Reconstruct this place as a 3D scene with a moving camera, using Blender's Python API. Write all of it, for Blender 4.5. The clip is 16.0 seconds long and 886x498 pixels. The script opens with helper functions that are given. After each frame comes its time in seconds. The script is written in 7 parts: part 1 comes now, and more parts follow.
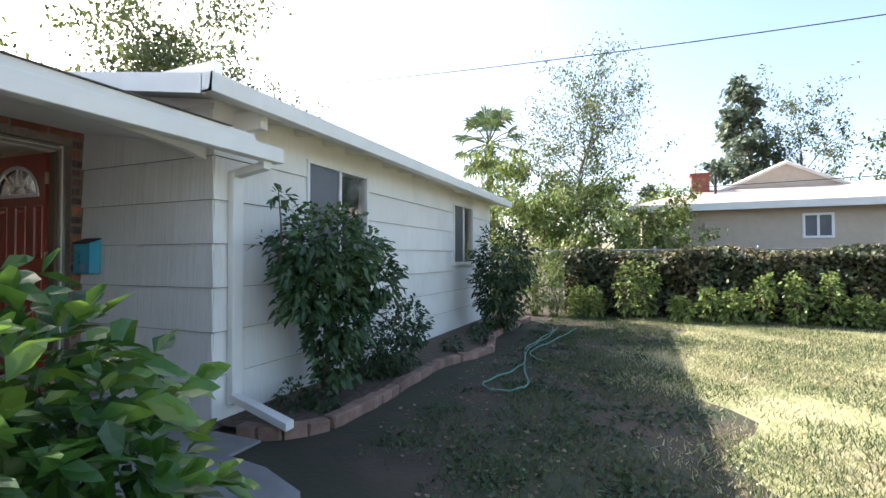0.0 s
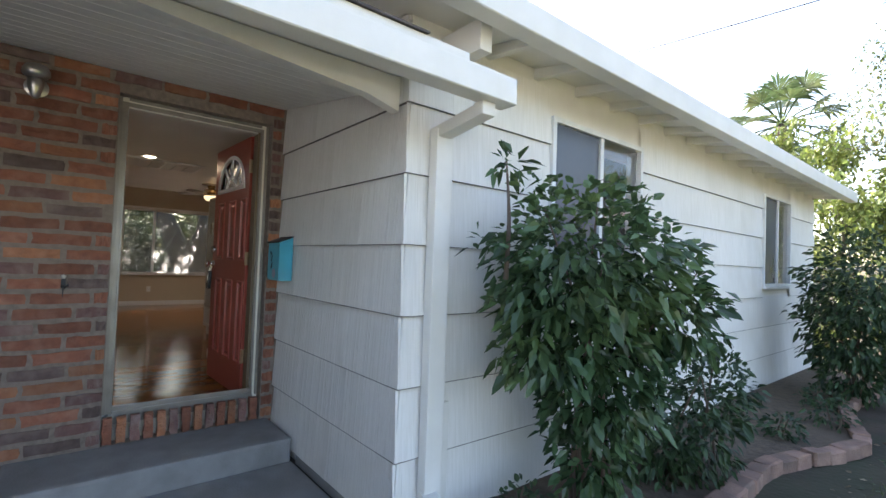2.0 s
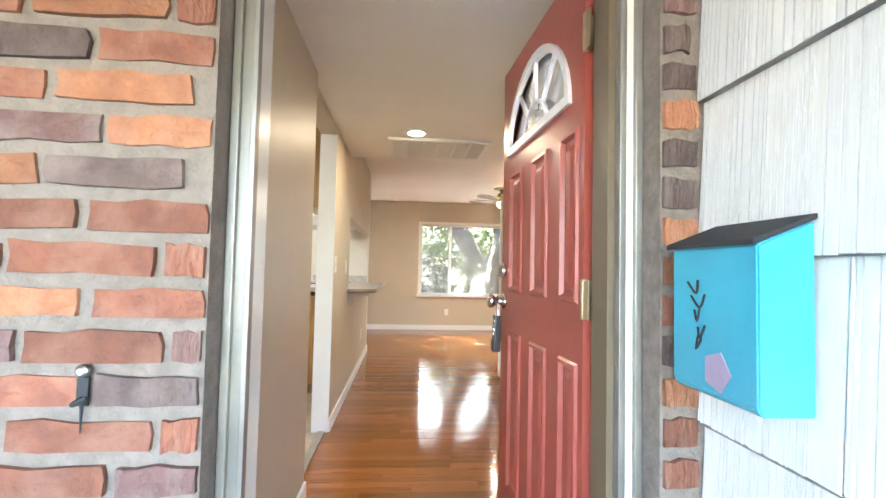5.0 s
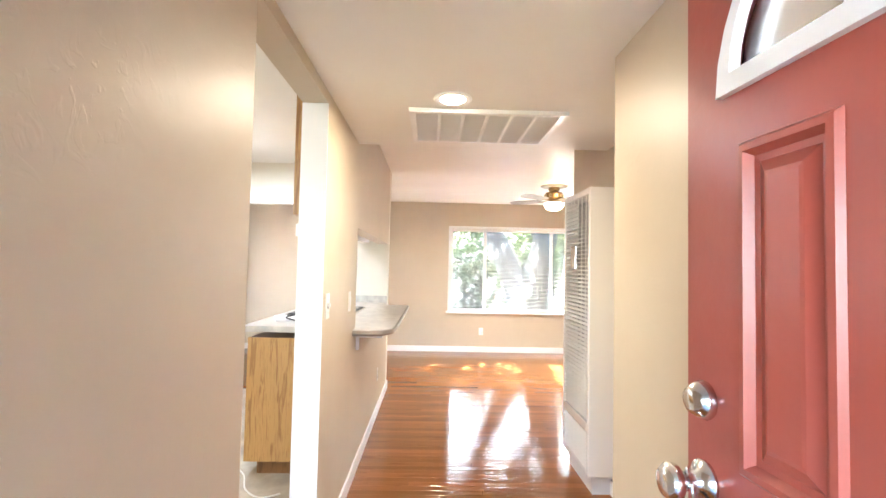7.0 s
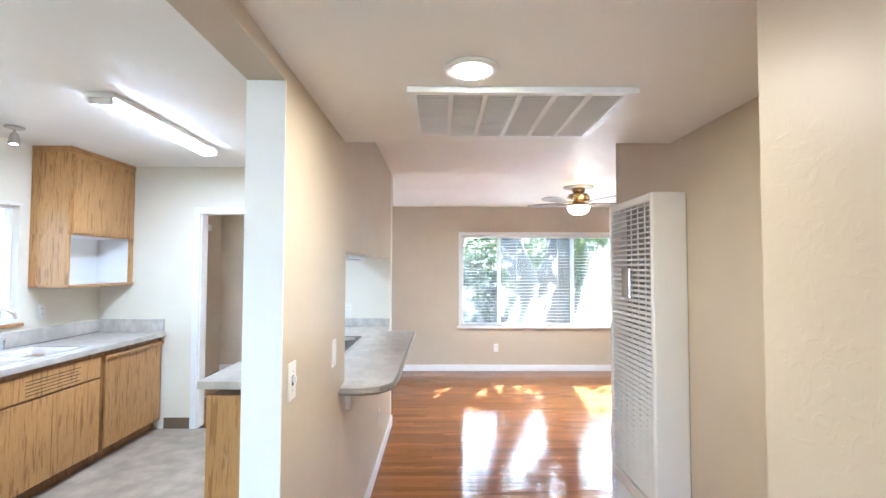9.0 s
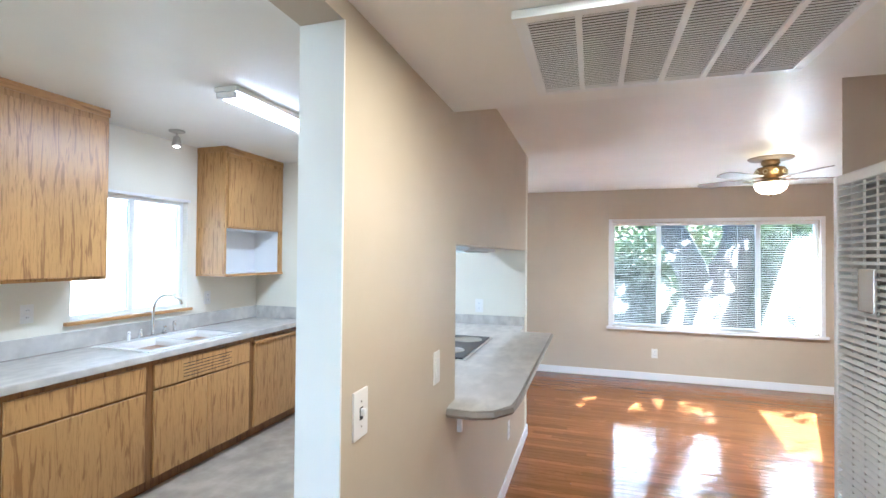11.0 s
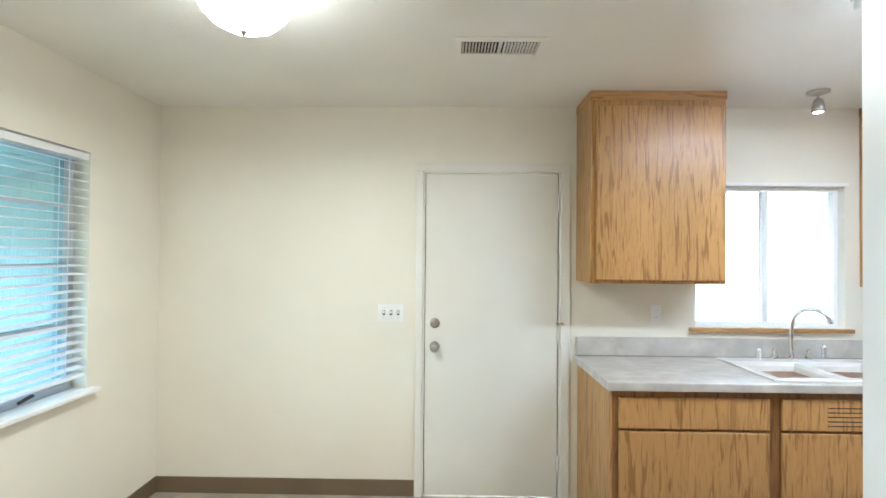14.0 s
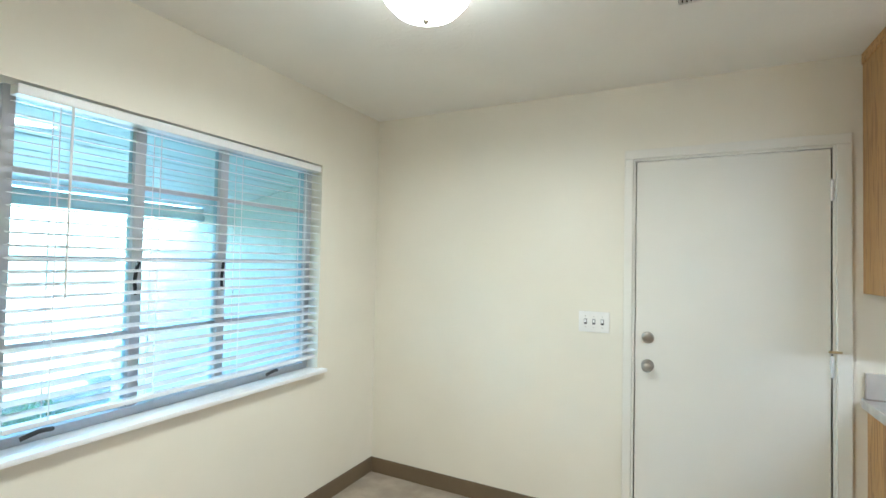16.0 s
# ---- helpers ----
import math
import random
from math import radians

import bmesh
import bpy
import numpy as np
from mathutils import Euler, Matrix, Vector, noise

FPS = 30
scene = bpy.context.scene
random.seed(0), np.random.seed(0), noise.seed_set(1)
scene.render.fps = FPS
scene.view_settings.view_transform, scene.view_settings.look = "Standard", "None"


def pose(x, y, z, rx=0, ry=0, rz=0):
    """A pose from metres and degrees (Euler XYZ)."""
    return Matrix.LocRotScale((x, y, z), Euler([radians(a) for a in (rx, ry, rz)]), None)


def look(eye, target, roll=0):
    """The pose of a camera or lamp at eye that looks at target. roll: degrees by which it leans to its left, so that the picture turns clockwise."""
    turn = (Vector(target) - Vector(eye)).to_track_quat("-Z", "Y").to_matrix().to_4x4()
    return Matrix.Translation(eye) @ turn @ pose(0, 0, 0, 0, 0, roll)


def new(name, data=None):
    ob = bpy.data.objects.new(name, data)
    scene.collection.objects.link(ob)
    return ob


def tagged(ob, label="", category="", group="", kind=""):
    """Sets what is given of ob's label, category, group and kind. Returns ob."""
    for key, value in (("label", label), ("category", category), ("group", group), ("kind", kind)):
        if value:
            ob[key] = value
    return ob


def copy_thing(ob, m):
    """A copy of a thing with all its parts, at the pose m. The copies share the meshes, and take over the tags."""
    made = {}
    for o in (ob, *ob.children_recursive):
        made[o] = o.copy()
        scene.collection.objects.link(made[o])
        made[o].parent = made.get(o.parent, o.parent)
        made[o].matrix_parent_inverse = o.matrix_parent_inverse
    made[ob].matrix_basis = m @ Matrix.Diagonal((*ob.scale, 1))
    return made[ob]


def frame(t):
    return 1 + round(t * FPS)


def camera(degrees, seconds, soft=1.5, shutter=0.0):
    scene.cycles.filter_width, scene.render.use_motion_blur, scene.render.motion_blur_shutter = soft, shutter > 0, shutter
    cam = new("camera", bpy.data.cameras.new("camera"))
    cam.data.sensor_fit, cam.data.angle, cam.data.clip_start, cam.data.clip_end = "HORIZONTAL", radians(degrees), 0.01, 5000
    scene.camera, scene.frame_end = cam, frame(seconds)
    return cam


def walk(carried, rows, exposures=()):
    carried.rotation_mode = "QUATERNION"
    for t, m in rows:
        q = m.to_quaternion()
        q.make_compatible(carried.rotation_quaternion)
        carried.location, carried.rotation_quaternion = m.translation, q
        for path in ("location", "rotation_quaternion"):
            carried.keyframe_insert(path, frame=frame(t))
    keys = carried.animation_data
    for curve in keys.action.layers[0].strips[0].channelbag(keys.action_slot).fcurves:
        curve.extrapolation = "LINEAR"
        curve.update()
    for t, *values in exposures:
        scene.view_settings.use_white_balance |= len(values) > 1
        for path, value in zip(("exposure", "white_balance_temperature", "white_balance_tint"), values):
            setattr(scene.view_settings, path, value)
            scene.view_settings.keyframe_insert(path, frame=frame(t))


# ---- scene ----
cam = camera(87.2, 16.0)
PATH = [
    (0, (4.656, -2.608, 1.048), (3.88, -0.765, 1.087), -0.1),
    (0.5, (4.447, -2.209, 1.052), (3.591, -0.402, 1.105), 0.6),
    (1, (4.155, -1.835, 1.069), (3.145, -0.11, 1.128), 1.3),
    (1.5, (3.829, -1.512, 1.06), (2.555, 0.029, 1.131), 1.8),
    (2, (3.465, -1.245, 1.08), (1.917, 0.02, 1.141), 2.1),
    (2.5, (3.055, -1.062, 1.104), (1.345, -0.028, 1.153), 2.1),
    (3, (2.625, -0.902, 1.1), (0.806, -0.073, 1.148), 2.0),
    (3.5, (2.181, -0.791, 1.1), (0.282, -0.166, 1.151), 1.8),
    (4, (1.727, -0.719, 1.109), (-0.222, -0.272, 1.158), 1.5),
    (4.2, (1.554, -0.691, 1.116), (-0.409, -0.314, 1.177), 1.4),
    (6.3, (0.084, -0.606, 1.195), (-1.914, -0.575, 1.275), 1.3),
    (6.5, (-0.052, -0.626, 1.246), (-2.05, -0.59, 1.323), 1.3),
    (7, (-0.272, -0.648, 1.336), (-2.27, -0.602, 1.417), 1.2),
    (7.5, (-0.517, -0.669, 1.348), (-2.514, -0.607, 1.424), 1.0),
    (8, (-0.753, -0.678, 1.434), (-2.75, -0.603, 1.506), 0.5),
    (8.2, (-0.804, -0.676, 1.472), (-2.801, -0.601, 1.549), 0.4),
    (10.3, (-1.223, -0.599, 1.531), (-3.199, -0.902, 1.571), 0.2),
    (10.5, (-1.274, -0.585, 1.541), (-3.237, -0.965, 1.575), 0.3),
    (11, (-1.411, -0.595, 1.531), (-3.316, -1.203, 1.559), 0.5),
    (11.5, (-1.529, -0.623, 1.51), (-3.325, -1.504, 1.537), 0.6),
    (12, (-1.64, -0.677, 1.502), (-3.254, -1.858, 1.533), 0.6),
    (12.5, (-1.761, -0.721, 1.501), (-3.108, -2.199, 1.533), 0.2),
    (13, (-1.896, -0.768, 1.507), (-2.813, -2.545, 1.538), 0.2),
    (13.5, (-1.979, -0.836, 1.518), (-2.424, -2.786, 1.535), 0.4),
    (14, (-2.049, -0.921, 1.515), (-2.018, -2.921, 1.538), 0.5),
    (14.5, (-2.108, -1.009, 1.521), (-1.727, -2.972, 1.552), 0.5),
    (15, (-2.143, -1.061, 1.523), (-1.52, -2.961, 1.56), 0.4),
    (15.5, (-2.152, -1.088, 1.5), (-1.338, -2.915, 1.553), 0.8),
    (16, (-2.098, -1.138, 1.465), (-1.195, -2.922, 1.518), 1.2),
]
EXPOSURES = [(0.0, 1.5, 6500, 11), (0.5, 1.75, 6550, 11), (1.0, 2.05, 6600, 12), (1.5, 2.1, 6700, 13), (2.0, 2.1, 6700, 14), (2.5, 2.65, 6600, 14), (3.0, 3.45, 6500, 12), (3.5, 3.95, 6500, 10), (4.0, 4.4, 6400, 10), (4.2, 4.45, 6400, 10),
             (6.3, 5.68, 6300, 12), (7.0, 5.63, 5900, 12), (8.2, 5.42, 5250, 10), (10.3, 5.08, 4950, 8), (11.0, 5.03, 4900, 7), (12.0, 5.18, 4900, 7), (12.5, 5.05, 5200, 7), (13.2, 4.88, 5300, 7), (14.0, 4.93, 5350, 6), (16.0, 4.75, 5300, 5)]
walk(cam, [(t, look(eye, target, roll)) for t, eye, target, roll in PATH], EXPOSURES)

# ---- world, sun, exposure ----
world = bpy.data.worlds.new("sky")
scene.world = world
world.use_nodes = True
wn = world.node_tree
sky = wn.nodes.new("ShaderNodeTexSky")
sky.sky_type, sky.sun_disc = "NISHITA", False
sky.sun_elevation, sky.sun_rotation = radians(38), radians(289.3)
sky.dust_density, sky.ozone_density = 2.4, 1.0
wn.nodes["Background"].inputs[1].default_value = 0.15
wn.links.new(sky.outputs[0], wn.nodes["Background"].inputs[0])


def lamp(name, kind, m, watts, color=(1, 1, 1), **kw):
    d = bpy.data.lights.new(name, kind)
    d.energy, d.color = watts, color
    if kind == "SUN":
        d.angle = kw["angle"]
    elif kind == "AREA":
        d.shape, d.size, d.size_y = kw.get("shape", "RECTANGLE"), kw["size"], kw["size_y"]
    else:
        d.shadow_soft_size = kw["soft"]
    ob = new(name, d)
    ob.matrix_world = m
    return ob


SUN_WAY = Vector((math.cos(radians(38)) * 0.944, math.cos(radians(38)) * -0.330, -math.sin(radians(38))))
lamp("sun", "SUN", look((0, 0, 30), Vector((0, 0, 30)) + SUN_WAY), 5.0, (1.0, 0.95, 0.86), angle=radians(0.6))
WARM, COOL = (1.0, 0.80, 0.55), (0.93, 0.97, 1.0)


# ---- materials ----
def material(name, c1, c2=None, scale=4.0, rough=0.5, metal=0.0, bump=0.0, bscale=60.0, stretch=(1, 1, 1), wear=None, wscale=1.2, per_piece=0.0, spec=0.5, detail=4.0, coat=0.0, lo=0.35, hi=0.65, trowel=0.0):
    """Base colour that varies between c1 and c2 at one scale and is toned at a larger one, with fine relief."""
    m = bpy.data.materials.new(name)
    m.use_nodes = True
    nt = m.node_tree
    N, L = nt.nodes, nt.links
    b = N["Principled BSDF"]
    b.inputs["Roughness"].default_value, b.inputs["Metallic"].default_value = rough, metal
    b.inputs["Specular IOR Level"].default_value = spec
    b.inputs["Coat Weight"].default_value = coat
    tc, mp = N.new("ShaderNodeTexCoord"), N.new("ShaderNodeMapping")
    mp.inputs["Scale"].default_value = stretch
    src = tc.outputs["Object"]
    if per_piece:
        ov, va = N.new("ShaderNodeObjectInfo"), N.new("ShaderNodeVectorMath")
        va.operation = "MULTIPLY_ADD"
        va.inputs[1].default_value = (31.0, 57.0, 43.0)
        L.new(ov.outputs["Random"], va.inputs[0])
        L.new(src, va.inputs[2])
        src = va.outputs[0]
    L.new(src, mp.inputs[0])
    c2 = c2 or tuple(v * 0.86 for v in c1)
    n1 = N.new("ShaderNodeTexNoise")
    n1.inputs["Scale"].default_value, n1.inputs["Detail"].default_value = scale, detail
    L.new(mp.outputs[0], n1.inputs["Vector"])
    r = N.new("ShaderNodeValToRGB")
    r.color_ramp.elements[0].color, r.color_ramp.elements[1].color = (*c1, 1), (*c2, 1)
    r.color_ramp.elements[0].position, r.color_ramp.elements[1].position = lo, hi
    L.new(n1.outputs["Fac"], r.inputs[0])
    out = r.outputs[0]
    n2 = N.new("ShaderNodeTexNoise")
    n2.inputs["Scale"].default_value, n2.inputs["Detail"].default_value = wscale, 5.0
    L.new(src, n2.inputs["Vector"])
    mr = N.new("ShaderNodeMapRange")
    mr.inputs[1].default_value, mr.inputs[2].default_value = 0.45, 0.75
    L.new(n2.outputs["Fac"], mr.inputs[0])
    mx = N.new("ShaderNodeMix")
    mx.data_type = "RGBA"
    mx.inputs["B"].default_value = (*(wear or tuple(v * 0.93 for v in c1)), 1)
    L.new(mr.outputs[0], mx.inputs["Factor"])
    L.new(out, mx.inputs["A"])
    out = mx.outputs["Result"]
    if per_piece:
        oi, hs = N.new("ShaderNodeObjectInfo"), N.new("ShaderNodeHueSaturation")
        mv = N.new("ShaderNodeMapRange")
        mv.inputs[3].default_value, mv.inputs[4].default_value = 1 - per_piece, 1 + per_piece
        L.new(oi.outputs["Random"], mv.inputs[0])
        L.new(mv.outputs[0], hs.inputs["Value"])
        L.new(out, hs.inputs["Color"])
        out = hs.outputs[0]
    L.new(out, b.inputs["Base Color"])
    if bump:
        n3, bp = N.new("ShaderNodeTexNoise"), N.new("ShaderNodeBump")
        n3.inputs["Scale"].default_value, n3.inputs["Detail"].default_value = bscale, 3.0
        bp.inputs["Strength"].default_value, bp.inputs["Distance"].default_value = min(1.0, bump), 0.01
        L.new(mp.outputs[0], n3.inputs["Vector"])
        L.new(n3.outputs["Fac"], bp.inputs["Height"])
        L.new(bp.outputs[0], b.inputs["Normal"])
    if trowel:
        # skip-trowel plaster: raised flakes in loose clusters
        n4, n5 = N.new("ShaderNodeTexNoise"), N.new("ShaderNodeTexNoise")
        n4.inputs["Scale"].default_value, n4.inputs["Detail"].default_value, n4.inputs["Distortion"].default_value = 17.0, 2.0, 2.2
        n5.inputs["Scale"].default_value, n5.inputs["Detail"].default_value = 1.9, 3.0
        m4, m5, mu, b2 = N.new("ShaderNodeMapRange"), N.new("ShaderNodeMapRange"), N.new("ShaderNodeMath"), N.new("ShaderNodeBump")
        m4.inputs[1].default_value, m4.inputs[2].default_value = 0.53, 0.60
        m5.inputs[1].default_value, m5.inputs[2].default_value, m5.inputs[3].default_value = 0.50, 0.62, 0.12
        mu.operation = "MULTIPLY"
        L.new(tc.outputs["Object"], n4.inputs["Vector"])
        L.new(tc.outputs["Object"], n5.inputs["Vector"])
        L.new(n4.outputs["Fac"], m4.inputs[0])
        L.new(n5.outputs["Fac"], m5.inputs[0])
        L.new(m4.outputs[0], mu.inputs[0])
        L.new(m5.outputs[0], mu.inputs[1])
        L.new(mu.outputs[0], b2.inputs["Height"])
        b2.inputs["Strength"].default_value, b2.inputs["Distance"].default_value = trowel, 0.003
        if bump:
            L.new(bp.outputs[0], b2.inputs["Normal"])
        L.new(b2.outputs[0], b.inputs["Normal"])
    return m


def glow(name, color, strength):
    m = bpy.data.materials.new(name)
    m.use_nodes = True
    b = m.node_tree.nodes["Principled BSDF"]
    b.inputs["Base Color"].default_value = (0.8, 0.8, 0.8, 1)
    b.inputs["Emission Color"].default_value, b.inputs["Emission Strength"].default_value = (*color, 1), strength
    return m


def glass(name, tint=(1, 1, 1), rough=0.0):
    m = bpy.data.materials.new(name)
    m.use_nodes = True
    b = m.node_tree.nodes["Principled BSDF"]
    b.inputs["Base Color"].default_value = (*tint, 1)
    b.inputs["Transmission Weight"].default_value, b.inputs["Roughness"].default_value, b.inputs["IOR"].default_value = 1.0, rough, 1.45
    return m


def leaf_material(name, c1, c2, young, rough=0.35):
    m = material(name, c1, c2, 3.0, rough, wear=young, wscale=2.0, bump=0.1, bscale=90)
    nt = m.node_tree
    b = nt.nodes["Principled BSDF"]
    src = b.inputs["Base Color"].links[0].from_socket
    geo, hs, mv = nt.nodes.new("ShaderNodeNewGeometry"), nt.nodes.new("ShaderNodeHueSaturation"), nt.nodes.new("ShaderNodeMapRange")
    mv.inputs[3].default_value, mv.inputs[4].default_value = 0.55, 1.5
    nt.links.new(geo.outputs["Random Per Island"], mv.inputs[0])
    nt.links.new(mv.outputs[0], hs.inputs["Value"])
    nt.links.new(src, hs.inputs["Color"])
    nt.links.new(hs.outputs[0], b.inputs["Base Color"])
    tr, ad = nt.nodes.new("ShaderNodeBsdfTranslucent"), nt.nodes.new("ShaderNodeMixShader")
    ad.inputs[0].default_value = 0.3
    nt.links.new(hs.outputs[0], tr.inputs[0])
    nt.links.new(b.outputs[0], ad.inputs[1])
    nt.links.new(tr.outputs[0], ad.inputs[2])
    nt.links.new(ad.outputs[0], nt.nodes["Material Output"].inputs[0])
    return m


M_siding = material("painted_siding", (0.74, 0.72, 0.67), (0.80, 0.78, 0.74), 9, 0.6, bump=0.12, bscale=26, stretch=(9, 9, 0.12), wear=(0.68, 0.66, 0.60), wscale=1.5, per_piece=0.03)
M_white_ext = material("white_exterior_paint", (0.80, 0.78, 0.73), (0.74, 0.72, 0.66), 5, 0.5, bump=0.08, bscale=120)
M_tan = material("tan_wall_paint", (0.55, 0.475, 0.36), (0.52, 0.445, 0.335), 2.5, 0.45, bump=0.2, bscale=9, wear=(0.55, 0.455, 0.345), spec=0.4, trowel=0.12)
M_cream = material("cream_wall_paint", (0.80, 0.765, 0.66), (0.78, 0.74, 0.63), 2.0, 0.5, bump=0.12, bscale=16)
M_ceiling = material("white_ceiling_paint", (0.87, 0.855, 0.81), (0.84, 0.825, 0.78), 2.0, 0.45, bump=0.2, bscale=9, spec=0.28, trowel=0.16)
M_white = material("white_trim_paint", (0.85, 0.85, 0.85), (0.82, 0.82, 0.82), 4, 0.35, bump=0.05, bscale=40)
M_door_white = material("white_door_paint", (0.78, 0.765, 0.70), (0.76, 0.745, 0.68), 3, 0.3, bump=0.06, bscale=20)
M_red = material("red_door_paint", (0.36, 0.075, 0.052), (0.33, 0.066, 0.046), 3, 0.3, bump=0.08, bscale=35, wear=(0.38, 0.085, 0.06))
M_mortar = material("mortar", (0.28, 0.225, 0.185), (0.20, 0.16, 0.13), 30, 0.9, bump=0.6, bscale=90)
M_brick = [material("brick_" + n, a, b, 18, 0.85, bump=1.0, bscale=38, wear=w, wscale=11, per_piece=0.28, lo=0.3, hi=0.7) for n, a, b, w in (
    ("red", (0.29, 0.105, 0.058), (0.20, 0.076, 0.047), (0.33, 0.155, 0.10)),
    ("orange", (0.40, 0.165, 0.078), (0.29, 0.115, 0.06), (0.40, 0.20, 0.12)),
    ("brown", (0.22, 0.115, 0.095), (0.17, 0.088, 0.075), (0.30, 0.21, 0.18)),
    ("dark", (0.10, 0.066, 0.056), (0.14, 0.09, 0.075), (0.20, 0.14, 0.12)))]
M_concrete = material("grey_concrete", (0.30, 0.295, 0.29), (0.23, 0.225, 0.22), 6, 0.85, bump=0.4, bscale=80, wear=(0.19, 0.185, 0.18), wscale=1.6)
M_block = material("edging_block", (0.30, 0.185, 0.135), (0.22, 0.13, 0.10), 12, 0.9, bump=0.8, bscale=70, wear=(0.17, 0.12, 0.095), wscale=5, per_piece=0.25)
# soil kept dark for the shaded side; the thatch lightens the sunlit side
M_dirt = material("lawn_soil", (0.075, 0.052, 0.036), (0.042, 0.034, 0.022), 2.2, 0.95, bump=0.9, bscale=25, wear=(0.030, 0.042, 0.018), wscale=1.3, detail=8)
M_mulch = material("bed_soil", (0.13, 0.095, 0.065), (0.075, 0.055, 0.038), 14, 0.95, bump=1.0, bscale=40)
M_shingle = material("asphalt_shingle", (0.12, 0.105, 0.10), (0.07, 0.062, 0.06), 9, 0.9, bump=0.5, bscale=200, per_piece=0.3)
M_alu = material("aluminium_frame", (0.36, 0.33, 0.29), (0.28, 0.255, 0.225), 8, 0.42, metal=0.6, bump=0.1, bscale=60)
M_chrome = material("chrome", (0.78, 0.78, 0.78), (0.72, 0.72, 0.72), 5, 0.16, metal=1.0)
M_nickel = material("brushed_nickel", (0.52, 0.50, 0.46), (0.46, 0.44, 0.40), 20, 0.32, metal=1.0, bump=0.05, bscale=200)
M_brass = material("pale_brass", (0.62, 0.52, 0.33), (0.55, 0.45, 0.28), 20, 0.35, metal=0.9)
M_black = material("black_plastic", (0.022, 0.022, 0.025), (0.03, 0.03, 0.033), 20, 0.4)
M_vinyl = material("vinyl_floor", (0.46, 0.40, 0.32), (0.34, 0.29, 0.225), 7, 0.45, bump=0.1, bscale=30, wear=(0.27, 0.235, 0.185), wscale=4.5, detail=7)
M_brownbase = material("brown_vinyl_base", (0.17, 0.125, 0.075), (0.15, 0.11, 0.066), 5, 0.5)
M_laminate = material("grey_marbled_laminate", (0.60, 0.565, 0.51), (0.43, 0.40, 0.36), 9, 0.28, wear=(0.47, 0.445, 0.42), wscale=6, detail=9, stretch=(1, 1.7, 1))
M_blue = material("turquoise_paint", (0.06, 0.42, 0.55), (0.05, 0.36, 0.49), 8, 0.35, bump=0.08, bscale=50, wear=(0.08, 0.36, 0.45), wscale=6)
M_plate = material("ivory_switch_plate", (0.86, 0.85, 0.82), None, 5, 0.3)
M_blind = material("white_blind_slat", (0.80, 0.80, 0.80), (0.76, 0.76, 0.76), 5, 0.4)
M_steel_frame = material("grey_steel_sash", (0.58, 0.58, 0.61), (0.52, 0.52, 0.55), 9, 0.5, bump=0.1)
M_wing_frame = material("white_vinyl_frame", (0.78, 0.78, 0.76), None, 6, 0.35)
M_glass = glass("window_glass")
# glass colour darkened to tone down the bright garden view
M_dimmed = glass("dimmed_living_glass", (0.23, 0.265, 0.265))
# sink panes darkened likewise against the glare of the patio
M_sink_dimmed = glass("sink_window_glass", (0.40, 0.41, 0.42))
# blue cast of the outdoor light put into the pane colour
M_blue_cast = glass("blue_cast_glass", (0.60, 0.94, 1.0))
M_fence = material("galvanised_steel", (0.36, 0.36, 0.35), (0.28, 0.28, 0.27), 30, 0.45, metal=0.7)
M_bark = material("bark", (0.17, 0.125, 0.09), (0.09, 0.066, 0.05), 8, 0.95, bump=1.0, bscale=12, stretch=(1, 1, 0.3))
M_greybark = material("grey_bark", (0.17, 0.15, 0.125), (0.10, 0.088, 0.072), 8, 0.95, bump=1.0, bscale=10, stretch=(1, 1, 0.3))
M_hose = material("green_garden_hose", (0.10, 0.24, 0.17), (0.08, 0.19, 0.14), 8, 0.45)
M_white_enamel = material("white_enamel", (0.80, 0.79, 0.76), (0.77, 0.76, 0.73), 3, 0.25)
M_sink = material("white_sink_enamel", (0.82, 0.81, 0.78), None, 3, 0.15)
M_stucco = material("beige_stucco", (0.55, 0.46, 0.36), (0.50, 0.415, 0.32), 6, 0.9, bump=0.4, bscale=120)
M_tileroof = material("pale_red_roof", (0.52, 0.42, 0.37), (0.44, 0.34, 0.30), 9, 0.9, bump=0.4, bscale=40)
M_redbrick = material("chimney_brick", (0.30, 0.10, 0.07), (0.22, 0.075, 0.055), 14, 0.9, bump=0.4)
# dark colour that paints the shadow and dirt line under each siding course
M_shadow_strip = material("siding_shadow_strip", (0.22, 0.21, 0.195), (0.14, 0.13, 0.12), 9, 0.8)
# groove shade put into a slightly darker siding colour
M_groove = material("shaded_siding_groove", (0.66, 0.64, 0.60), (0.60, 0.58, 0.54), 9, 0.8)
M_duct = material("grey_duct", (0.34, 0.34, 0.33), None, 5, 0.7)
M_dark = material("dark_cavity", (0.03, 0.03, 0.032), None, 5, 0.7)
# dark colour stands in for unlit rooms; also used on the insect screen
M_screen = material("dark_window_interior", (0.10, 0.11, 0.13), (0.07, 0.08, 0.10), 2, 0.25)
M_amber = material("antique_brass", (0.30, 0.19, 0.08), (0.20, 0.12, 0.05), 30, 0.35, metal=0.9)
M_blade = material("fan_blade", (0.30, 0.245, 0.20), (0.22, 0.18, 0.145), 8, 0.4)
M_can = glow("lit_bulb", (1.0, 0.86, 0.62), 2.0)
M_tube = glow("lit_tube_diffuser", (0.95, 0.97, 1.0), 0.7)
M_dome = glow("lit_glass_dome", (1.0, 0.92, 0.76), 0.65)
M_fanglass = glow("lit_fan_bowl", (1.0, 0.80, 0.46), 0.35)


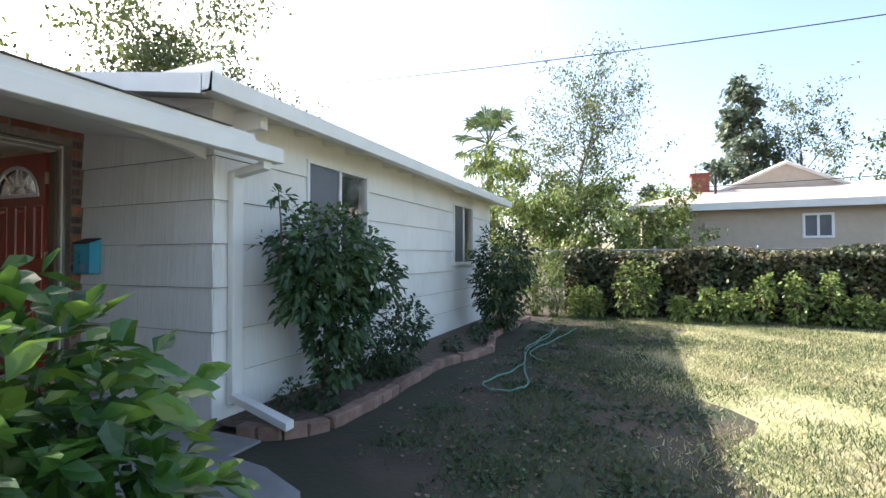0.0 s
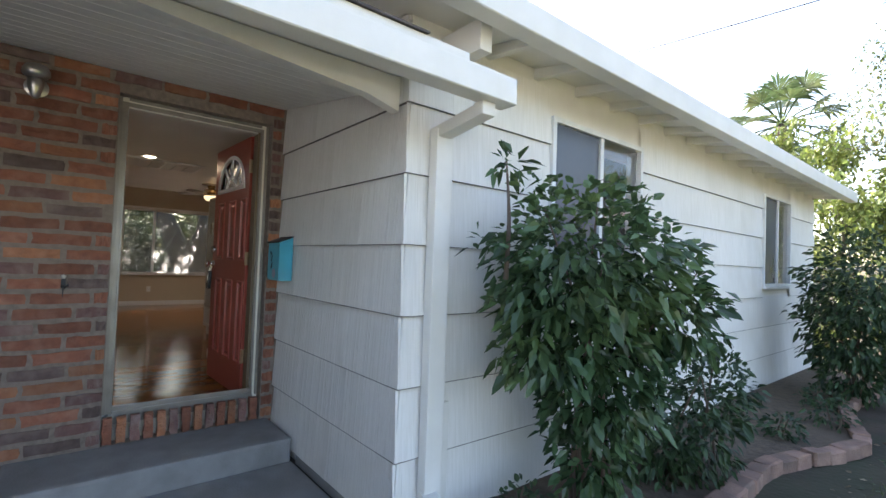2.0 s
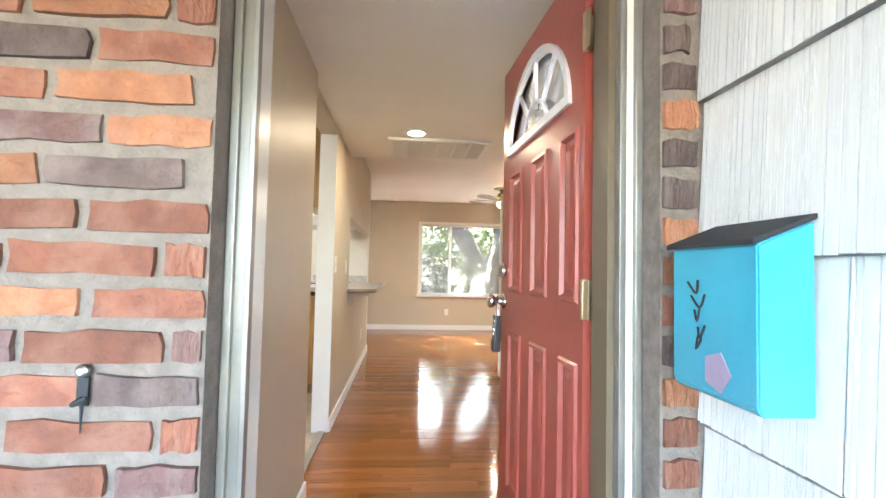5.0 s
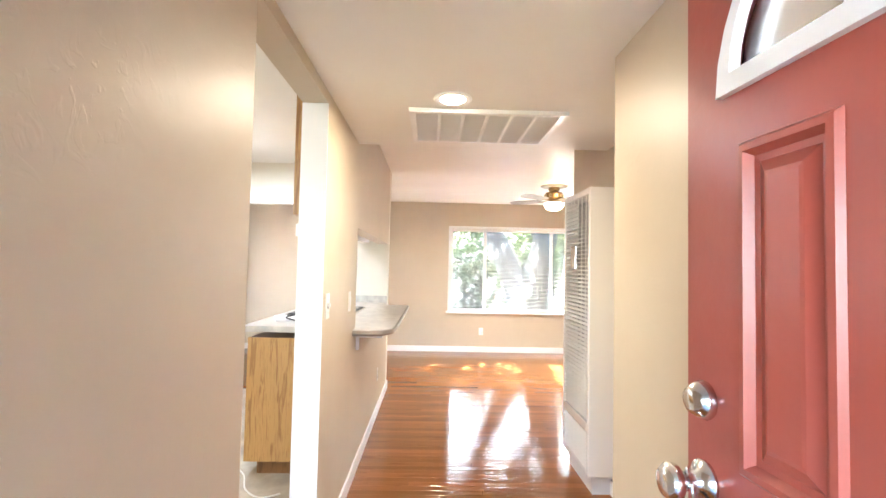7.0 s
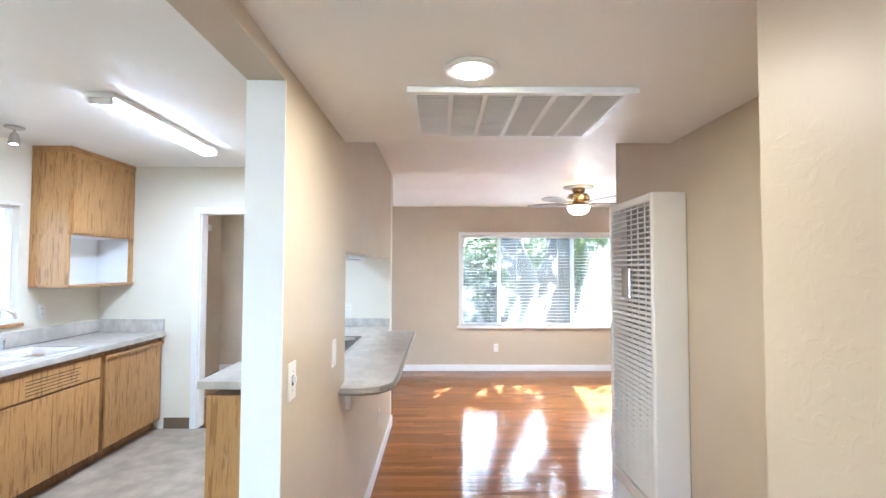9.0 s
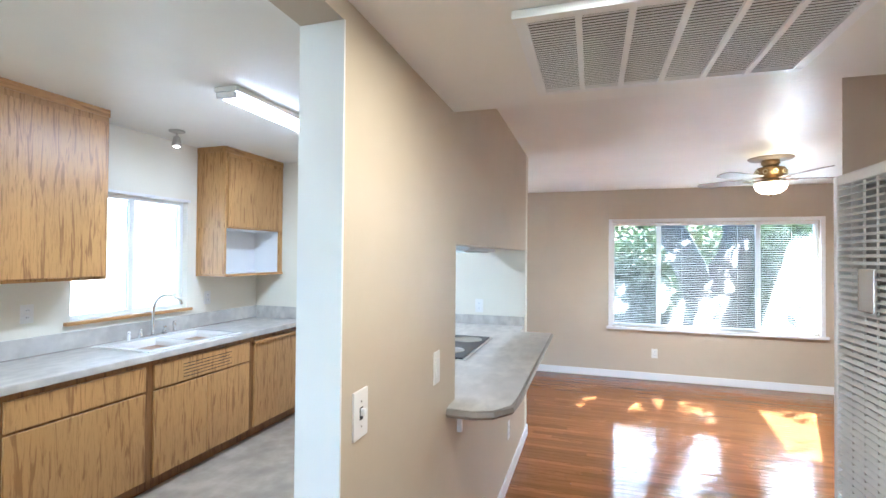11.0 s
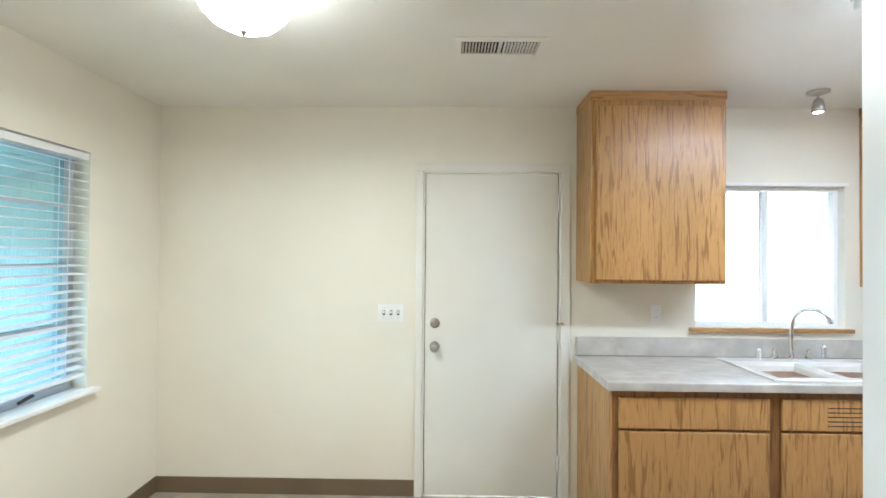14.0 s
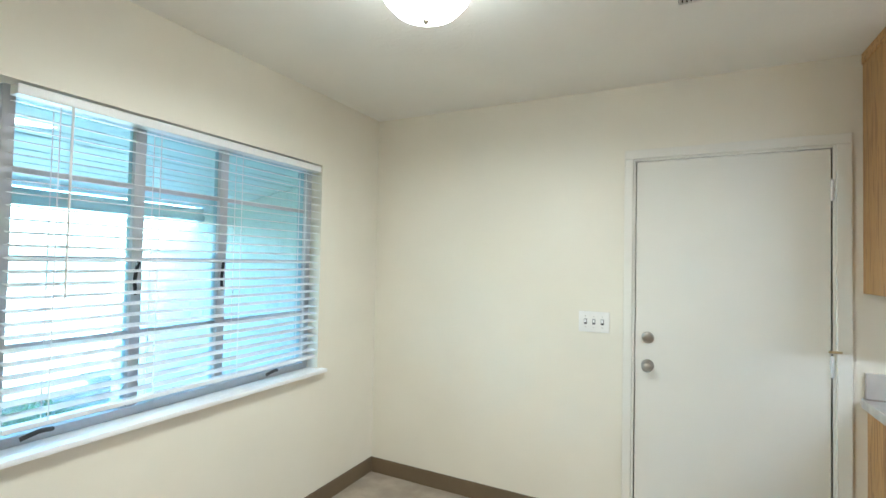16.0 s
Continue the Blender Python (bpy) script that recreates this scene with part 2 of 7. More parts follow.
def wood(name, light, dark, along, fine=58.0, rough=0.35, per_piece=0.1, coat=0.0, sharp=0.535):
    """Oak: long dark pores over a warm ground, along one axis (0 x, 1 y, 2 z)."""
    st = [1.0, 1.0, 1.0]
    st[along] = 0.08
    m = material(name, light, tuple(v * 0.82 for v in light), 3.0, rough, bump=0.12, bscale=fine, stretch=tuple(st), per_piece=per_piece, coat=coat, wear=tuple(v * 0.9 for v in light))
    nt = m.node_tree
    N, L = nt.nodes, nt.links
    b = N["Principled BSDF"]
    src = b.inputs["Base Color"].links[0].from_socket
    mp = [n for n in N if n.type == "MAPPING"][0]
    out = src
    for size, edge, soft, amount in ((fine * 0.62, sharp, 0.09, 0.78), (fine * 1.7, sharp - 0.03, 0.14, 0.38)):
        n, r, mx = N.new("ShaderNodeTexNoise"), N.new("ShaderNodeMapRange"), N.new("ShaderNodeMix")
        n.inputs["Scale"].default_value, n.inputs["Detail"].default_value, n.inputs["Distortion"].default_value = size, 3.0, 0.9
        L.new(mp.outputs[0], n.inputs["Vector"])
        r.inputs[1].default_value, r.inputs[2].default_value, r.inputs[4].default_value = edge, edge + soft, amount
        L.new(n.outputs["Fac"], r.inputs[0])
        mx.data_type = "RGBA"
        mx.inputs["B"].default_value = (*dark, 1)
        L.new(r.outputs[0], mx.inputs["Factor"])
        L.new(out, mx.inputs["A"])
        out = mx.outputs["Result"]
    L.new(out, b.inputs["Base Color"])
    return m


M_oak = wood("oak_cabinet", (0.53, 0.30, 0.105), (0.25, 0.115, 0.035), 2, 74)
M_oakx = wood("oak_cabinet_rail", (0.51, 0.285, 0.10), (0.25, 0.115, 0.035), 0, 74)
M_oakdark = wood("oak_face_frame", (0.30, 0.145, 0.05), (0.13, 0.058, 0.02), 2)
M_plank = wood("varnished_oak_strip", (0.29, 0.112, 0.032), (0.175, 0.06, 0.016), 1, 30, 0.085, 0.2, coat=0.0, sharp=0.58)
M_plank.node_tree.nodes["Principled BSDF"].inputs["Specular IOR Level"].default_value = 0.3


# ---- mesh helpers ----
def link(name, bm, mat, parent=None, label="", smooth=False):
    me = bpy.data.meshes.new(name)
    bm.normal_update()
    bm.to_mesh(me)
    bm.free()
    for mm in (mat if isinstance(mat, (list, tuple)) else [mat]):
        me.materials.append(mm)
    if smooth:
        me.shade_smooth()
    ob = new(name, me)
    ob.parent = parent
    if label:
        ob["label"] = label
    return ob


def part(name, bm, mat, parent, label="", smooth=False):
    """One mesh object under a thing or under a part, in the thing's own space."""
    return link(name, bm, mat, parent, label, smooth)


def thing(name, m, label, category, group="", kind=""):
    ob = new(name)
    ob.empty_display_size = 0.1
    ob.matrix_world = m
    return tagged(ob, label, category, group, kind)


def box(bm, x0, y0, z0, x1, y1, z1, bevel=0.0, mi=0):
    """A box, edges eased by bevel."""
    v = [bm.verts.new((x, y, z)) for z in (z0, z1) for y in (y0, y1) for x in (x0, x1)]
    fs = [bm.faces.new([v[i] for i in q]) for q in ((0, 2, 3, 1), (4, 5, 7, 6), (0, 1, 5, 4), (2, 6, 7, 3), (0, 4, 6, 2), (1, 3, 7, 5))]
    for f in fs:
        f.material_index = mi
    if bevel:
        es = list({e for f in fs for e in f.edges})
        bmesh.ops.bevel(bm, geom=es, offset=bevel, segments=2, profile=0.6, affect="EDGES")
    return bm


def boxes(*rows, bevel=0.0):
    bm = bmesh.new()
    for r in rows:
        box(bm, *r, bevel=bevel)
    return bm


def lathe(profile, n=24, bm=None, at=(0, 0, 0), axis="z"):
    """A turned body from (radius, height) pairs."""
    bm = bm or bmesh.new()
    rings = []
    for r, h in profile:
        ring = []
        for i in range(n):
            a = 2 * math.pi * i / n
            p = (r * math.cos(a), r * math.sin(a), h)
            if axis == "x":
                p = (p[2], p[0], p[1])
            elif axis == "y":
                p = (p[0], p[2], p[1])
            ring.append(bm.verts.new((p[0] + at[0], p[1] + at[1], p[2] + at[2])))
        rings.append(ring)
    for a, b in zip(rings, rings[1:]):
        for i in range(n):
            bm.faces.new((a[i], a[(i + 1) % n], b[(i + 1) % n], b[i]))
    bm.faces.new(rings[0][::-1])
    bm.faces.new(rings[-1])
    bmesh.ops.recalc_face_normals(bm, faces=bm.faces)
    return bm


def tube(pts, r, n=8, bm=None, taper=1.0):
    """A round bar along points."""
    bm = bm or bmesh.new()
    pts = [Vector(p) for p in pts]
    rings = []
    up = Vector((0.13, 0.21, 1)).normalized()
    for i, p in enumerate(pts):
        d = (pts[min(i + 1, len(pts) - 1)] - pts[max(i - 1, 0)]).normalized()
        u = d.cross(up)
        if u.length < 0.05:
            u = d.cross(Vector((1, 0, 0)))
        u.normalize()
        w = d.cross(u)
        rr = r * (1 + (taper - 1) * i / max(1, len(pts) - 1))
        rings.append([bm.verts.new(p + rr * (math.cos(2 * math.pi * k / n) * u + math.sin(2 * math.pi * k / n) * w)) for k in range(n)])
    for a, b in zip(rings, rings[1:]):
        for k in range(n):
            bm.faces.new((a[k], a[(k + 1) % n], b[(k + 1) % n], b[k]))
    bm.faces.new(rings[0][::-1])
    bm.faces.new(rings[-1])
    return bm


def smooth_line(pts, n=8):
    """Points of a curve that passes through pts."""
    P = [Vector(p) for p in pts]
    out = []
    for i in range(len(P) - 1):
        a, b, c, d = P[max(i - 1, 0)], P[i], P[i + 1], P[min(i + 2, len(P) - 1)]
        for k in range(n):
            t = k / n
            out.append(0.5 * ((2 * b) + (c - a) * t + (2 * a - 5 * b + 4 * c - d) * t * t + (3 * b - a - 3 * c + d) * t ** 3))
    return out + [P[-1]]


def panel_wall(name, axis, a0, a1, u0, u1, z0, z1, holes, mat, label, category="wall"):
    """A wall across axis from a0 to a1 thick, from u0 to u1 long, with openings (u, u, z, z) right through it."""
    us = sorted({u0, u1, *[min(max(h[i], u0), u1) for h in holes for i in (0, 1)]})
    zs = sorted({z0, z1, *[min(max(h[i], z0), z1) for h in holes for i in (2, 3)]})

    def solid(i, j):
        if not (0 <= i < len(us) - 1 and 0 <= j < len(zs) - 1):
            return False
        cu, cz = (us[i] + us[i + 1]) / 2, (zs[j] + zs[j + 1]) / 2
        return not any(h[0] < cu < h[1] and h[2] < cz < h[3] for h in holes)

    bm = bmesh.new()

    def quad(*ps):
        bm.faces.new([bm.verts.new((p[0], p[1], p[2]) if axis == "x" else (p[1], p[0], p[2])) for p in ps])

    for i in range(len(us) - 1):
        for j in range(len(zs) - 1):
            if not solid(i, j):
                continue
            a, b, c, d = us[i], us[i + 1], zs[j], zs[j + 1]
            quad((a0, a, c), (a0, b, c), (a0, b, d), (a0, a, d))
            quad((a1, a, c), (a1, b, c), (a1, b, d), (a1, a, d))
            if not solid(i - 1, j):
                quad((a0, a, c), (a1, a, c), (a1, a, d), (a0, a, d))
            if not solid(i + 1, j):
                quad((a0, b, c), (a1, b, c), (a1, b, d), (a0, b, d))
            if not solid(i, j - 1):
                quad((a0, a, c), (a1, a, c), (a1, b, c), (a0, b, c))
            if not solid(i, j + 1):
                quad((a0, a, d), (a1, a, d), (a1, b, d), (a0, b, d))
    bmesh.ops.remove_doubles(bm, verts=bm.verts, dist=1e-5)
    bmesh.ops.recalc_face_normals(bm, faces=bm.faces)
    return tagged(link(name, bm, mat), label, category, kind="structure")


def slab(name, rows, mat, label, category, bevel=0.0):
    return tagged(link(name, boxes(*rows, bevel=bevel), mat), label, category, kind="structure")


# ---- plan (metres; interior floor at z = 0, brick face at x = 0, entry wall of the wing at y = 0) ----
GROUND = -0.27
CEIL, HALL_CEIL = 2.39, 2.11
KCEIL = 2.445           # kitchen ceiling
INNER = -0.2            # inner face of the front wall
HALL_Y = -1.125         # hall face of the kitchen partition
KIT_Y = -1.237          # its kitchen face
SINK_Y = -3.85          # kitchen wall with the sink
KEND = -5.36            # far kitchen wall
LRX = -7.77             # window wall of the living room
WING = 1.643            # side wall of the wing

# house shell
panel_wall("wall_front", "x", INNER, -0.09, -4.1, 0.0, GROUND, 2.6, [(-1.0, -0.115, 0.0, 2.03), (-3.275, -1.79, 0.815, 2.022)], M_cream, "cream plaster inner leaf of the front wall")
panel_wall("wall_hall_entry", "y", KIT_Y, HALL_Y + 0.035, -1.40, INNER, 0.0, KCEIL, [], M_tan, "tan painted textured hall wall beside the front door")
panel_wall("wall_hall_partition", "y", KIT_Y, HALL_Y, KEND, -2.333, 0.0, KCEIL, [(KEND, -3.245, 0.905, 1.58)], M_tan, "tan painted partition with a pass-through opening above the counter")
panel_wall("wall_hall_header", "y", KIT_Y, HALL_Y, -2.333, -1.40, 2.058, KCEIL, [], M_tan, "tan painted header over the kitchen opening")
slab("trim_opening_end", [(-2.333, KIT_Y - 0.002, 0.0, -2.327, HALL_Y + 0.002, 2.058)], M_white, "white painted end face of the hall partition", "trim")
panel_wall("wall_hall_closet", "y", 0.0, 0.10, -1.914, INNER, 0.0, 2.6, [], M_tan, "tan painted textured hall wall behind the open door")
panel_wall("wall_closet_return", "x", -1.914, -1.814, 0.10, 0.46, 0.0, 2.6, [], M_tan, "tan painted closet return wall")
panel_wall("wall_heater", "y", 0.46, 0.56, -3.9, -1.914, 0.0, CEIL, [], M_tan, "tan painted wall behind the wall heater")
panel_wall("wall_living_side", "x", -3.9, -3.8, 0.56, 3.7, 0.0, CEIL, [], M_tan, "tan painted living room wall")
panel_wall("wall_living_north", "y", 3.6, 3.7, LRX, -3.9, 0.0, CEIL, [], M_tan, "tan painted living room wall")
panel_wall("wall_living_window", "x", LRX - 0.16, LRX, -3.95, 3.7, GROUND, CEIL, [(-0.34, 1.89, 0.65, 1.97)], M_tan, "tan painted living room wall with a wide window")
panel_wall("wall_kitchen_end", "x", KEND - 0.11, KEND, SINK_Y, HALL_Y, 0.0, KCEIL, [(-2.92, -2.08, 0.0, 2.0)], M_cream, "cream painted kitchen end wall with a doorway")
panel_wall("wall_living_end", "x", KEND - 0.116, KEND - 0.111, SINK_Y, HALL_Y + 0.002, 0.0, CEIL, [(-2.92, -2.08, 0.0, 2.0)], M_tan, "tan painted living room side of the kitchen wall")
panel_wall("wall_sink", "y", SINK_Y - 0.14, SINK_Y, KEND - 0.11, -0.09, GROUND, 2.6, [(-2.73, -1.89, 0.0, 2.03), (-4.50, -3.58, 1.075, 1.96)], M_cream, "cream painted kitchen wall with back door and sink window")
panel_wall("wall_living_south", "y", SINK_Y - 0.14, SINK_Y, LRX, KEND - 0.11, GROUND, 2.6, [(-7.2, -5.6, 0.0, 2.03)], M_tan, "tan painted living room wall with a sliding glass door")

# floors and ceilings
slab("floor_kitchen", [(KEND, SINK_Y, -0.1, INNER, KIT_Y + 0.05, 0.0)], M_vinyl, "beige stone-patterned sheet vinyl kitchen floor", "floor")
slab("floor_base", [(LRX, SINK_Y, -0.12, KEND, 3.6, -0.02), (KEND, KIT_Y + 0.05, -0.12, INNER, 3.6, -0.02)], M_dark, "subfloor under the oak strips", "floor")
slab("ceiling_hall", [(-3.207, HALL_Y, HALL_CEIL, INNER, 0.46, HALL_CEIL + 0.04), (-3.207, HALL_Y, HALL_CEIL + 0.04, -3.167, 0.46, CEIL)], M_ceiling, "low white textured hall ceiling with a dropped edge", "ceiling")
slab("ceiling_kitchen", [(KEND, SINK_Y, KCEIL, INNER, KIT_Y, KCEIL + 0.03)], M_ceiling, "white painted kitchen ceiling", "ceiling")
slab("ceiling_living", [(LRX, SINK_Y, CEIL, KEND - 0.06, 3.6, CEIL + 0.05), (KEND - 0.06, HALL_Y - 0.06, CEIL, -3.167, 3.6, CEIL + 0.05)], M_ceiling, "white glossy textured living room ceiling", "ceiling")

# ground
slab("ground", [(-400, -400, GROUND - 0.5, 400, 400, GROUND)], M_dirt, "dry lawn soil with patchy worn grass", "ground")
slab("porch_slab", [(0.47, -4.0, GROUND - 0.2, 2.15, -0.02, GROUND + 0.02)], M_concrete, "grey worn concrete porch slab", "pavement", 0.01)
slab("porch_step", [(-0.02, -1.45, GROUND, 0.47, -0.02, -0.10)], M_concrete, "grey concrete step below the front door", "step", 0.02)
walkbm = bmesh.new()
wp = [(2.15, -0.30), (2.5, -0.34), (2.9, -0.5), (3.2, -0.85), (3.35, -1.4), (3.4, -2.0), (3.4, -4.0), (2.15, -4.0)]
lo = [walkbm.verts.new((x, y, GROUND - 0.1)) for x, y in wp]
hi = [walkbm.verts.new((x, y, GROUND + 0.016)) for x, y in wp]
walkbm.faces.new(hi)
for i in range(len(wp)):
    j = (i + 1) % len(wp)
    walkbm.faces.new((lo[i], lo[j], hi[j], hi[i]))
bmesh.ops.recalc_face_normals(walkbm, faces=walkbm.faces)
tagged(link("walkway", walkbm, M_concrete), "grey concrete walkway curving along the lawn", "pavement", kind="structure")

# wing with lapped striated siding
EXPO = 0.343
C0 = 1.508 - 5 * EXPO   # bottom edge of the lowest course
W1, W2 = (1.09, 2.21, 0.95, 2.03), (5.03, 6.06, 0.945, 2.03)
panel_wall("wall_wing_side", "x", WING - 0.13, WING - 0.03, 0.10, 7.24, GROUND, 2.36, [W1, W2], M_white_ext, "core of the wing's long wall")
slab("wall_wing_entry", [(-0.085, 0.025, GROUND, WING - 0.03, 0.10, 2.60)], M_white_ext, "core of the wing's entry wall", "wall")
slab("wall_wing_far", [(-1.9, 7.14, GROUND, WING - 0.13, 7.24, 2.36)], M_white_ext, "far end wall of the wing", "wall")
# floor and wall coloured dark in place of an unlit room
slab("floor_wing", [(-1.9, 0.10, -0.1, WING - 0.13, 7.14, 0.0)], M_dark, "wing floor coloured near-black for an unlit room", "floor")
slab("wall_wing_inner", [(-1.9, 0.56, 0.0, -1.8, 7.14, 2.36)], M_screen, "added wing wall coloured dark for an unlit room", "wall")


def siding_course(x0, x1, z, height, seed, deep=1.0):
    """One lapped course, face towards -y, from x0 to x1: its butt edge proud, its face cut with uneven upright grooves."""
    rnd = random.Random(seed)
    bm = bmesh.new()
    xs, ds = [x0], [0.0]
    x = x0
    while x < x1 - 0.06:
        x += rnd.choice((0.005, 0.007, 0.010, 0.012, 0.016, 0.022))
        g, w = deep * rnd.choice((0.0012, 0.002, 0.003)), rnd.choice((0.0016, 0.0022, 0.0030))
        xs += [x, x + 0.0005, x + 0.0005 + w, x + 0.001 + w]
        ds += [0.0, g, g, 0.0]
        x += 0.001 + w
    xs.append(x1)
    ds.append(0.0)
    rows = []
    for off, zz in ((0.004, z + 0.014), (-0.008, z + 0.011), (-0.013, z), (-0.021, z), (-0.020, z + 0.02), (-0.002, z + height)):
        rows.append([bm.verts.new((x, off + (d if off < -0.001 else 0), zz + (rnd.uniform(-0.0015, 0.0015) if zz == z else 0))) for x, d in zip(xs, ds)])
    for a, b in zip(rows, rows[1:]):
        for i in range(len(xs) - 1):
            f = bm.faces.new((a[i], a[i + 1], b[i + 1], b[i]))
            # groove faces get the darker colour, so their shade reads in flat light
            f.material_index = 1 if ds[i] > 0.001 or ds[i + 1] > 0.001 else 0
    bmesh.ops.recalc_face_normals(bm, faces=bm.faces)
    return bm


entry_wall = thing("wall_entry_siding", pose(0, 0.02, 0), "white striated shake siding on the entry side wall", "wall", kind="structure")
side_wall = thing("wall_wing_siding", pose(WING - 0.02, 0, 0, 0, 0, 90), "white lapped shake siding on the wing's long wall", "wall", kind="structure")
rnd = random.Random(5)
for i in range(-1, 7):
    z = C0 + i * EXPO
    zb = max(z, GROUND + 0.05)
    top = min(EXPO + 0.012, 2.284 - z) - (zb - z)
    if top < 0.05:
        continue
    cut = rnd.uniform(0.3, 1.3)
    low = zb < 1.1
    # painted shadow line under the butt edge, thicker on the low courses
    part("shadow_joint", boxes((0.0, -0.0206 if low else -0.0195, zb - (0.0046 if low else 0.0028), WING - 0.002, -0.004, zb - 0.0002)), M_shadow_strip, entry_wall)
    for a, b in ((0.0, cut - 0.001), (cut + 0.001, WING - 0.004)):
        part("siding_panel", siding_course(a, b, zb, top, 40 + i), [M_siding, M_groove], entry_wall)
    segs = [(0.0, 7.24)]
    for w in (W1, W2):
        if z + EXPO > w[2] + 0.02 and z < w[3] - 0.02:
            segs = [q for a, b in segs for q in (((a, w[0] + 0.005), (w[1] - 0.005, b)) if a < w[0] < b else ((a, b),))]
    if z > 2.0:
        top = min(top, 2.28 - z)
    for a, b in segs:
        part("shadow_joint", boxes((a, -0.0206 if low else -0.0195, zb - (0.0046 if low else 0.0032), b, -0.004, zb - 0.0002)), M_shadow_strip, side_wall)
        step = rnd.uniform(0.9, 1.3)
        cuts = [a] + [a + step + 1.22 * k for k in range(8) if a + step + 1.22 * k < b - 0.2] + [b]
        for c, d in zip(cuts, cuts[1:]):
            part("siding_panel", siding_course(c, d - 0.001, zb, top, 80 + i, 0.2), [M_siding, M_groove], side_wall)
slab("trim_wing_base", [(WING - 0.03, 0.0, GROUND, WING - 0.012, 7.2, GROUND + 0.06), (0.48, 0.004, GROUND, WING - 0.02, 0.02, GROUND + 0.06)], M_concrete, "grey foundation strip under the siding", "trim")


def wing_window(name, w, label):
    """A sliding window in the long wall: a white frame, two sashes and their panes; half the view is a dark screen."""
    y0, y1, z0, z1 = w
    ob = thing(name, pose(WING - 0.02, y0, z0), label, "window", kind="structure")
    W, H = y1 - y0, z1 - z0
    part("window_frame", boxes((-0.09, 0, 0, 0.035, 0.035, H), (-0.09, W - 0.035, 0, 0.035, W, H), (-0.09, 0.035, 0, 0.035, W - 0.035, 0.035), (-0.09, 0.035, H - 0.035, 0.035, W - 0.035, H), bevel=0.004), M_wing_frame, ob)
    part("meeting_rail", boxes((-0.03, W / 2 - 0.02, 0.035, 0.028, W / 2 + 0.02, H - 0.035), bevel=0.004), M_wing_frame, ob)
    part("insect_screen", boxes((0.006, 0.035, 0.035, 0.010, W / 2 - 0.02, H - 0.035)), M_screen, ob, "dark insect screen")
    part("pane", boxes((-0.012, W / 2 + 0.02, 0.035, -0.006, W - 0.035, H - 0.035)), M_glass, ob)
    part("window_sill", boxes((0.0, -0.02, -0.03, 0.055, W + 0.02, -0.002), bevel=0.004), M_wing_frame, ob)
    return ob


wing_window("window_1", W1, "white framed sliding window with an insect screen")
wing_window("window_2", W2, "narrow white framed sliding window with dark panes")


# roofs, gutters, eaves
def roof_slab(name, x0, x1, y0, y1, z_at, slope, thick, mat, label):
    bm = bmesh.new()
    for zoff in (0, -thick):
        for x, y in ((x0, y0), (x1, y0), (x1, y1), (x0, y1)):
            bm.verts.new((x, y, z_at - slope * x + zoff))
    bm.verts.ensure_lookup_table()
    v = bm.verts
    for q in ((0, 1, 2, 3), (7, 6, 5, 4), (0, 4, 5, 1), (1, 5, 6, 2), (2, 6, 7, 3), (3, 7, 4, 0)):
        bm.faces.new([v[i] for i in q])
    bmesh.ops.recalc_face_normals(bm, faces=bm.faces)
    return tagged(link(name, bm, mat), label, "roof", kind="structure")


PSL = 0.16
porch_roof = roof_slab("roof_porch", -0.15, 2.0, -4.7, 0.06, 2.30, PSL, 0.05, M_white_ext, "low-sloped house roof over the porch with dark shingles")
roof_slab("roof_main", -4.0, -0.14, -4.7, 0.06, 2.53, PSL, 0.05, M_shingle, "front slope of the house roof with dark shingles")
roof_slab("roof_rear", -8.6, -4.0, -4.7, 7.2, 3.34, -0.10, 0.05, M_shingle, "rear slope of the house roof")
wing_roof = roof_slab("roof_wing", -4.0, 2.02, -0.36, 7.45, 2.588, 0.165, 0.03, M_white_ext, "low-sloped roof of the wing")
rnd = random.Random(8)
shingle_me = boxes((0, 0, 0, 0.17, 0.32, 0.008))
base_mesh = bpy.data.meshes.new("shingle")
shingle_me.to_mesh(base_mesh)
shingle_me.free()
base_mesh.materials.append(M_shingle)
for r in range(15):
    for c in range(15):
        x = 1.85 - r * 0.13
        y = -3.7 + c * 0.322 + (r % 2) * 0.16 - 0.65
        if y > -0.06 and x > -0.3 or y > -0.2:
            continue
        ob = new("shingle", base_mesh)
        ob.parent = porch_roof
        ob.matrix_basis = pose(x, y, 2.306 - PSL * x + 0.004, 0, math.degrees(math.atan(PSL)) + 2.5, rnd.uniform(-0.5, 0.5))


def gutter(name, y0, y1, x, z, label, h=0.115, d=0.10):
    """A pressed metal fascia gutter along y: a stepped outer face, a rolled lip, an open trough and end caps."""
    ob = thing(name, pose(x, y0, z), label, "gutter", kind="structure")
    L = y1 - y0
    prof = [(-d, h), (-d, 0.0), (-0.006, 0.0), (-0.001, 0.004), (0.0, 0.06), (0.0, h - 0.008), (-0.001, h), (-0.008, h + 0.002), (-0.012, h - 0.01), (-0.02, 0.05), (-0.035, 0.012), (-d + 0.008, 0.012), (-d + 0.008, h)]
    bm = bmesh.new()
    a = [bm.verts.new((p[0], 0, p[1])) for p in prof]
    b = [bm.verts.new((p[0], L, p[1])) for p in prof]
    for i in range(len(prof)):
        j = (i + 1) % len(prof)
        bm.faces.new((a[i], a[j], b[j], b[i]))
    bm.faces.new(a)
    bm.faces.new(b[::-1])
    bmesh.ops.recalc_face_normals(bm, faces=bm.faces)
    part("trough", bm, M_white_ext, ob)
    for y in (0.0, L - 0.004):
        part("end_cap", boxes((-d, y, 0.0, 0.0, y + 0.004, h - 0.002)), M_white_ext, ob)
    return ob


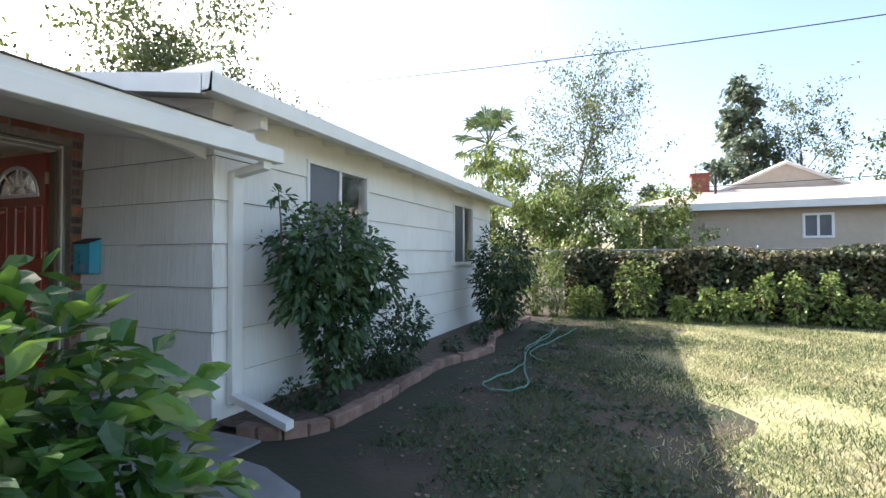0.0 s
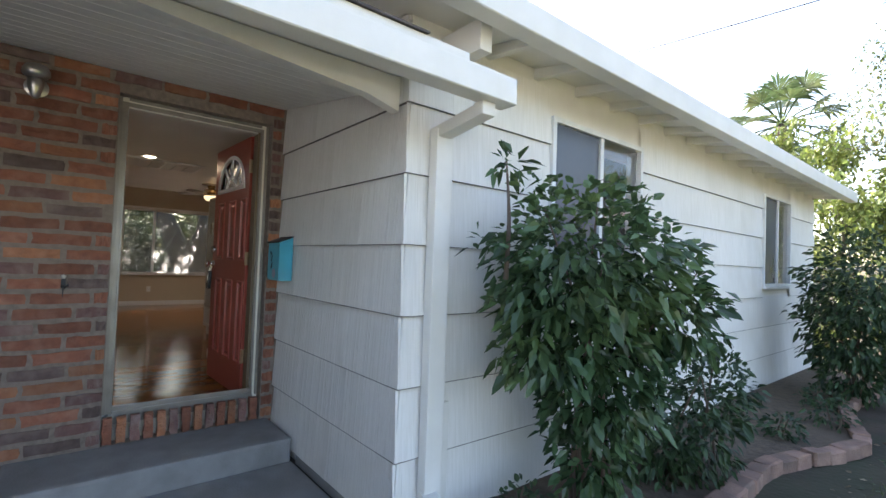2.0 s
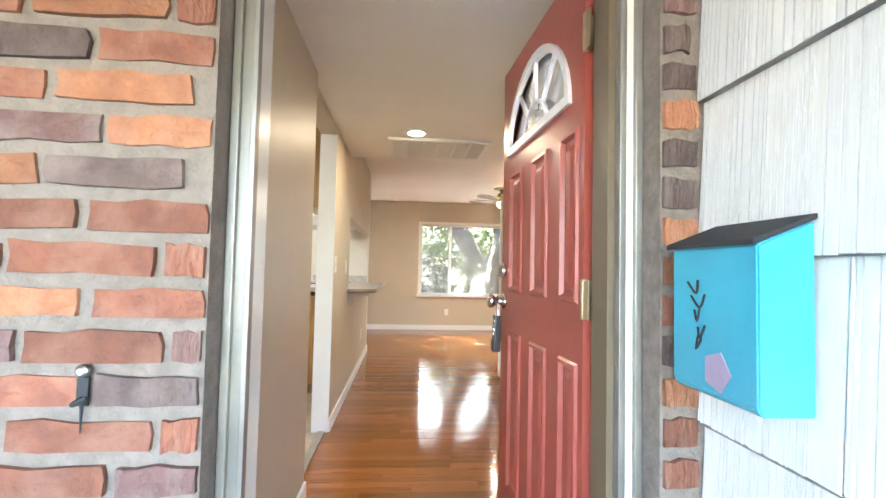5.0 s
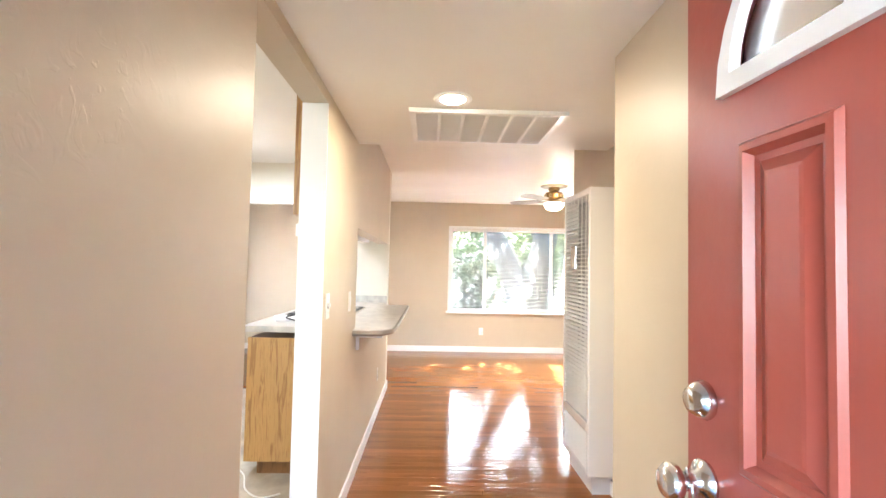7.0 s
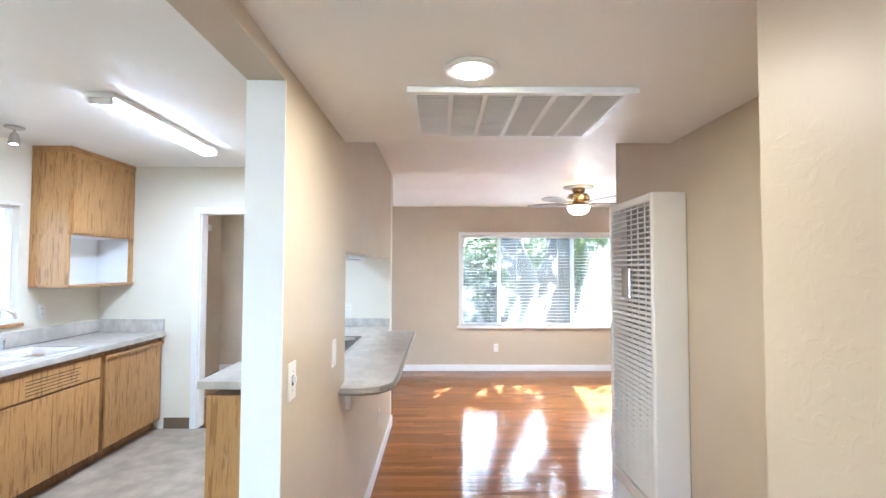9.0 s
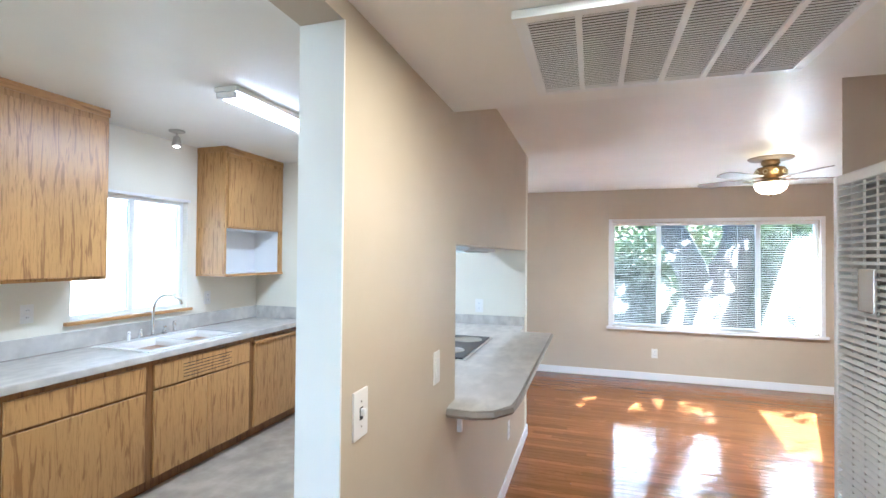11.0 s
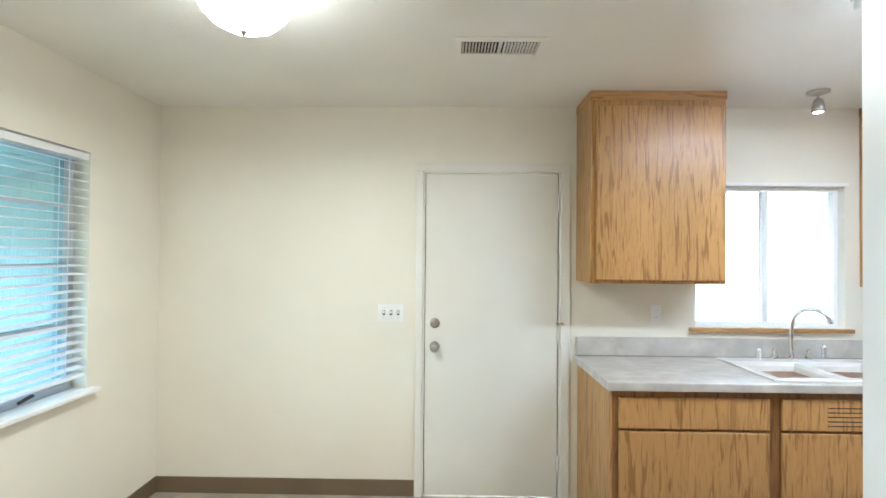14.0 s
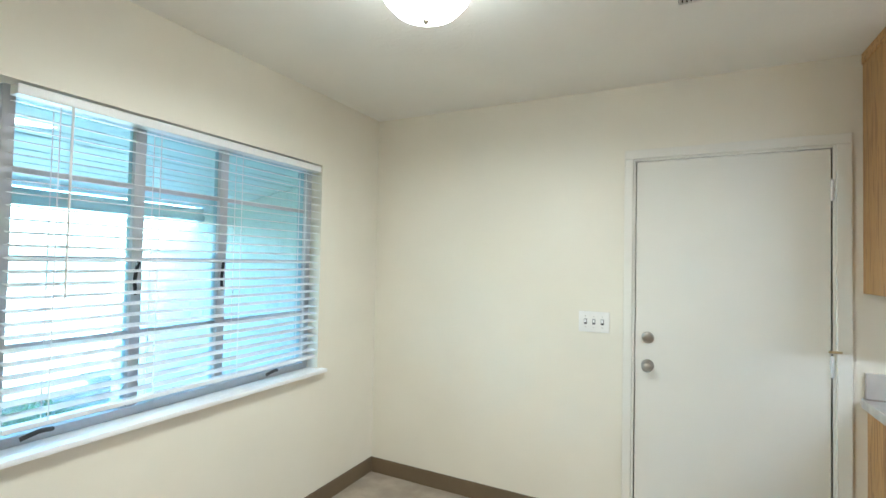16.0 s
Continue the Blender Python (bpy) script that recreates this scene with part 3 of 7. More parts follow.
gutter("gutter_porch", -4.7, 0.30, 2.06, 1.80, "white metal gutter along the porch roof edge")
gutter("gutter_wing", -0.40, 7.45, 2.08, 2.155, "white metal gutter along the wing's eave", 0.13)
gable = slab("wall_wing_gable", [(-2.0, 0.0, 2.26, WING - 0.03, 0.02, 2.281)], M_siding, "white painted gable strip under the wing roof", "wall")
for v in gable.data.vertices:
    if v.co.z > 2.27:
        v.co.z += 0.165 * (WING - 0.03 - v.co.x)
slab("beam_eave", [(1.63, 0.20, 2.075, 1.915, 0.275, 2.225)], M_white_ext, "white painted purlin end under the eave", "beam", 0.004)
# added wall, near-black so the panes show an unlit room
slab("wall_wing_inner", [(WING - 1.0, 0.15, GROUND, WING - 0.9, 7.1, 2.25)], M_dark, "added near-black wall that keeps the wing's windows dark", "wall")
slab("trim_rake", [(-2.2, -0.40, 2.15, 1.98, -0.36, 2.285)], M_white_ext, "white rake board at the end of the wing roof", "trim")
tr = bpy.data.objects["trim_rake"]
for v in tr.data.vertices:
    v.co.z += 0.165 * (1.98 - v.co.x)
for i in range(17):
    y = 0.52 + i * 0.42
    bm = boxes((1.60, 0, -0.065, 1.975, 0.045, 0.0), bevel=0.003)
    for v in bm.verts:
        v.co.z += 2.557 - 0.165 * v.co.x + (0.02 if v.co.x > 1.9 and v.co.z < -0.03 else 0.0)
    ob = link("rafter_tail", bm, M_white_ext)
    ob.matrix_world = pose(0, y, 0)
    tagged(ob, "white painted rafter tail under the eave", "rafter", group="rafter tails under the eave", kind="structure")
bm = bmesh.new()
side = [(0.002, 1.815), (0.002, 1.985), (-4.6, 1.985), (-4.6, 1.945), (-1.12, 1.945), (-0.175, 1.862)]
ends = [[bm.verts.new((x, y, z)) for y, z in side] for x in (1.50, 1.56)]
bm.faces.new(ends[0])
bm.faces.new(ends[1][::-1])
for i in range(len(side)):
    j = (i + 1) % len(side)
    bm.faces.new((ends[0][i], ends[1][i], ends[1][j], ends[0][j]))
bmesh.ops.recalc_face_normals(bm, faces=bm.faces)
tagged(link("beam_porch", bm, M_white_ext), "white painted porch beam with a deeper tapered end", "beam", kind="structure")
porch_ceiling = bmesh.new()
for i in range(13):
    x0 = 0.005 + i * 0.115
    box(porch_ceiling, x0, -4.6, 2.235 - 0.05, x0 + 0.107, 0.0, 2.235 - 0.028, bevel=0.006)
for v in porch_ceiling.verts:
    v.co.z -= PSL * v.co.x
tagged(link("ceiling_porch", porch_ceiling, M_white_ext), "white painted plank porch ceiling", "ceiling", kind="structure")

# downspout of the porch gutter
spout = thing("downspout", pose(WING, 0.17, 0), "white metal downspout running down the wing's corner", "downspout")
part("outlet", boxes((0.300, -0.026, 1.745, 0.362, 0.046, 1.80), bevel=0.006), M_white_ext, spout)
bm = boxes((-0.01, -0.03, 0, 0.365, 0.05, 0.06), bevel=0.006)
for v in bm.verts:
    v.co.z += 1.685 + 0.15 * v.co.x
part("offset_elbow", bm, M_white_ext, spout)
bm = boxes((0.004, -0.038, -0.10, 0.064, 0.066, 1.735), bevel=0.006)
part("upright_pipe", bm, M_white_ext, spout)
bm = boxes((0.0, -0.035, 0, 0.72, 0.05, 0.06), bevel=0.006)
for v in bm.verts:
    v.co.z += -0.07 - 0.14 * v.co.x
    v.co.y -= 0.20 * v.co.x
part("kickout", bm, M_white_ext, spout)
slab("trim_downspout_board", [(WING - 0.004, 0.245, -0.2, WING + 0.012, 0.31, 0.38)], M_white_ext, "white painted board beside the downspout", "trim", 0.003)

# brick front with its bricks
CO, BL = 0.085, 0.255
B_HOLES = [(-1.015, -0.080, 0.062, 2.058), (-3.33, -1.775, 0.80, 2.06)]
brick_front = panel_wall("wall_brick", "x", -0.09, -0.008, -4.08, 0.02, GROUND, 2.30, [(a, b, c if c > 0.1 else -0.10, d) for a, b, c, d in B_HOLES], M_mortar, "old red and brown brick front wall with wide mortar joints")


def brick_mesh(seed, mat, sx=0.04, sy=BL, sz=CO - 0.026):
    """A worn brick: chipped, slightly bowed face, eased edges; origin at its middle."""
    rnd = random.Random(seed)
    bm = bmesh.new()
    n, m = 4, 2
    grid = []
    for j in range(m + 1):
        row = []
        for i in range(n + 1):
            e = 0.004 if i in (0, n) or j in (0, m) else 0.0
            row.append(bm.verts.new((sx / 2 - e + rnd.uniform(-0.004, 0.003), (i / n - 0.5) * sy + rnd.uniform(-0.006, 0.006), (j / m - 0.5) * sz + rnd.uniform(-0.005, 0.005))))
        grid.append(row)
    for j in range(m):
        for i in range(n):
            bm.faces.new((grid[j][i], grid[j][i + 1], grid[j + 1][i + 1], grid[j + 1][i]))
    edge = grid[0] + [r[-1] for r in grid[1:]] + grid[-1][-2::-1] + [r[0] for r in grid[-2:0:-1]]
    back = [bm.verts.new((-sx / 2, v.co.y * 1.01, v.co.z * 1.02)) for v in edge]
    for i in range(len(edge)):
        j = (i + 1) % len(edge)
        bm.faces.new((edge[j], edge[i], back[i], back[j]))
    bmesh.ops.recalc_face_normals(bm, faces=bm.faces)
    me = bpy.data.meshes.new("brick")
    bm.to_mesh(me)
    bm.free()
    me.materials.append(mat)
    return me


BRICKS = [[brick_mesh(10 * a + b, M_brick[a]) for b in range(5)] for a in range(4)]
brick_rows = []
rnd = random.Random(77)
for k in range(31):
    z0 = GROUND + 0.01 + k * CO
    zc = z0 + (CO - 0.012) / 2
    if zc > 2.24:
        break
    y = 0.0 - (k % 2) * 0.133 + rnd.uniform(-0.02, 0.02)
    y = min(y, 0.0)
    cells = []
    if y < -0.03:
        cells.append((y + 0.018, 0.0))
    while y > -4.06:
        L = BL * rnd.uniform(0.93, 1.05)
        cells.append((max(y - L, -4.06), y))
        y -= L + 0.021
    for a, b in cells:
        pieces = [(a, b)]
        for h in B_HOLES:
            if zc + 0.03 > (h[2] if h[2] > 0.1 else -0.10) and zc - 0.03 < h[3]:
                pieces = [q for c, d in pieces for q in ([(c, d)] if d <= h[0] + 0.006 or c >= h[1] - 0.006 else [(c, min(d, h[0] - 0.006))] * (c < h[0] - 0.04) + [(max(c, h[1] + 0.006), d)] * (d > h[1] + 0.04))]
        for c, d in pieces:
            if d - c > 0.03:
                brick_rows.append((zc, (c + d) / 2, d - c, 1.0))

# front door frame, threshold and jamb
frame_ob = thing("door_frame", pose(0, 0, 0), "weathered aluminium screen door frame round the entrance", "door frame", kind="structure")
fy0, fy1, fz0, fz1 = -1.012, -0.082, 0.064, 2.056
for nm, r in (("jamb_rail", (fy0, fz0, fy0 + 0.052, fz1)), ("jamb_rail", (fy1 - 0.052, fz0, fy1, fz1)), ("head_rail", (fy0 + 0.052, fz1 - 0.05, fy1 - 0.052, fz1)), ("sill_rail", (fy0 + 0.052, fz0, fy1 - 0.052, fz0 + 0.045))):
    a, c, b, d = r
    bm = boxes((-0.112, a, c, -0.092, b, d), bevel=0.003)
    if nm == "jamb_rail":
        out = a if a < -0.5 else b - 0.018
        inn = b - 0.012 if a < -0.5 else a
        box(bm, -0.092, out, c, -0.076, out + 0.018, d, bevel=0.003)
        box(bm, -0.092, inn, c + 0.04, -0.084, inn + 0.012, d - 0.04, bevel=0.002)
    else:
        box(bm, -0.092, a, (d - 0.018 if nm == "head_rail" else c), -0.076, b, (d if nm == "head_rail" else c + 0.018), bevel=0.003)
    part(nm, bm, M_alu, frame_ob)
part("threshold", boxes((INNER - 0.01, fy0 + 0.03, 0.002, -0.08, fy1 - 0.03, 0.066), bevel=0.004), M_alu, frame_ob, "worn aluminium threshold")
part("wood_jamb", boxes((INNER - 0.004, -1.0, 0.0, -0.113, -0.965, 2.03)), M_door_white, frame_ob)
part("wood_jamb", boxes((INNER - 0.004, -0.150, 0.0, -0.113, -0.117, 2.03)), M_brownbase, frame_ob)
part("wood_head", boxes((INNER - 0.004, -0.965, 2.0, -0.113, -0.150, 2.029)), M_door_white, frame_ob)


# red panelled door, standing open
def half_ring(u0, u1, z0, rise, y0, y1, wid, n=18):
    """An arched frame: a half ellipse over a straight bar."""
    bm = bmesh.new()
    uc, ru = (u0 + u1) / 2, (u1 - u0) / 2
    outer = [(uc + ru * math.cos(math.pi * i / n), z0 + rise * math.sin(math.pi * i / n)) for i in range(n + 1)]
    inner = [(uc + (ru - wid) * math.cos(math.pi * i / n), z0 + wid + (rise - 2 * wid) * math.sin(math.pi * i / n)) for i in range(n + 1)]
    for y, flip in ((y0, False), (y1, True)):
        o = [bm.verts.new((u, y, z)) for u, z in outer]
        q = [bm.verts.new((u, y, z)) for u, z in inner]
        for i in range(n):
            bm.faces.new((o[i], o[i + 1], q[i + 1], q[i]))
        bm.faces.new((o[n], o[0], q[0], q[n]))
    vs = list(bm.verts)
    k = n + 1
    for base in (0, k):
        for i in range(k):
            j = (i + 1) % k
            bm.faces.new((vs[base + i], vs[base + j], vs[2 * k + base + j], vs[2 * k + base + i]))
    bmesh.ops.recalc_face_normals(bm, faces=bm.faces)
    return bm


def raised_panel(u0, u1, z0, z1, y):
    """A moulded panel on the door face: a rounded bead, a sunken groove and a raised field."""
    bm = bmesh.new()
    loops = []
    for ins, dy in ((0.0, 0.0), (0.006, 0.008), (0.016, 0.009), (0.024, -0.004), (0.034, -0.005), (0.052, 0.004), (0.058, 0.005)):
        loops.append([bm.verts.new((u, y + dy, z)) for u, z in ((u0 + ins, z0 + ins), (u1 - ins, z0 + ins), (u1 - ins, z1 - ins), (u0 + ins, z1 - ins))])
    for a, b in zip(loops, loops[1:]):
        for i in range(4):
            bm.faces.new((a[i], a[(i + 1) % 4], b[(i + 1) % 4], b[i]))
    bm.faces.new(loops[-1])
    bmesh.ops.recalc_face_normals(bm, faces=bm.faces)
    return bm


DW = 0.845
door = thing("front_door", pose(-0.235, -0.117, 0.0, 0, 0, 182.6), "red painted panelled front door standing open with an arched light", "door")
UP, LO_P = (1.045, 1.53), (0.25, 0.885)
COLS = [(0.03, 0.165), (0.272, 0.437), (0.547, 0.715)]
G0, G1, GZ, GR = 0.09, 0.748, 1.62, 0.275
bm = bmesh.new()
us = sorted({0.0, DW, *[c for q in COLS for c in q]})
zs = sorted({0.015, 2.0, *UP, *LO_P, GZ})
for face_y in (0.0, 0.044):
    for i in range(len(us) - 1):
        for j in range(len(zs) - 1):
            cu, cz = (us[i] + us[i + 1]) / 2, (zs[j] + zs[j + 1]) / 2
            hole = any(a < cu < b for a, b in COLS) and (UP[0] < cz < UP[1] or LO_P[0] < cz < LO_P[1]) and face_y > 0.01
            if hole or cz > GZ:
                continue
            bm.faces.new([bm.verts.new(p) for p in ((us[i], face_y, zs[j]), (us[i + 1], face_y, zs[j]), (us[i + 1], face_y, zs[j + 1]), (us[i], face_y, zs[j + 1]))])
    n = 24
    uc, ru = (G0 + G1) / 2, (G1 - G0) / 2 - 0.012
    arc = [(uc + ru * math.cos(math.pi * i / n), GZ + 0.012 + (GR - 0.02) * math.sin(math.pi * i / n)) for i in range(n + 1)]
    top = [(DW, GZ)] + [(uc + (DW / 2 + 0.02) * 1.0 * math.cos(math.pi * i / n) if 0 < i < n else (DW if i == 0 else 0.0), 2.0 if 2 < i < n - 2 else GZ + (2.0 - GZ) * (i if i <= 2 else n - i) / 2) for i in range(n + 1)][1:-1] + [(0.0, GZ)]
    top = [(min(max(u, 0.0), DW), z) for u, z in top]
    va = [bm.verts.new((u, face_y, z)) for u, z in arc]
    vt = [bm.verts.new((u, face_y, z)) for u, z in top]
    for i in range(n):
        bm.faces.new((va[i], vt[i], vt[i + 1], va[i + 1]))
    bm.faces.new((va[n], vt[n], vt[0], va[0]))
for u in (0.0, DW):
    bm.faces.new([bm.verts.new(p) for p in ((u, 0, 0.015), (u, 0.044, 0.015), (u, 0.044, 2.0), (u, 0, 2.0))])
for z in (0.015, 2.0):
    bm.faces.new([bm.verts.new(p) for p in ((0, 0, z), (DW, 0, z), (DW, 0.044, z), (0, 0.044, z))])
bmesh.ops.remove_doubles(bm, verts=bm.verts, dist=1e-5)
bmesh.ops.recalc_face_normals(bm, faces=bm.faces)
slab_ob = part("door_leaf", bm, M_red, door)
for a, b in COLS:
    for c, d in (UP, LO_P):
        part("moulded_panel", raised_panel(a, b, c, d, 0.044), M_red, slab_ob)
part("light_frame", half_ring(G0 - 0.005, G1 + 0.005, GZ - 0.01, GR + 0.02, 0.038, 0.056, 0.03), M_white, door, "white arched glazing frame")
part("light_frame", half_ring(G0 - 0.005, G1 + 0.005, GZ - 0.01, GR + 0.02, -0.012, 0.006, 0.03), M_white, door, "white arched glazing frame")
gbm = bmesh.new()
n = 24
for y in (0.018, 0.024):
    vs = [gbm.verts.new(((G0 + G1) / 2 + 0.322 * math.cos(math.pi * i / n), y, GZ + 0.005 + 0.265 * math.sin(math.pi * i / n))) for i in range(n + 1)]
    gbm.faces.new(vs)
M_frost = glass("frosted_door_glass", (0.95, 0.97, 0.97), 0.25)
pn = part("pane", gbm, M_frost, door, "frosted glass")
for ang in (50, 90, 130):
    r0, r1 = 0.09, 0.262
    c, s = math.cos(radians(ang)), math.sin(radians(ang))
    part("glazing_bar", tube([((G0 + G1) / 2 + r0 * c * 1.1, 0.042, GZ + r0 * s), ((G0 + G1) / 2 + r1 * c * 1.12, 0.042, GZ + r1 * s)], 0.009, 6), M_white, door)
part("glazing_arc", tube([((G0 + G1) / 2 + 0.12 * math.cos(math.pi * i / 12), 0.042, GZ + 0.01 + 0.10 * math.sin(math.pi * i / 12)) for i in range(13)], 0.009, 6), M_white, door)
for z in (0.32, 1.06, 1.77):
    h = part("hinge", boxes((-0.004, 0.006, z - 0.05, -0.001, 0.04, z + 0.05), bevel=0.001), M_brass, door, "pale brass hinge")
    part("knuckle", lathe([(0.007, z - 0.052), (0.008, z - 0.045), (0.008, z + 0.045), (0.007, z + 0.052)], 10, at=(-0.006, 0.046, 0)), M_brass, h)
    part("jamb_leaf", boxes((-0.004 - 0.036, 0.046, z - 0.05, -0.006, 0.05, z + 0.05)), M_brass, h)
part("deadbolt", lathe([(0.030, 0.0), (0.032, 0.004), (0.028, 0.016), (0.019, 0.028), (0.014, 0.03)], 20, at=(DW - 0.048, 0.044, 1.13), axis="y"), M_chrome, door, "satin chrome deadbolt", True)
kn = part("door_knob", lathe([(0.033, 0.0), (0.034, 0.006), (0.018, 0.012), (0.013, 0.03), (0.016, 0.04), (0.028, 0.05), (0.030, 0.062), (0.022, 0.072), (0.006, 0.074)], 20, at=(DW - 0.048, 0.044, 1.0), axis="y"), M_chrome, door, "chrome door knob", True)
part("door_knob", lathe([(0.033, 0.0), (0.034, -0.006), (0.013, -0.03), (0.028, -0.05), (0.022, -0.072), (0.006, -0.074)], 20, at=(DW - 0.048, 0.0, 1.0), axis="y"), M_nickel, door, "", True)
part("shackle", tube([(DW - 0.064, 0.075, 0.935), (DW - 0.066, 0.075, 0.99), (DW - 0.048, 0.075, 1.02), (DW - 0.030, 0.075, 0.99), (DW - 0.032, 0.075, 0.935)], 0.004, 8), M_chrome, kn)
lb = boxes((DW - 0.071, 0.062, 0.825, DW - 0.026, 0.09, 0.94), bevel=0.006)
box(lb, DW - 0.046, 0.058, 0.78, DW + 0.009, 0.088, 0.83, bevel=0.006)
part("lock_box", lb, M_black, kn, "black combination lock box")
for i in range(4):
    part("number_wheel", boxes((DW - 0.066, 0.088, 0.855 + i * 0.018, DW - 0.031, 0.093, 0.867 + i * 0.018), bevel=0.002), M_chrome, kn)

# mailbox on the siding
mb = thing("mailbox", pose(0.067, 0.0, 0.917), "turquoise painted metal mailbox mounted on white siding", "mailbox")
bm = bmesh.new()
prof = [(0.0, 0.0), (-0.085, 0.0), (-0.095, 0.012), (-0.095, 0.262), (-0.0, 0.302)]
a = [bm.verts.new((0, p[0], p[1])) for p in prof]
b = [bm.verts.new((0.222, p[0], p[1])) for p in prof]
for i in range(5):
    bm.faces.new((a[i], a[(i + 1) % 5], b[(i + 1) % 5], b[i]))
bm.faces.new(a)
bm.faces.new(b)
bmesh.ops.recalc_face_normals(bm, faces=bm.faces)
bmesh.ops.bevel(bm, geom=list(bm.edges), offset=0.003, segments=2, affect="EDGES")
part("body", bm, M_blue, mb)
bm = boxes((-0.006, -0.106, 0.0, 0.228, 0.0, 0.01), bevel=0.003)
for v in bm.verts:
    v.co.z += 0.265 + 0.40 * (v.co.y + 0.095)
part("lid", bm, M_dark, mb, "dark weathered lid")
for i, (zz, ww) in enumerate(((0.20, 0.03), (0.175, 0.05), (0.15, 0.035), (0.12, 0.05), (0.10, 0.03))):
    part("brush_mark", tube(smooth_line([(0.05 + 0.01 * i, -0.0965, zz), (0.06 + ww / 2, -0.0965, zz - 0.02), (0.05 + ww, -0.0965, zz + 0.004)], 4), 0.0022, 5), M_dark, mb)
part("painted_flower", lathe([(0.036, 0.0), (0.036, -0.0016)], 5, at=(0.13, -0.0955, 0.05), axis="y"), material("faded_pink_paint", (0.42, 0.32, 0.42), None, 20, 0.5), mb, "faded pink flower")

# porch lamp and iron bracket on the bricks
sc = thing("porch_lamp", pose(0.0, -1.40, 1.98), "weathered metal jelly-jar porch lamp on the brick wall", "wall lamp")
part("backplate", lathe([(0.055, 0.0), (0.055, 0.012), (0.03, 0.02)], 18, axis="x"), M_nickel, sc)
part("arm", tube(smooth_line([(0.0, 0, 0.0), (0.06, 0, -0.03), (0.10, 0, 0.02), (0.105, 0, 0.055)], 5), 0.014, 10), M_nickel, sc, "", True)
part("cap", lathe([(0.015, 0.10), (0.045, 0.095), (0.06, 0.07), (0.062, 0.045), (0.05, 0.03), (0.034, 0.022)], 18, at=(0.105, 0, 0)), M_nickel, sc, "ribbed metal cap", True)
part("socket", lathe([(0.034, 0.025), (0.036, -0.01), (0.028, -0.045), (0.020, -0.075), (0.012, -0.085)], 16, at=(0.105, 0, 0)), M_nickel, sc, "", True)
hk = thing("wall_bracket", pose(0.0, -1.232, 0.89), "small rusty iron bracket fixed on the bricks", "bracket")
part("plate", boxes((0.0, -0.011, -0.035, 0.006, 0.011, 0.02), bevel=0.002), M_dark, hk)
part("hook", tube(smooth_line([(0.004, 0, -0.02), (0.03, 0.0, -0.025), (0.032, 0.025, -0.012)], 4), 0.005, 7), M_dark, hk)
part("button", lathe([(0.013, 0.0), (0.012, 0.012), (0.006, 0.016)], 12, at=(0.0, 0, 0.032), axis="x"), M_nickel, hk)
part("spike", tube([(0.004, 0, -0.03), (0.006, 0, -0.085)], 0.004, 6, taper=0.3), M_dark, hk)

# garage wall across the entry court
gar = thing("wall_garage_siding", pose(0.0, -4.08, 0, 0, 0, 180), "white striated shake siding of the garage across the court", "wall", kind="structure")
slab("wall_garage_core", [(0.0, -4.20, GROUND, 3.4, -4.105, 2.45)], M_white_ext, "core of the garage wall", "wall")
for i in range(-1, 7):
    z = C0 + i * EXPO
    zb = max(z, GROUND + 0.03)
    part("siding_panel", siding_course(-3.4, -0.02, zb, min(EXPO + 0.012, 2.45 - z) - (zb - z), 140 + i), [M_siding, M_groove], gar)

# ---- plants ----
def leaves(name, pts, ways, size, width, mat, parent=None, label="", droop=0.3, seed=1):
    """Many separate folded leaves with a pointed tip: a place, a direction and a random roll each."""
    rng = np.random.default_rng(seed)
    pts, ways = np.asarray(pts, float), np.asarray(ways, float)
    n = len(pts)
    d = ways / (np.linalg.norm(ways, axis=1, keepdims=True) + 1e-9)
    up = rng.normal(size=(n, 3)) * 0.6 + np.array([0, 0, 1.0])
    s = np.cross(d, up)
    s /= np.linalg.norm(s, axis=1, keepdims=True) + 1e-9
    w = np.cross(s, d)
    L = (size * rng.uniform(0.6, 1.25, n))[:, None]
    W = L * width
    drop = np.array([0, 0, -1.0]) * L * droop
    v = np.stack([pts, pts + d * L * 0.38 - s * W + w * L * 0.06 + drop * 0.25, pts + d * L * 0.45 - w * L * 0.04 + drop * 0.3, pts + d * L * 0.38 + s * W + w * L * 0.06 + drop * 0.25, pts + d * L * 0.78 - s * W * 0.55 + drop * 0.65, pts + d * L * 0.78 + s * W * 0.55 + drop * 0.65, pts + d * L + drop], 1).reshape(-1, 3)
    base = (np.arange(n) * 7)[:, None]
    tri = np.concatenate([base + np.array([q]) for q in ((0, 2, 1), (0, 3, 2), (1, 2, 4), (2, 3, 5), (2, 5, 4), (4, 5, 6))], 0)
    me = bpy.data.meshes.new(name)
    me.from_pydata(v.tolist(), [], tri.tolist())
    me.materials.append(mat)
    ob = new(name, me)
    ob.parent = parent
    if label:
        ob["label"] = label
    return ob


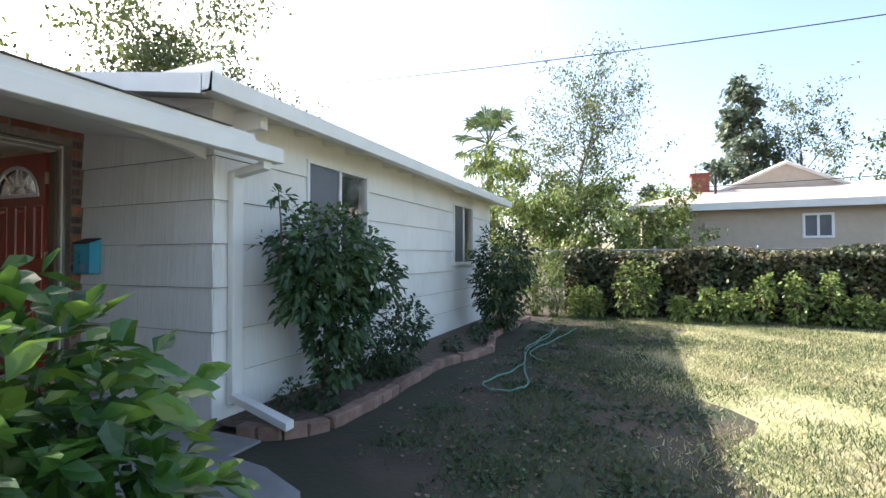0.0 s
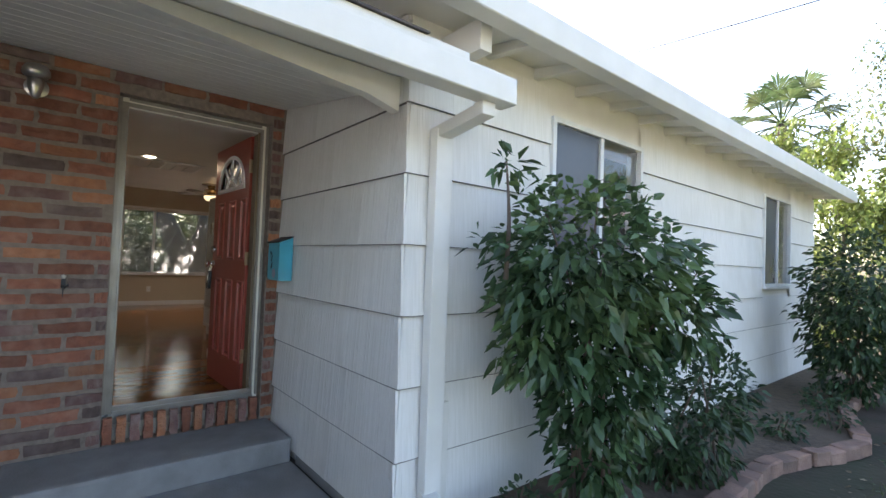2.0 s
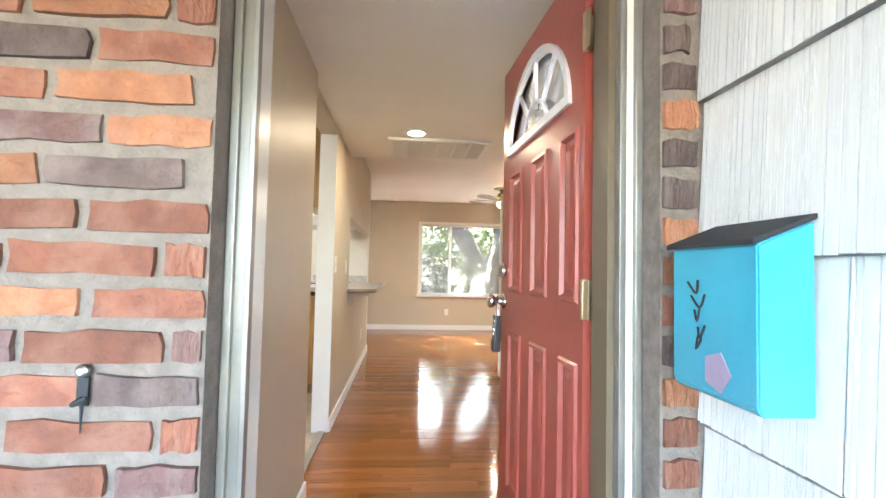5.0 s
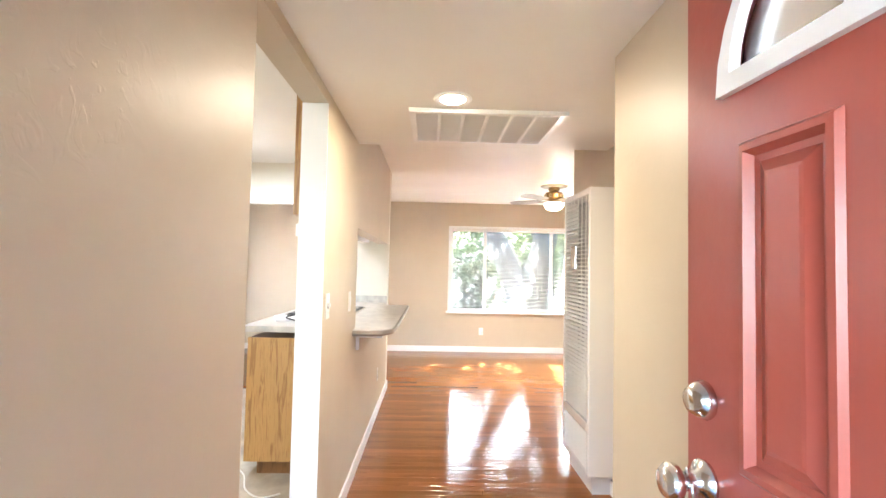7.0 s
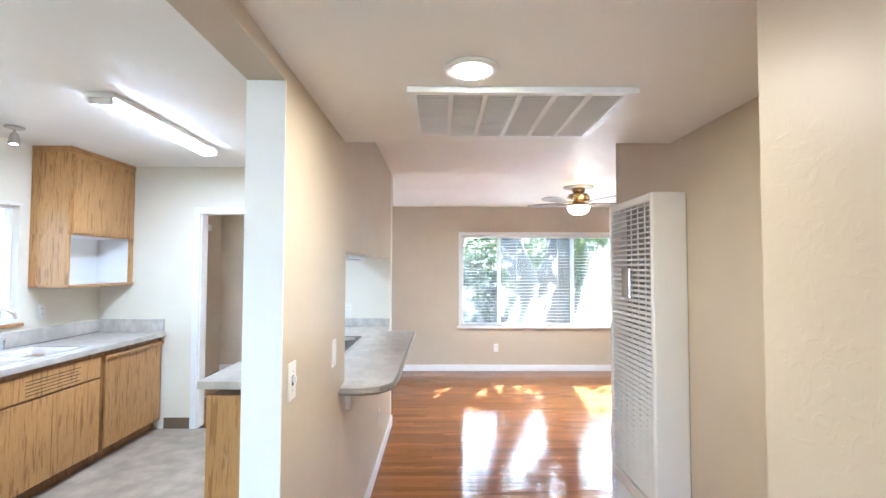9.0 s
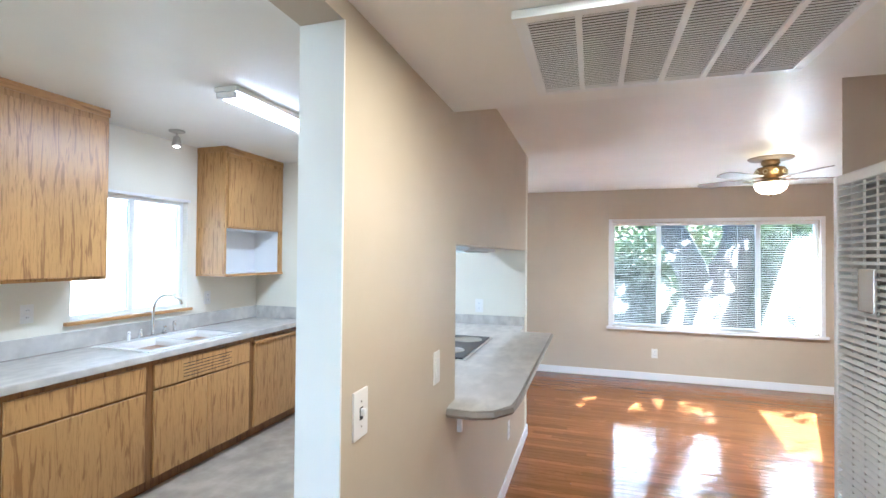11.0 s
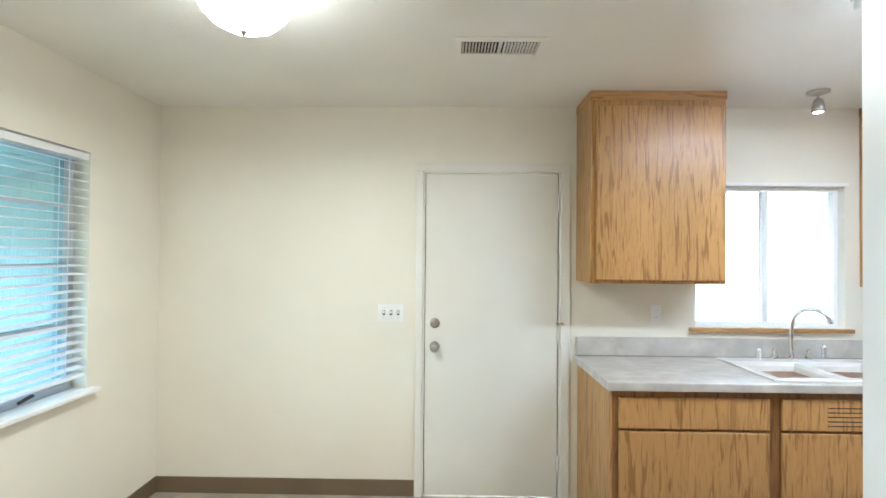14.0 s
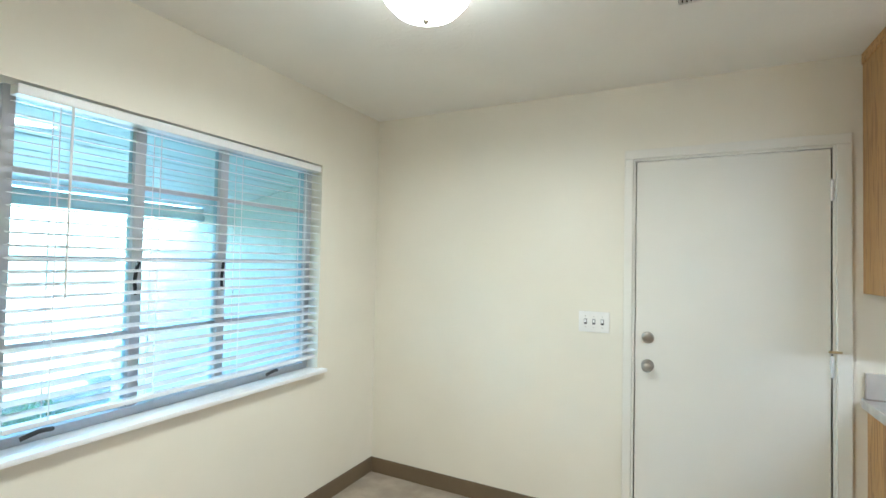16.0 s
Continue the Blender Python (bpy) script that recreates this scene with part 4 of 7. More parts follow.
def blob_points(blobs, n, seed, inner=0.55):
    """Points and outward ways in a set of ellipsoids (x, y, z, rx, ry, rz), most near their skins, clumped."""
    rng = np.random.default_rng(seed)
    vol = np.array([b[3] * b[4] * b[5] for b in blobs]) ** 0.67
    pick = rng.choice(len(blobs), n, p=vol / vol.sum())
    B = np.array(blobs)[pick]
    u = rng.normal(size=(n, 3))
    u /= np.linalg.norm(u, axis=1, keepdims=True)
    lump = 1 + 0.16 * np.sin(u[:, :1] * 7 + pick[:, None]) * np.sin(u[:, 1:2] * 6 + 1) + 0.12 * np.sin(u[:, 2:] * 9)
    r = rng.uniform(inner ** 3, 1, (n, 1)) ** (1 / 3) * lump
    return B[:, :3] + u * r * B[:, 3:], u + rng.normal(size=(n, 3)) * 0.55


L_shrub = leaf_material("glossy_shrub_leaf", (0.07, 0.125, 0.055), (0.04, 0.082, 0.038), (0.12, 0.18, 0.06), 0.26)
L_citrus = leaf_material("citrus_leaf", (0.06, 0.15, 0.026), (0.035, 0.095, 0.02), (0.22, 0.32, 0.05), 0.28)
L_small = leaf_material("dense_shrub_leaf", (0.045, 0.085, 0.035), (0.03, 0.062, 0.026), (0.065, 0.10, 0.035), 0.4)
L_ivy = leaf_material("ivy_leaf", (0.10, 0.115, 0.05), (0.06, 0.075, 0.033), (0.21, 0.15, 0.075), 0.55)
L_weed = leaf_material("yellow_green_leaf", (0.21, 0.27, 0.07), (0.13, 0.19, 0.05), (0.32, 0.34, 0.11), 0.5)
L_tree = leaf_material("tree_leaf", (0.12, 0.16, 0.055), (0.075, 0.11, 0.04), (0.25, 0.25, 0.09), 0.5)
L_conifer = leaf_material("conifer_leaf", (0.16, 0.20, 0.15), (0.10, 0.14, 0.10), (0.22, 0.25, 0.16), 0.6)
L_palm = leaf_material("palm_leaf", (0.085, 0.135, 0.055), (0.05, 0.09, 0.035), (0.16, 0.18, 0.075), 0.45)
L_grass = leaf_material("lawn_grass", (0.08, 0.12, 0.04), (0.05, 0.08, 0.027), (0.15, 0.15, 0.065), 0.6)


def shrub(name, at, blobs, n, leaf, size, width, label, stems, seed, category="shrub", droop=0.35, twigs=14):
    ob = thing(name, pose(*at), label, category)
    rnd = random.Random(seed)
    for i in range(stems):
        b = blobs[i % len(blobs)]
        sx, sy = rnd.uniform(-0.08, 0.08), rnd.uniform(-0.08, 0.08)
        part("stem", tube(smooth_line([(sx, sy, 0), (sx * 1.4 + b[0] * 0.3, sy * 1.4 + b[1] * 0.3, b[2] * 0.5), (b[0] + rnd.uniform(-0.5, 0.5) * b[3], b[1] + rnd.uniform(-0.5, 0.5) * b[4], b[2] + 0.7 * b[5])], 4), 0.013, 6, taper=0.35), M_bark, ob)
    p, w = blob_points(blobs, n, seed)
    keep = p[:, 2] > 0.03
    leaves("crown", p[keep], w[keep], size, width, leaf, ob, "", droop, seed)
    return ob


shrub("shrub", (2.02, 0.97, GROUND), [(0.10, -0.18, 1.40, 0.42, 0.60, 0.36), (0.04, -0.14, 1.1, 0.36, 0.56, 0.36), (0.08, 0.0, 0.75, 0.30, 0.38, 0.32), (0.05, 0.02, 0.38, 0.2, 0.26, 0.24), (0.24, 0.35, 1.15, 0.30, 0.28, 0.3)], 5200, L_shrub, 0.08, 0.27, "tall dark green glossy shrub in the flower bed", 7, 21, droop=0.38)
shrub("shrub", (1.97, 0.34, 1.02), [(0.0, 0.0, 0.53, 0.09, 0.09, 0.06)], 26, L_shrub, 0.10, 0.2, "upright leafy sprig of the tall shrub", 1, 22)
shrub("shrub", (2.16, 1.95, GROUND), [(0.0, 0.0, 0.42, 0.28, 0.34, 0.40), (0.05, 0.25, 0.55, 0.22, 0.24, 0.28), (-0.1, -0.2, 0.25, 0.25, 0.25, 0.25)], 1800, L_small, 0.07, 0.22, "low dark green shrub beside the tall one", 4, 23)
shrub("shrub", (2.40, 5.35, GROUND), [(0.08, -0.03, 1.3, 0.58, 0.62, 0.56), (-0.02, 0.0, 0.85, 0.50, 0.50, 0.55), (0.0, 0.0, 0.4, 0.36, 0.38, 0.38)], 4200, L_small, 0.085, 0.24, "dense rounded dark green shrub near the wing's end", 6, 24, droop=0.4)
shrub("citrus_shrub", (3.02, -2.0, GROUND), [(-0.05, 0.0, 0.9, 0.50, 0.50, 0.34), (0.12, 0.18, 0.55, 0.44, 0.40, 0.40), (0.05, -0.1, 0.4, 0.5, 0.5, 0.38), (0.3, -0.2, 0.85, 0.32, 0.32, 0.30)], 2700, L_citrus, 0.12, 0.27, "bright green citrus shrub with broad glossy leaves", 8, 25, droop=0.35)
for i, (x, y, s) in enumerate(((1.95, 0.55, 0.16), (2.30, 3.3, 0.14), (2.45, 4.0, 0.18), (2.2, 0.62, 0.12), (2.25, 4.6, 0.15))):
    shrub("bed_plant", (x, y, GROUND + 0.04), [(0, 0, s * 0.7, s, s, s * 0.8)], 160, L_small, 0.06, 0.25, "small green plant growing in the flower bed", 2, 60 + i, "plant")

# flower bed with its edging blocks
EDGE = smooth_line([(1.80, 0.02, 0), (2.20, 0.10, 0), (2.42, 0.42, 0), (2.45, 1.15, 0), (2.42, 1.9, 0), (2.42, 2.6, 0), (2.62, 3.2, 0), (2.72, 3.65, 0), (2.58, 4.2, 0), (2.42, 4.9, 0), (2.45, 5.9, 0), (2.5, 7.2, 0)], 24)
bed = bmesh.new()
hi = [bed.verts.new((p.x - 0.03, p.y, GROUND + 0.05)) for p in EDGE[::6]]
lo = [bed.verts.new((WING - 0.03, p.y, GROUND + 0.06)) for p in EDGE[::6]]
for i in range(len(hi) - 1):
    bed.faces.new((lo[i], hi[i], hi[i + 1], lo[i + 1]))
bmesh.ops.recalc_face_normals(bed, faces=bed.faces)
tagged(link("bed_soil", bed, M_mulch), "dark bare soil of the flower bed", "soil", kind="structure")


def edging_mesh(seed):
    rnd = random.Random(seed)
    bm = boxes((-0.055, -0.085, 0, 0.055, 0.085, 0.10), bevel=0.012)
    for v in bm.verts:
        v.co += Vector((rnd.uniform(-0.005, 0.005), rnd.uniform(-0.005, 0.005), rnd.uniform(-0.004, 0.004)))
        v.co.x += 0.02 * (1 - (v.co.y / 0.085) ** 2) * (1 if v.co.x > 0 else 0)
    me = bpy.data.meshes.new("edging_block")
    bm.to_mesh(me)
    bm.free()
    me.materials.append(M_block)
    return me


EB = [edging_mesh(i) for i in range(5)]
acc, last = 0.0, EDGE[0]
rnd = random.Random(12)
for p in EDGE[1:]:
    acc += (p - last).length
    if acc >= 0.172:
        acc -= 0.172
        d = p - last
        for lay in range(1):
            ob = new("edging_block", EB[rnd.randrange(5)])
            ob.matrix_world = pose(p.x, p.y, GROUND - 0.01 + rnd.uniform(-0.008, 0.012), rnd.uniform(-4, 4), rnd.uniform(-5, 5), math.degrees(math.atan2(d.y, d.x)) - 90 + rnd.uniform(-6, 6))
            tagged(ob, "rounded reddish-brown concrete edging block of the bed", "edging block", group="blocks edging the flower bed")
    last = p

# garden hose
hose = smooth_line([(2.35, 7.2, 0), (2.76, 6.8, 0), (3.19, 6.1, 0), (3.19, 4.9, 0), (3.15, 4.05, 0), (3.32, 3.2, 0), (3.30, 2.65, 0), (3.17, 2.15, 0), (3.19, 1.92, 0), (3.35, 1.81, 0), (3.54, 1.94, 0), (3.59, 2.2, 0), (3.48, 2.55, 0), (3.34, 3.1, 0), (3.22, 3.75, 0), (3.20, 4.3, 0), (3.27, 5.2, 0), (3.24, 6.3, 0)], 10)
ob = link("garden_hose", tube([(p.x, p.y, GROUND + 0.022 + 0.008 * math.sin(i * 0.7)) for i, p in enumerate(hose)], 0.011, 8), M_hose, smooth=True)
tagged(ob, "green garden hose lying looped on the lawn", "hose")
hose = smooth_line([(3.59, 6.2, 0), (3.42, 4.8, 0), (3.27, 3.85, 0), (3.38, 3.46, 0), (3.56, 3.24, 0)], 10)
ob = link("garden_hose", tube([(p.x, p.y, GROUND + 0.03 + 0.006 * math.sin(i * 0.9)) for i, p in enumerate(hose)], 0.010, 8), M_hose, smooth=True)
tagged(ob, "short green hose end lying across the looped hose", "hose")

# lawn grass
rng = np.random.default_rng(4)
n = 230000
gx, gy = rng.uniform(2.6, 11.0, n), rng.uniform(-4.0, 8.9, n)
fld = np.sin(gx * 2.1 + 1.3 * np.sin(gy * 1.7)) + np.sin(gy * 2.6 + 1.1 * np.sin(gx * 2.9)) + 0.8 * np.sin(gx * 5.3 + gy * 4.1) + rng.normal(0, 0.8, n)
bare = (gx < 3.5 + 0.25 * np.sin(gy * 1.9)) & (gy > -0.5) & (gy < 7)
walkway_zone = (gx < 3.5) & (gy < -0.2 + 0.5 * (3.4 - gx)) | (gx < 3.5) & (gy < -0.6)
keep = (fld > np.where(bare, 1.3, -0.45)) & ~walkway_zone & (gx > 2.9)
gx, gy = gx[keep], gy[keep]
n = len(gx)
h = rng.uniform(0.018, 0.06, n) * np.where(gx > 5, 1.15, 0.9)
an = rng.uniform(0, 6.283, n)
wd = rng.uniform(0.0025, 0.006, n)
lx, ly = rng.normal(0, 0.5, n) * h, rng.normal(0, 0.5, n) * h
z0 = np.full(n, GROUND - 0.002)
V = np.stack([np.stack([gx - wd * np.cos(an), gy - wd * np.sin(an), z0], 1), np.stack([gx + wd * np.cos(an), gy + wd * np.sin(an), z0], 1), np.stack([gx + lx, gy + ly, z0 + h], 1)], 1).reshape(-1, 3)
me = bpy.data.meshes.new("grass")
me.from_pydata(V.tolist(), [], np.arange(3 * n).reshape(-1, 3).tolist())
me.materials.append(L_grass)
tagged(new("grass", me), "thin patchy yellow-green lawn grass", "grass", kind="stuff")
# straw sheet past the shadow edge, with sun brightness put into its colour
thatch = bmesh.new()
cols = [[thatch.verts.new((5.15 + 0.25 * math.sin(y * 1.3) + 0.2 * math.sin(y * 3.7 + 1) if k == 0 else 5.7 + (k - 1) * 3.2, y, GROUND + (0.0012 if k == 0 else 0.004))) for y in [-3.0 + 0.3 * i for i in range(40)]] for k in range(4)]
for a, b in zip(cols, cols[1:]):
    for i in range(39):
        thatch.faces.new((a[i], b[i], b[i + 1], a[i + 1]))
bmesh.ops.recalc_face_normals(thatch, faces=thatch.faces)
M_thatch = material("dry_sunlit_thatch", (0.36, 0.34, 0.17), (0.22, 0.23, 0.10), 9, 0.95, bump=1.0, bscale=60, wear=(0.40, 0.33, 0.20), wscale=1.4, detail=8)
tagged(link("ground_thatch", thatch, M_thatch), "dry lawn thatch coloured paler to brighten the sunlit side", "ground", kind="structure")
# dry blades, coloured paler to lift the sunlit side
L_dry_sunlit = leaf_material("dry_sunlit_lawn", (0.42, 0.40, 0.22), (0.32, 0.33, 0.16), (0.52, 0.46, 0.29), 0.6)
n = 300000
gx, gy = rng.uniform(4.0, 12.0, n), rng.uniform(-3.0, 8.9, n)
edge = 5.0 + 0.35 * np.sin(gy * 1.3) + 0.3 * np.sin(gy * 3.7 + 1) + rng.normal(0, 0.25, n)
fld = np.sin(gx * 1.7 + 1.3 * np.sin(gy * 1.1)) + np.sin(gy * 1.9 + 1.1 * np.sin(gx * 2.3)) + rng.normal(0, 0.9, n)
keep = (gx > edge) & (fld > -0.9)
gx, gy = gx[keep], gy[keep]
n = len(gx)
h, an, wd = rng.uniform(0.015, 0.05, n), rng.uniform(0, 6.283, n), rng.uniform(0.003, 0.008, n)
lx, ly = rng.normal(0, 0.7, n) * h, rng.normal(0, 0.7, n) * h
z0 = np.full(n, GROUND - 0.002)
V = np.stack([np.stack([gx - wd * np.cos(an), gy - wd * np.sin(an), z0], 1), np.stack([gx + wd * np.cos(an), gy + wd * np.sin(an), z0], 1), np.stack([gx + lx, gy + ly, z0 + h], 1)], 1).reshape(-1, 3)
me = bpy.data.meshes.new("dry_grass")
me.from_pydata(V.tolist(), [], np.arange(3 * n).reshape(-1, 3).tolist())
me.materials.append(L_dry_sunlit)
tagged(new("dry_grass", me), "dry straw lawn grass coloured paler for the sunlit side", "grass", kind="stuff")

rng = np.random.default_rng(17)
n = 1500
lx, ly = rng.uniform(2.75, 5.2, n), rng.uniform(-1.5, 7.5, n)
ok = ~((lx < 3.5) & (ly < 0.1))
lx, ly = lx[ok], ly[ok]
ob = leaves("leaf_litter", np.stack([lx, ly, np.full(len(lx), GROUND + 0.012)], 1), np.stack([rng.normal(size=len(lx)), rng.normal(size=len(lx)), np.full(len(lx), 0.1)], 1), 0.04, 0.3, leaf_material("dry_fallen_leaf", (0.20, 0.15, 0.09), (0.13, 0.09, 0.055), (0.30, 0.25, 0.17), 0.7), None, "", 0.1, 18)
tagged(ob, "dry brown leaves scattered on bare soil", "leaf litter", kind="stuff")
cx, cy = rng.uniform(2.9, 5.2, 150), rng.uniform(-0.6, 6.8, 150)
k = rng.integers(0, 150, 5200)
wx, wy = cx[k] + rng.normal(0, 0.09, 5200), cy[k] + rng.normal(0, 0.09, 5200)
ok = ~((wx < 3.5) & (wy < 0.2)) & (wx > 2.85)
wx, wy = wx[ok], wy[ok]
ob = leaves("lawn_weeds", np.stack([wx, wy, np.full(len(wx), GROUND + 0.005)], 1), np.stack([rng.normal(size=len(wx)), rng.normal(size=len(wx)), rng.uniform(0.2, 1.0, len(wx))], 1), 0.055, 0.2, L_small, None, "", 0.2, 19)
tagged(ob, "low dark green weeds growing in tufts on the lawn", "weeds", kind="stuff")

# chain-link fence overgrown with ivy
FY = 9.1
fence = thing("fence", pose(0, FY, GROUND), "galvanised chain-link fence overgrown with ivy", "fence")
for i in range(9):
    part("post", lathe([(0.024, 0), (0.024, 1.54), (0.028, 1.545), (0.012, 1.58)], 8, at=(-1.0 + i * 2.0, 0, 0)), M_fence, fence)
part("top_rail", tube([(-1.0, 0, 1.5), (15.0, 0, 1.5)], 0.017, 8), M_fence, fence)
wire = bmesh.new()
for i in range(110):
    x = -1.0 + i * 0.075
    for s in (1, -1):
        a, b = Vector((x, 0.004 * s, 0.55)), Vector((x + s * 0.75, 0.004 * s, 1.5))
        t = Vector((0.0022, 0, 0.0022))
        q = [wire.verts.new(v) for v in (a - t, a + t, b + t, b - t)]
        wire.faces.new(q)
tagged(part("wire_mesh", wire, M_fence, fence, "diamond wire mesh"), kind="stuff")
rng = np.random.default_rng(9)
n = 21000
hx = rng.uniform(3.0, 15.0, n)
hz = rng.uniform(0, 1, n) ** 0.8 * (1.43 + 0.07 * np.sin(hx * 2.3) + 0.05 * np.sin(hx * 7.1)) + GROUND
hy = FY - 0.28 - 0.14 * np.sin(hx * 3.1 + hz * 2) * np.sin(hz * 4.2) - 0.2 * (1 - (hz - GROUND) / 1.5) + rng.normal(0, 0.07, n)
top = rng.uniform(0, 1, n) < 0.16
hy[top] = FY + rng.uniform(-0.3, 0.3, top.sum())
hz[top] = GROUND + 1.43 + 0.07 * np.sin(hx[top] * 2.3) + rng.uniform(-0.03, 0.09, top.sum())
ivy = thing("ivy_hedge", pose(0, 0, 0), "brownish green ivy covering the fence", "hedge")
leaves("foliage", np.stack([hx, hy, hz], 1), np.stack([rng.normal(0, 0.6, n), -np.abs(rng.normal(0.7, 0.4, n)), rng.normal(-0.2, 0.5, n)], 1), 0.095, 0.42, L_ivy, ivy, seed=31)
# solid dark box that fills the hedge behind the leaves
part("stem_tangle", boxes((3.0, FY - 0.22, GROUND, 15.0, FY + 0.2, GROUND + 1.32)), material("dark_hedge_core", (0.035, 0.03, 0.02), (0.02, 0.018, 0.012), 20, 0.95, bump=1.0), ivy)
rnd = random.Random(3)
for i in range(17):
    x = 0.8 + i * 0.5 + rnd.uniform(-0.2, 0.2)
    hgt = rnd.uniform(0.6, 1.25) if x < 5 else rnd.uniform(0.45, 0.95)
    shrub("weed_bush", (x, FY - 0.95 + rnd.uniform(-0.25, 0.15), GROUND), [(0, 0, hgt * 0.5, 0.24, 0.2, hgt * 0.5), (rnd.uniform(-0.15, 0.15), 0, hgt * 0.8, 0.15, 0.14, hgt * 0.3)], 460, L_weed, 0.09, 0.3, "straggly yellow-green bush against the fence", 5, 200 + i, "bush", 0.3)


# trees
def tree(name, at, height, spread, leaf, n, size, label, seed, bark=M_greybark, r=0.10, fork=0.3, limbs=9, width=0.3, lift=0.7):
    """A tapered trunk, limbs that fork twice, and a crown of leaves set along the twigs."""
    ob = thing(name, pose(*at), label, "tree")
    rnd = random.Random(seed)
    tr = [Vector((rnd.uniform(-0.03, 0.03) * height * k, rnd.uniform(-0.03, 0.03) * height * k, height * 0.85 * k / 5)) for k in range(6)]
    part("trunk", tube(smooth_line(tr, 3), r, 9, taper=0.2), bark, ob, "", True)
    tips = []
    for i in range(limbs):
        f = fork + (1 - fork) * (i + rnd.random()) / limbs
        k = min(4.99, f * 5)
        base = tr[int(k)].lerp(tr[int(k) + 1], k - int(k))
        a = i * 2.4 + rnd.uniform(-0.4, 0.4)
        reach = spread * rnd.uniform(0.6, 1.0) * (1.1 - 0.65 * f)
        end = base + Vector((math.cos(a) * reach, math.sin(a) * reach, height * 0.16 * rnd.uniform(0.5, 1.3) * lift / 0.7))
        mid = base.lerp(end, 0.5) + Vector((0, 0, -0.03 * height if lift < 0 else 0.03 * height))
        lm = part("limb", tube(smooth_line([base, mid, end], 4), r * 0.4 * (1.15 - f), 6, taper=0.25), bark, ob)
        tw = bmesh.new()
        for j in range(7):
            b0 = base.lerp(end, rnd.uniform(0.3, 1.0)) + Vector((0, 0, 0.02))
            e0 = b0 + Vector((rnd.gauss(0, 0.2), rnd.gauss(0, 0.2), rnd.gauss(0.13, 0.13) * lift / 0.7)) * spread
            tube([b0, b0.lerp(e0, 0.5) + Vector((0, 0, 0.02 * spread)), e0], r * 0.09, 4, tw, 0.4)
            tips.append((b0, e0))
        tagged(part("twig_spray", tw, bark, lm), kind="stuff")
    rng = np.random.default_rng(seed)
    pick = rng.integers(0, len(tips), n)
    A, E = np.array([t[0] for t in tips])[pick], np.array([t[1] for t in tips])[pick]
    P = A + (E - A) * rng.uniform(0.1, 1.1, (n, 1)) + rng.normal(0, 0.055 * spread, (n, 3))
    leaves("crown", P, rng.normal(size=(n, 3)) + np.array([0, 0, -0.2]), size, width, leaf, ob, "", 0.3, seed)
    return ob


def conifer(name, at, height, spread, n, label, seed):
    ob = thing(name, pose(*at), label, "tree")
    part("trunk", tube([(0, 0, 0), (0, 0, height)], 0.22, 8, taper=0.1), M_bark, ob)
    rng = np.random.default_rng(seed)
    nb = 70
    ang, lev = rng.uniform(0, 6.283, nb), np.sort(rng.uniform(0.12, 1.0, nb))
    reach = spread * (1.08 - lev) ** 0.75 * rng.uniform(0.55, 1.1, nb)
    pick = rng.integers(0, nb, n)
    t = rng.uniform(0.15, 1, n) ** 0.7
    P = np.stack([np.cos(ang[pick]) * reach[pick] * t, np.sin(ang[pick]) * reach[pick] * t, height * lev[pick] + 0.22 * reach[pick] * t * np.sin(t * 2.5)], 1) + rng.normal(0, 0.10 * spread * 0.6, (n, 3))
    bt = bmesh.new()
    for i in range(nb):
        tube([(0, 0, height * lev[i]), (math.cos(ang[i]) * reach[i] * 0.9, math.sin(ang[i]) * reach[i] * 0.9, height * lev[i] + 0.15 * reach[i])], 0.05, 4, bt, 0.3)
    part("boughs", bt, M_bark, ob)
    leaves("crown", P, rng.normal(size=(n, 3)), 0.34, 0.4, L_conifer, ob, "", 0.2, seed)
    return ob


def palm(name, at, height, label, seed):
    ob = thing(name, pose(*at), label, "palm tree")
    part("trunk", tube(smooth_line([(0, 0, 0), (0.1, 0, height * 0.5), (0, 0.05, height)], 5), 0.17, 10, taper=0.8), M_bark, ob, "", True)
    rnd = random.Random(seed)
    for i in range(26):
        a, e = i * 2.4, radians(75 - 5.0 * i)
        L = rnd.uniform(1.0, 1.3)
        hub = Vector((math.cos(a) * math.cos(e), math.sin(a) * math.cos(e), math.sin(e))) * L
        fr = tube([(0, 0, height), Vector((0, 0, height)) + hub * 0.6, Vector((0, 0, height - 0.1)) + hub], 0.025, 5)
        stalk = part("frond", fr, L_palm, ob)
        c = Vector((0, 0, height - 0.1)) + hub
        d = hub.normalized()
        s = d.cross(Vector((0, 0, 1))).normalized()
        bl = bmesh.new()
        for k in range(15):
            q = radians(-95 + k * 13.5)
            w = d * math.cos(q) + s * math.sin(q)
            t = s * math.cos(q) - d * math.sin(q)
            Lk = 0.75 * rnd.uniform(0.85, 1.1)
            vs = [bl.verts.new(p) for p in (c, c + w * Lk * 0.6 - t * 0.05, c + w * Lk + Vector((0, 0, -0.16)), c + w * Lk * 0.6 + t * 0.05)]
            bl.faces.new(vs)
        tagged(part("leaf_fan", bl, L_palm, stalk), kind="stuff")
    return ob


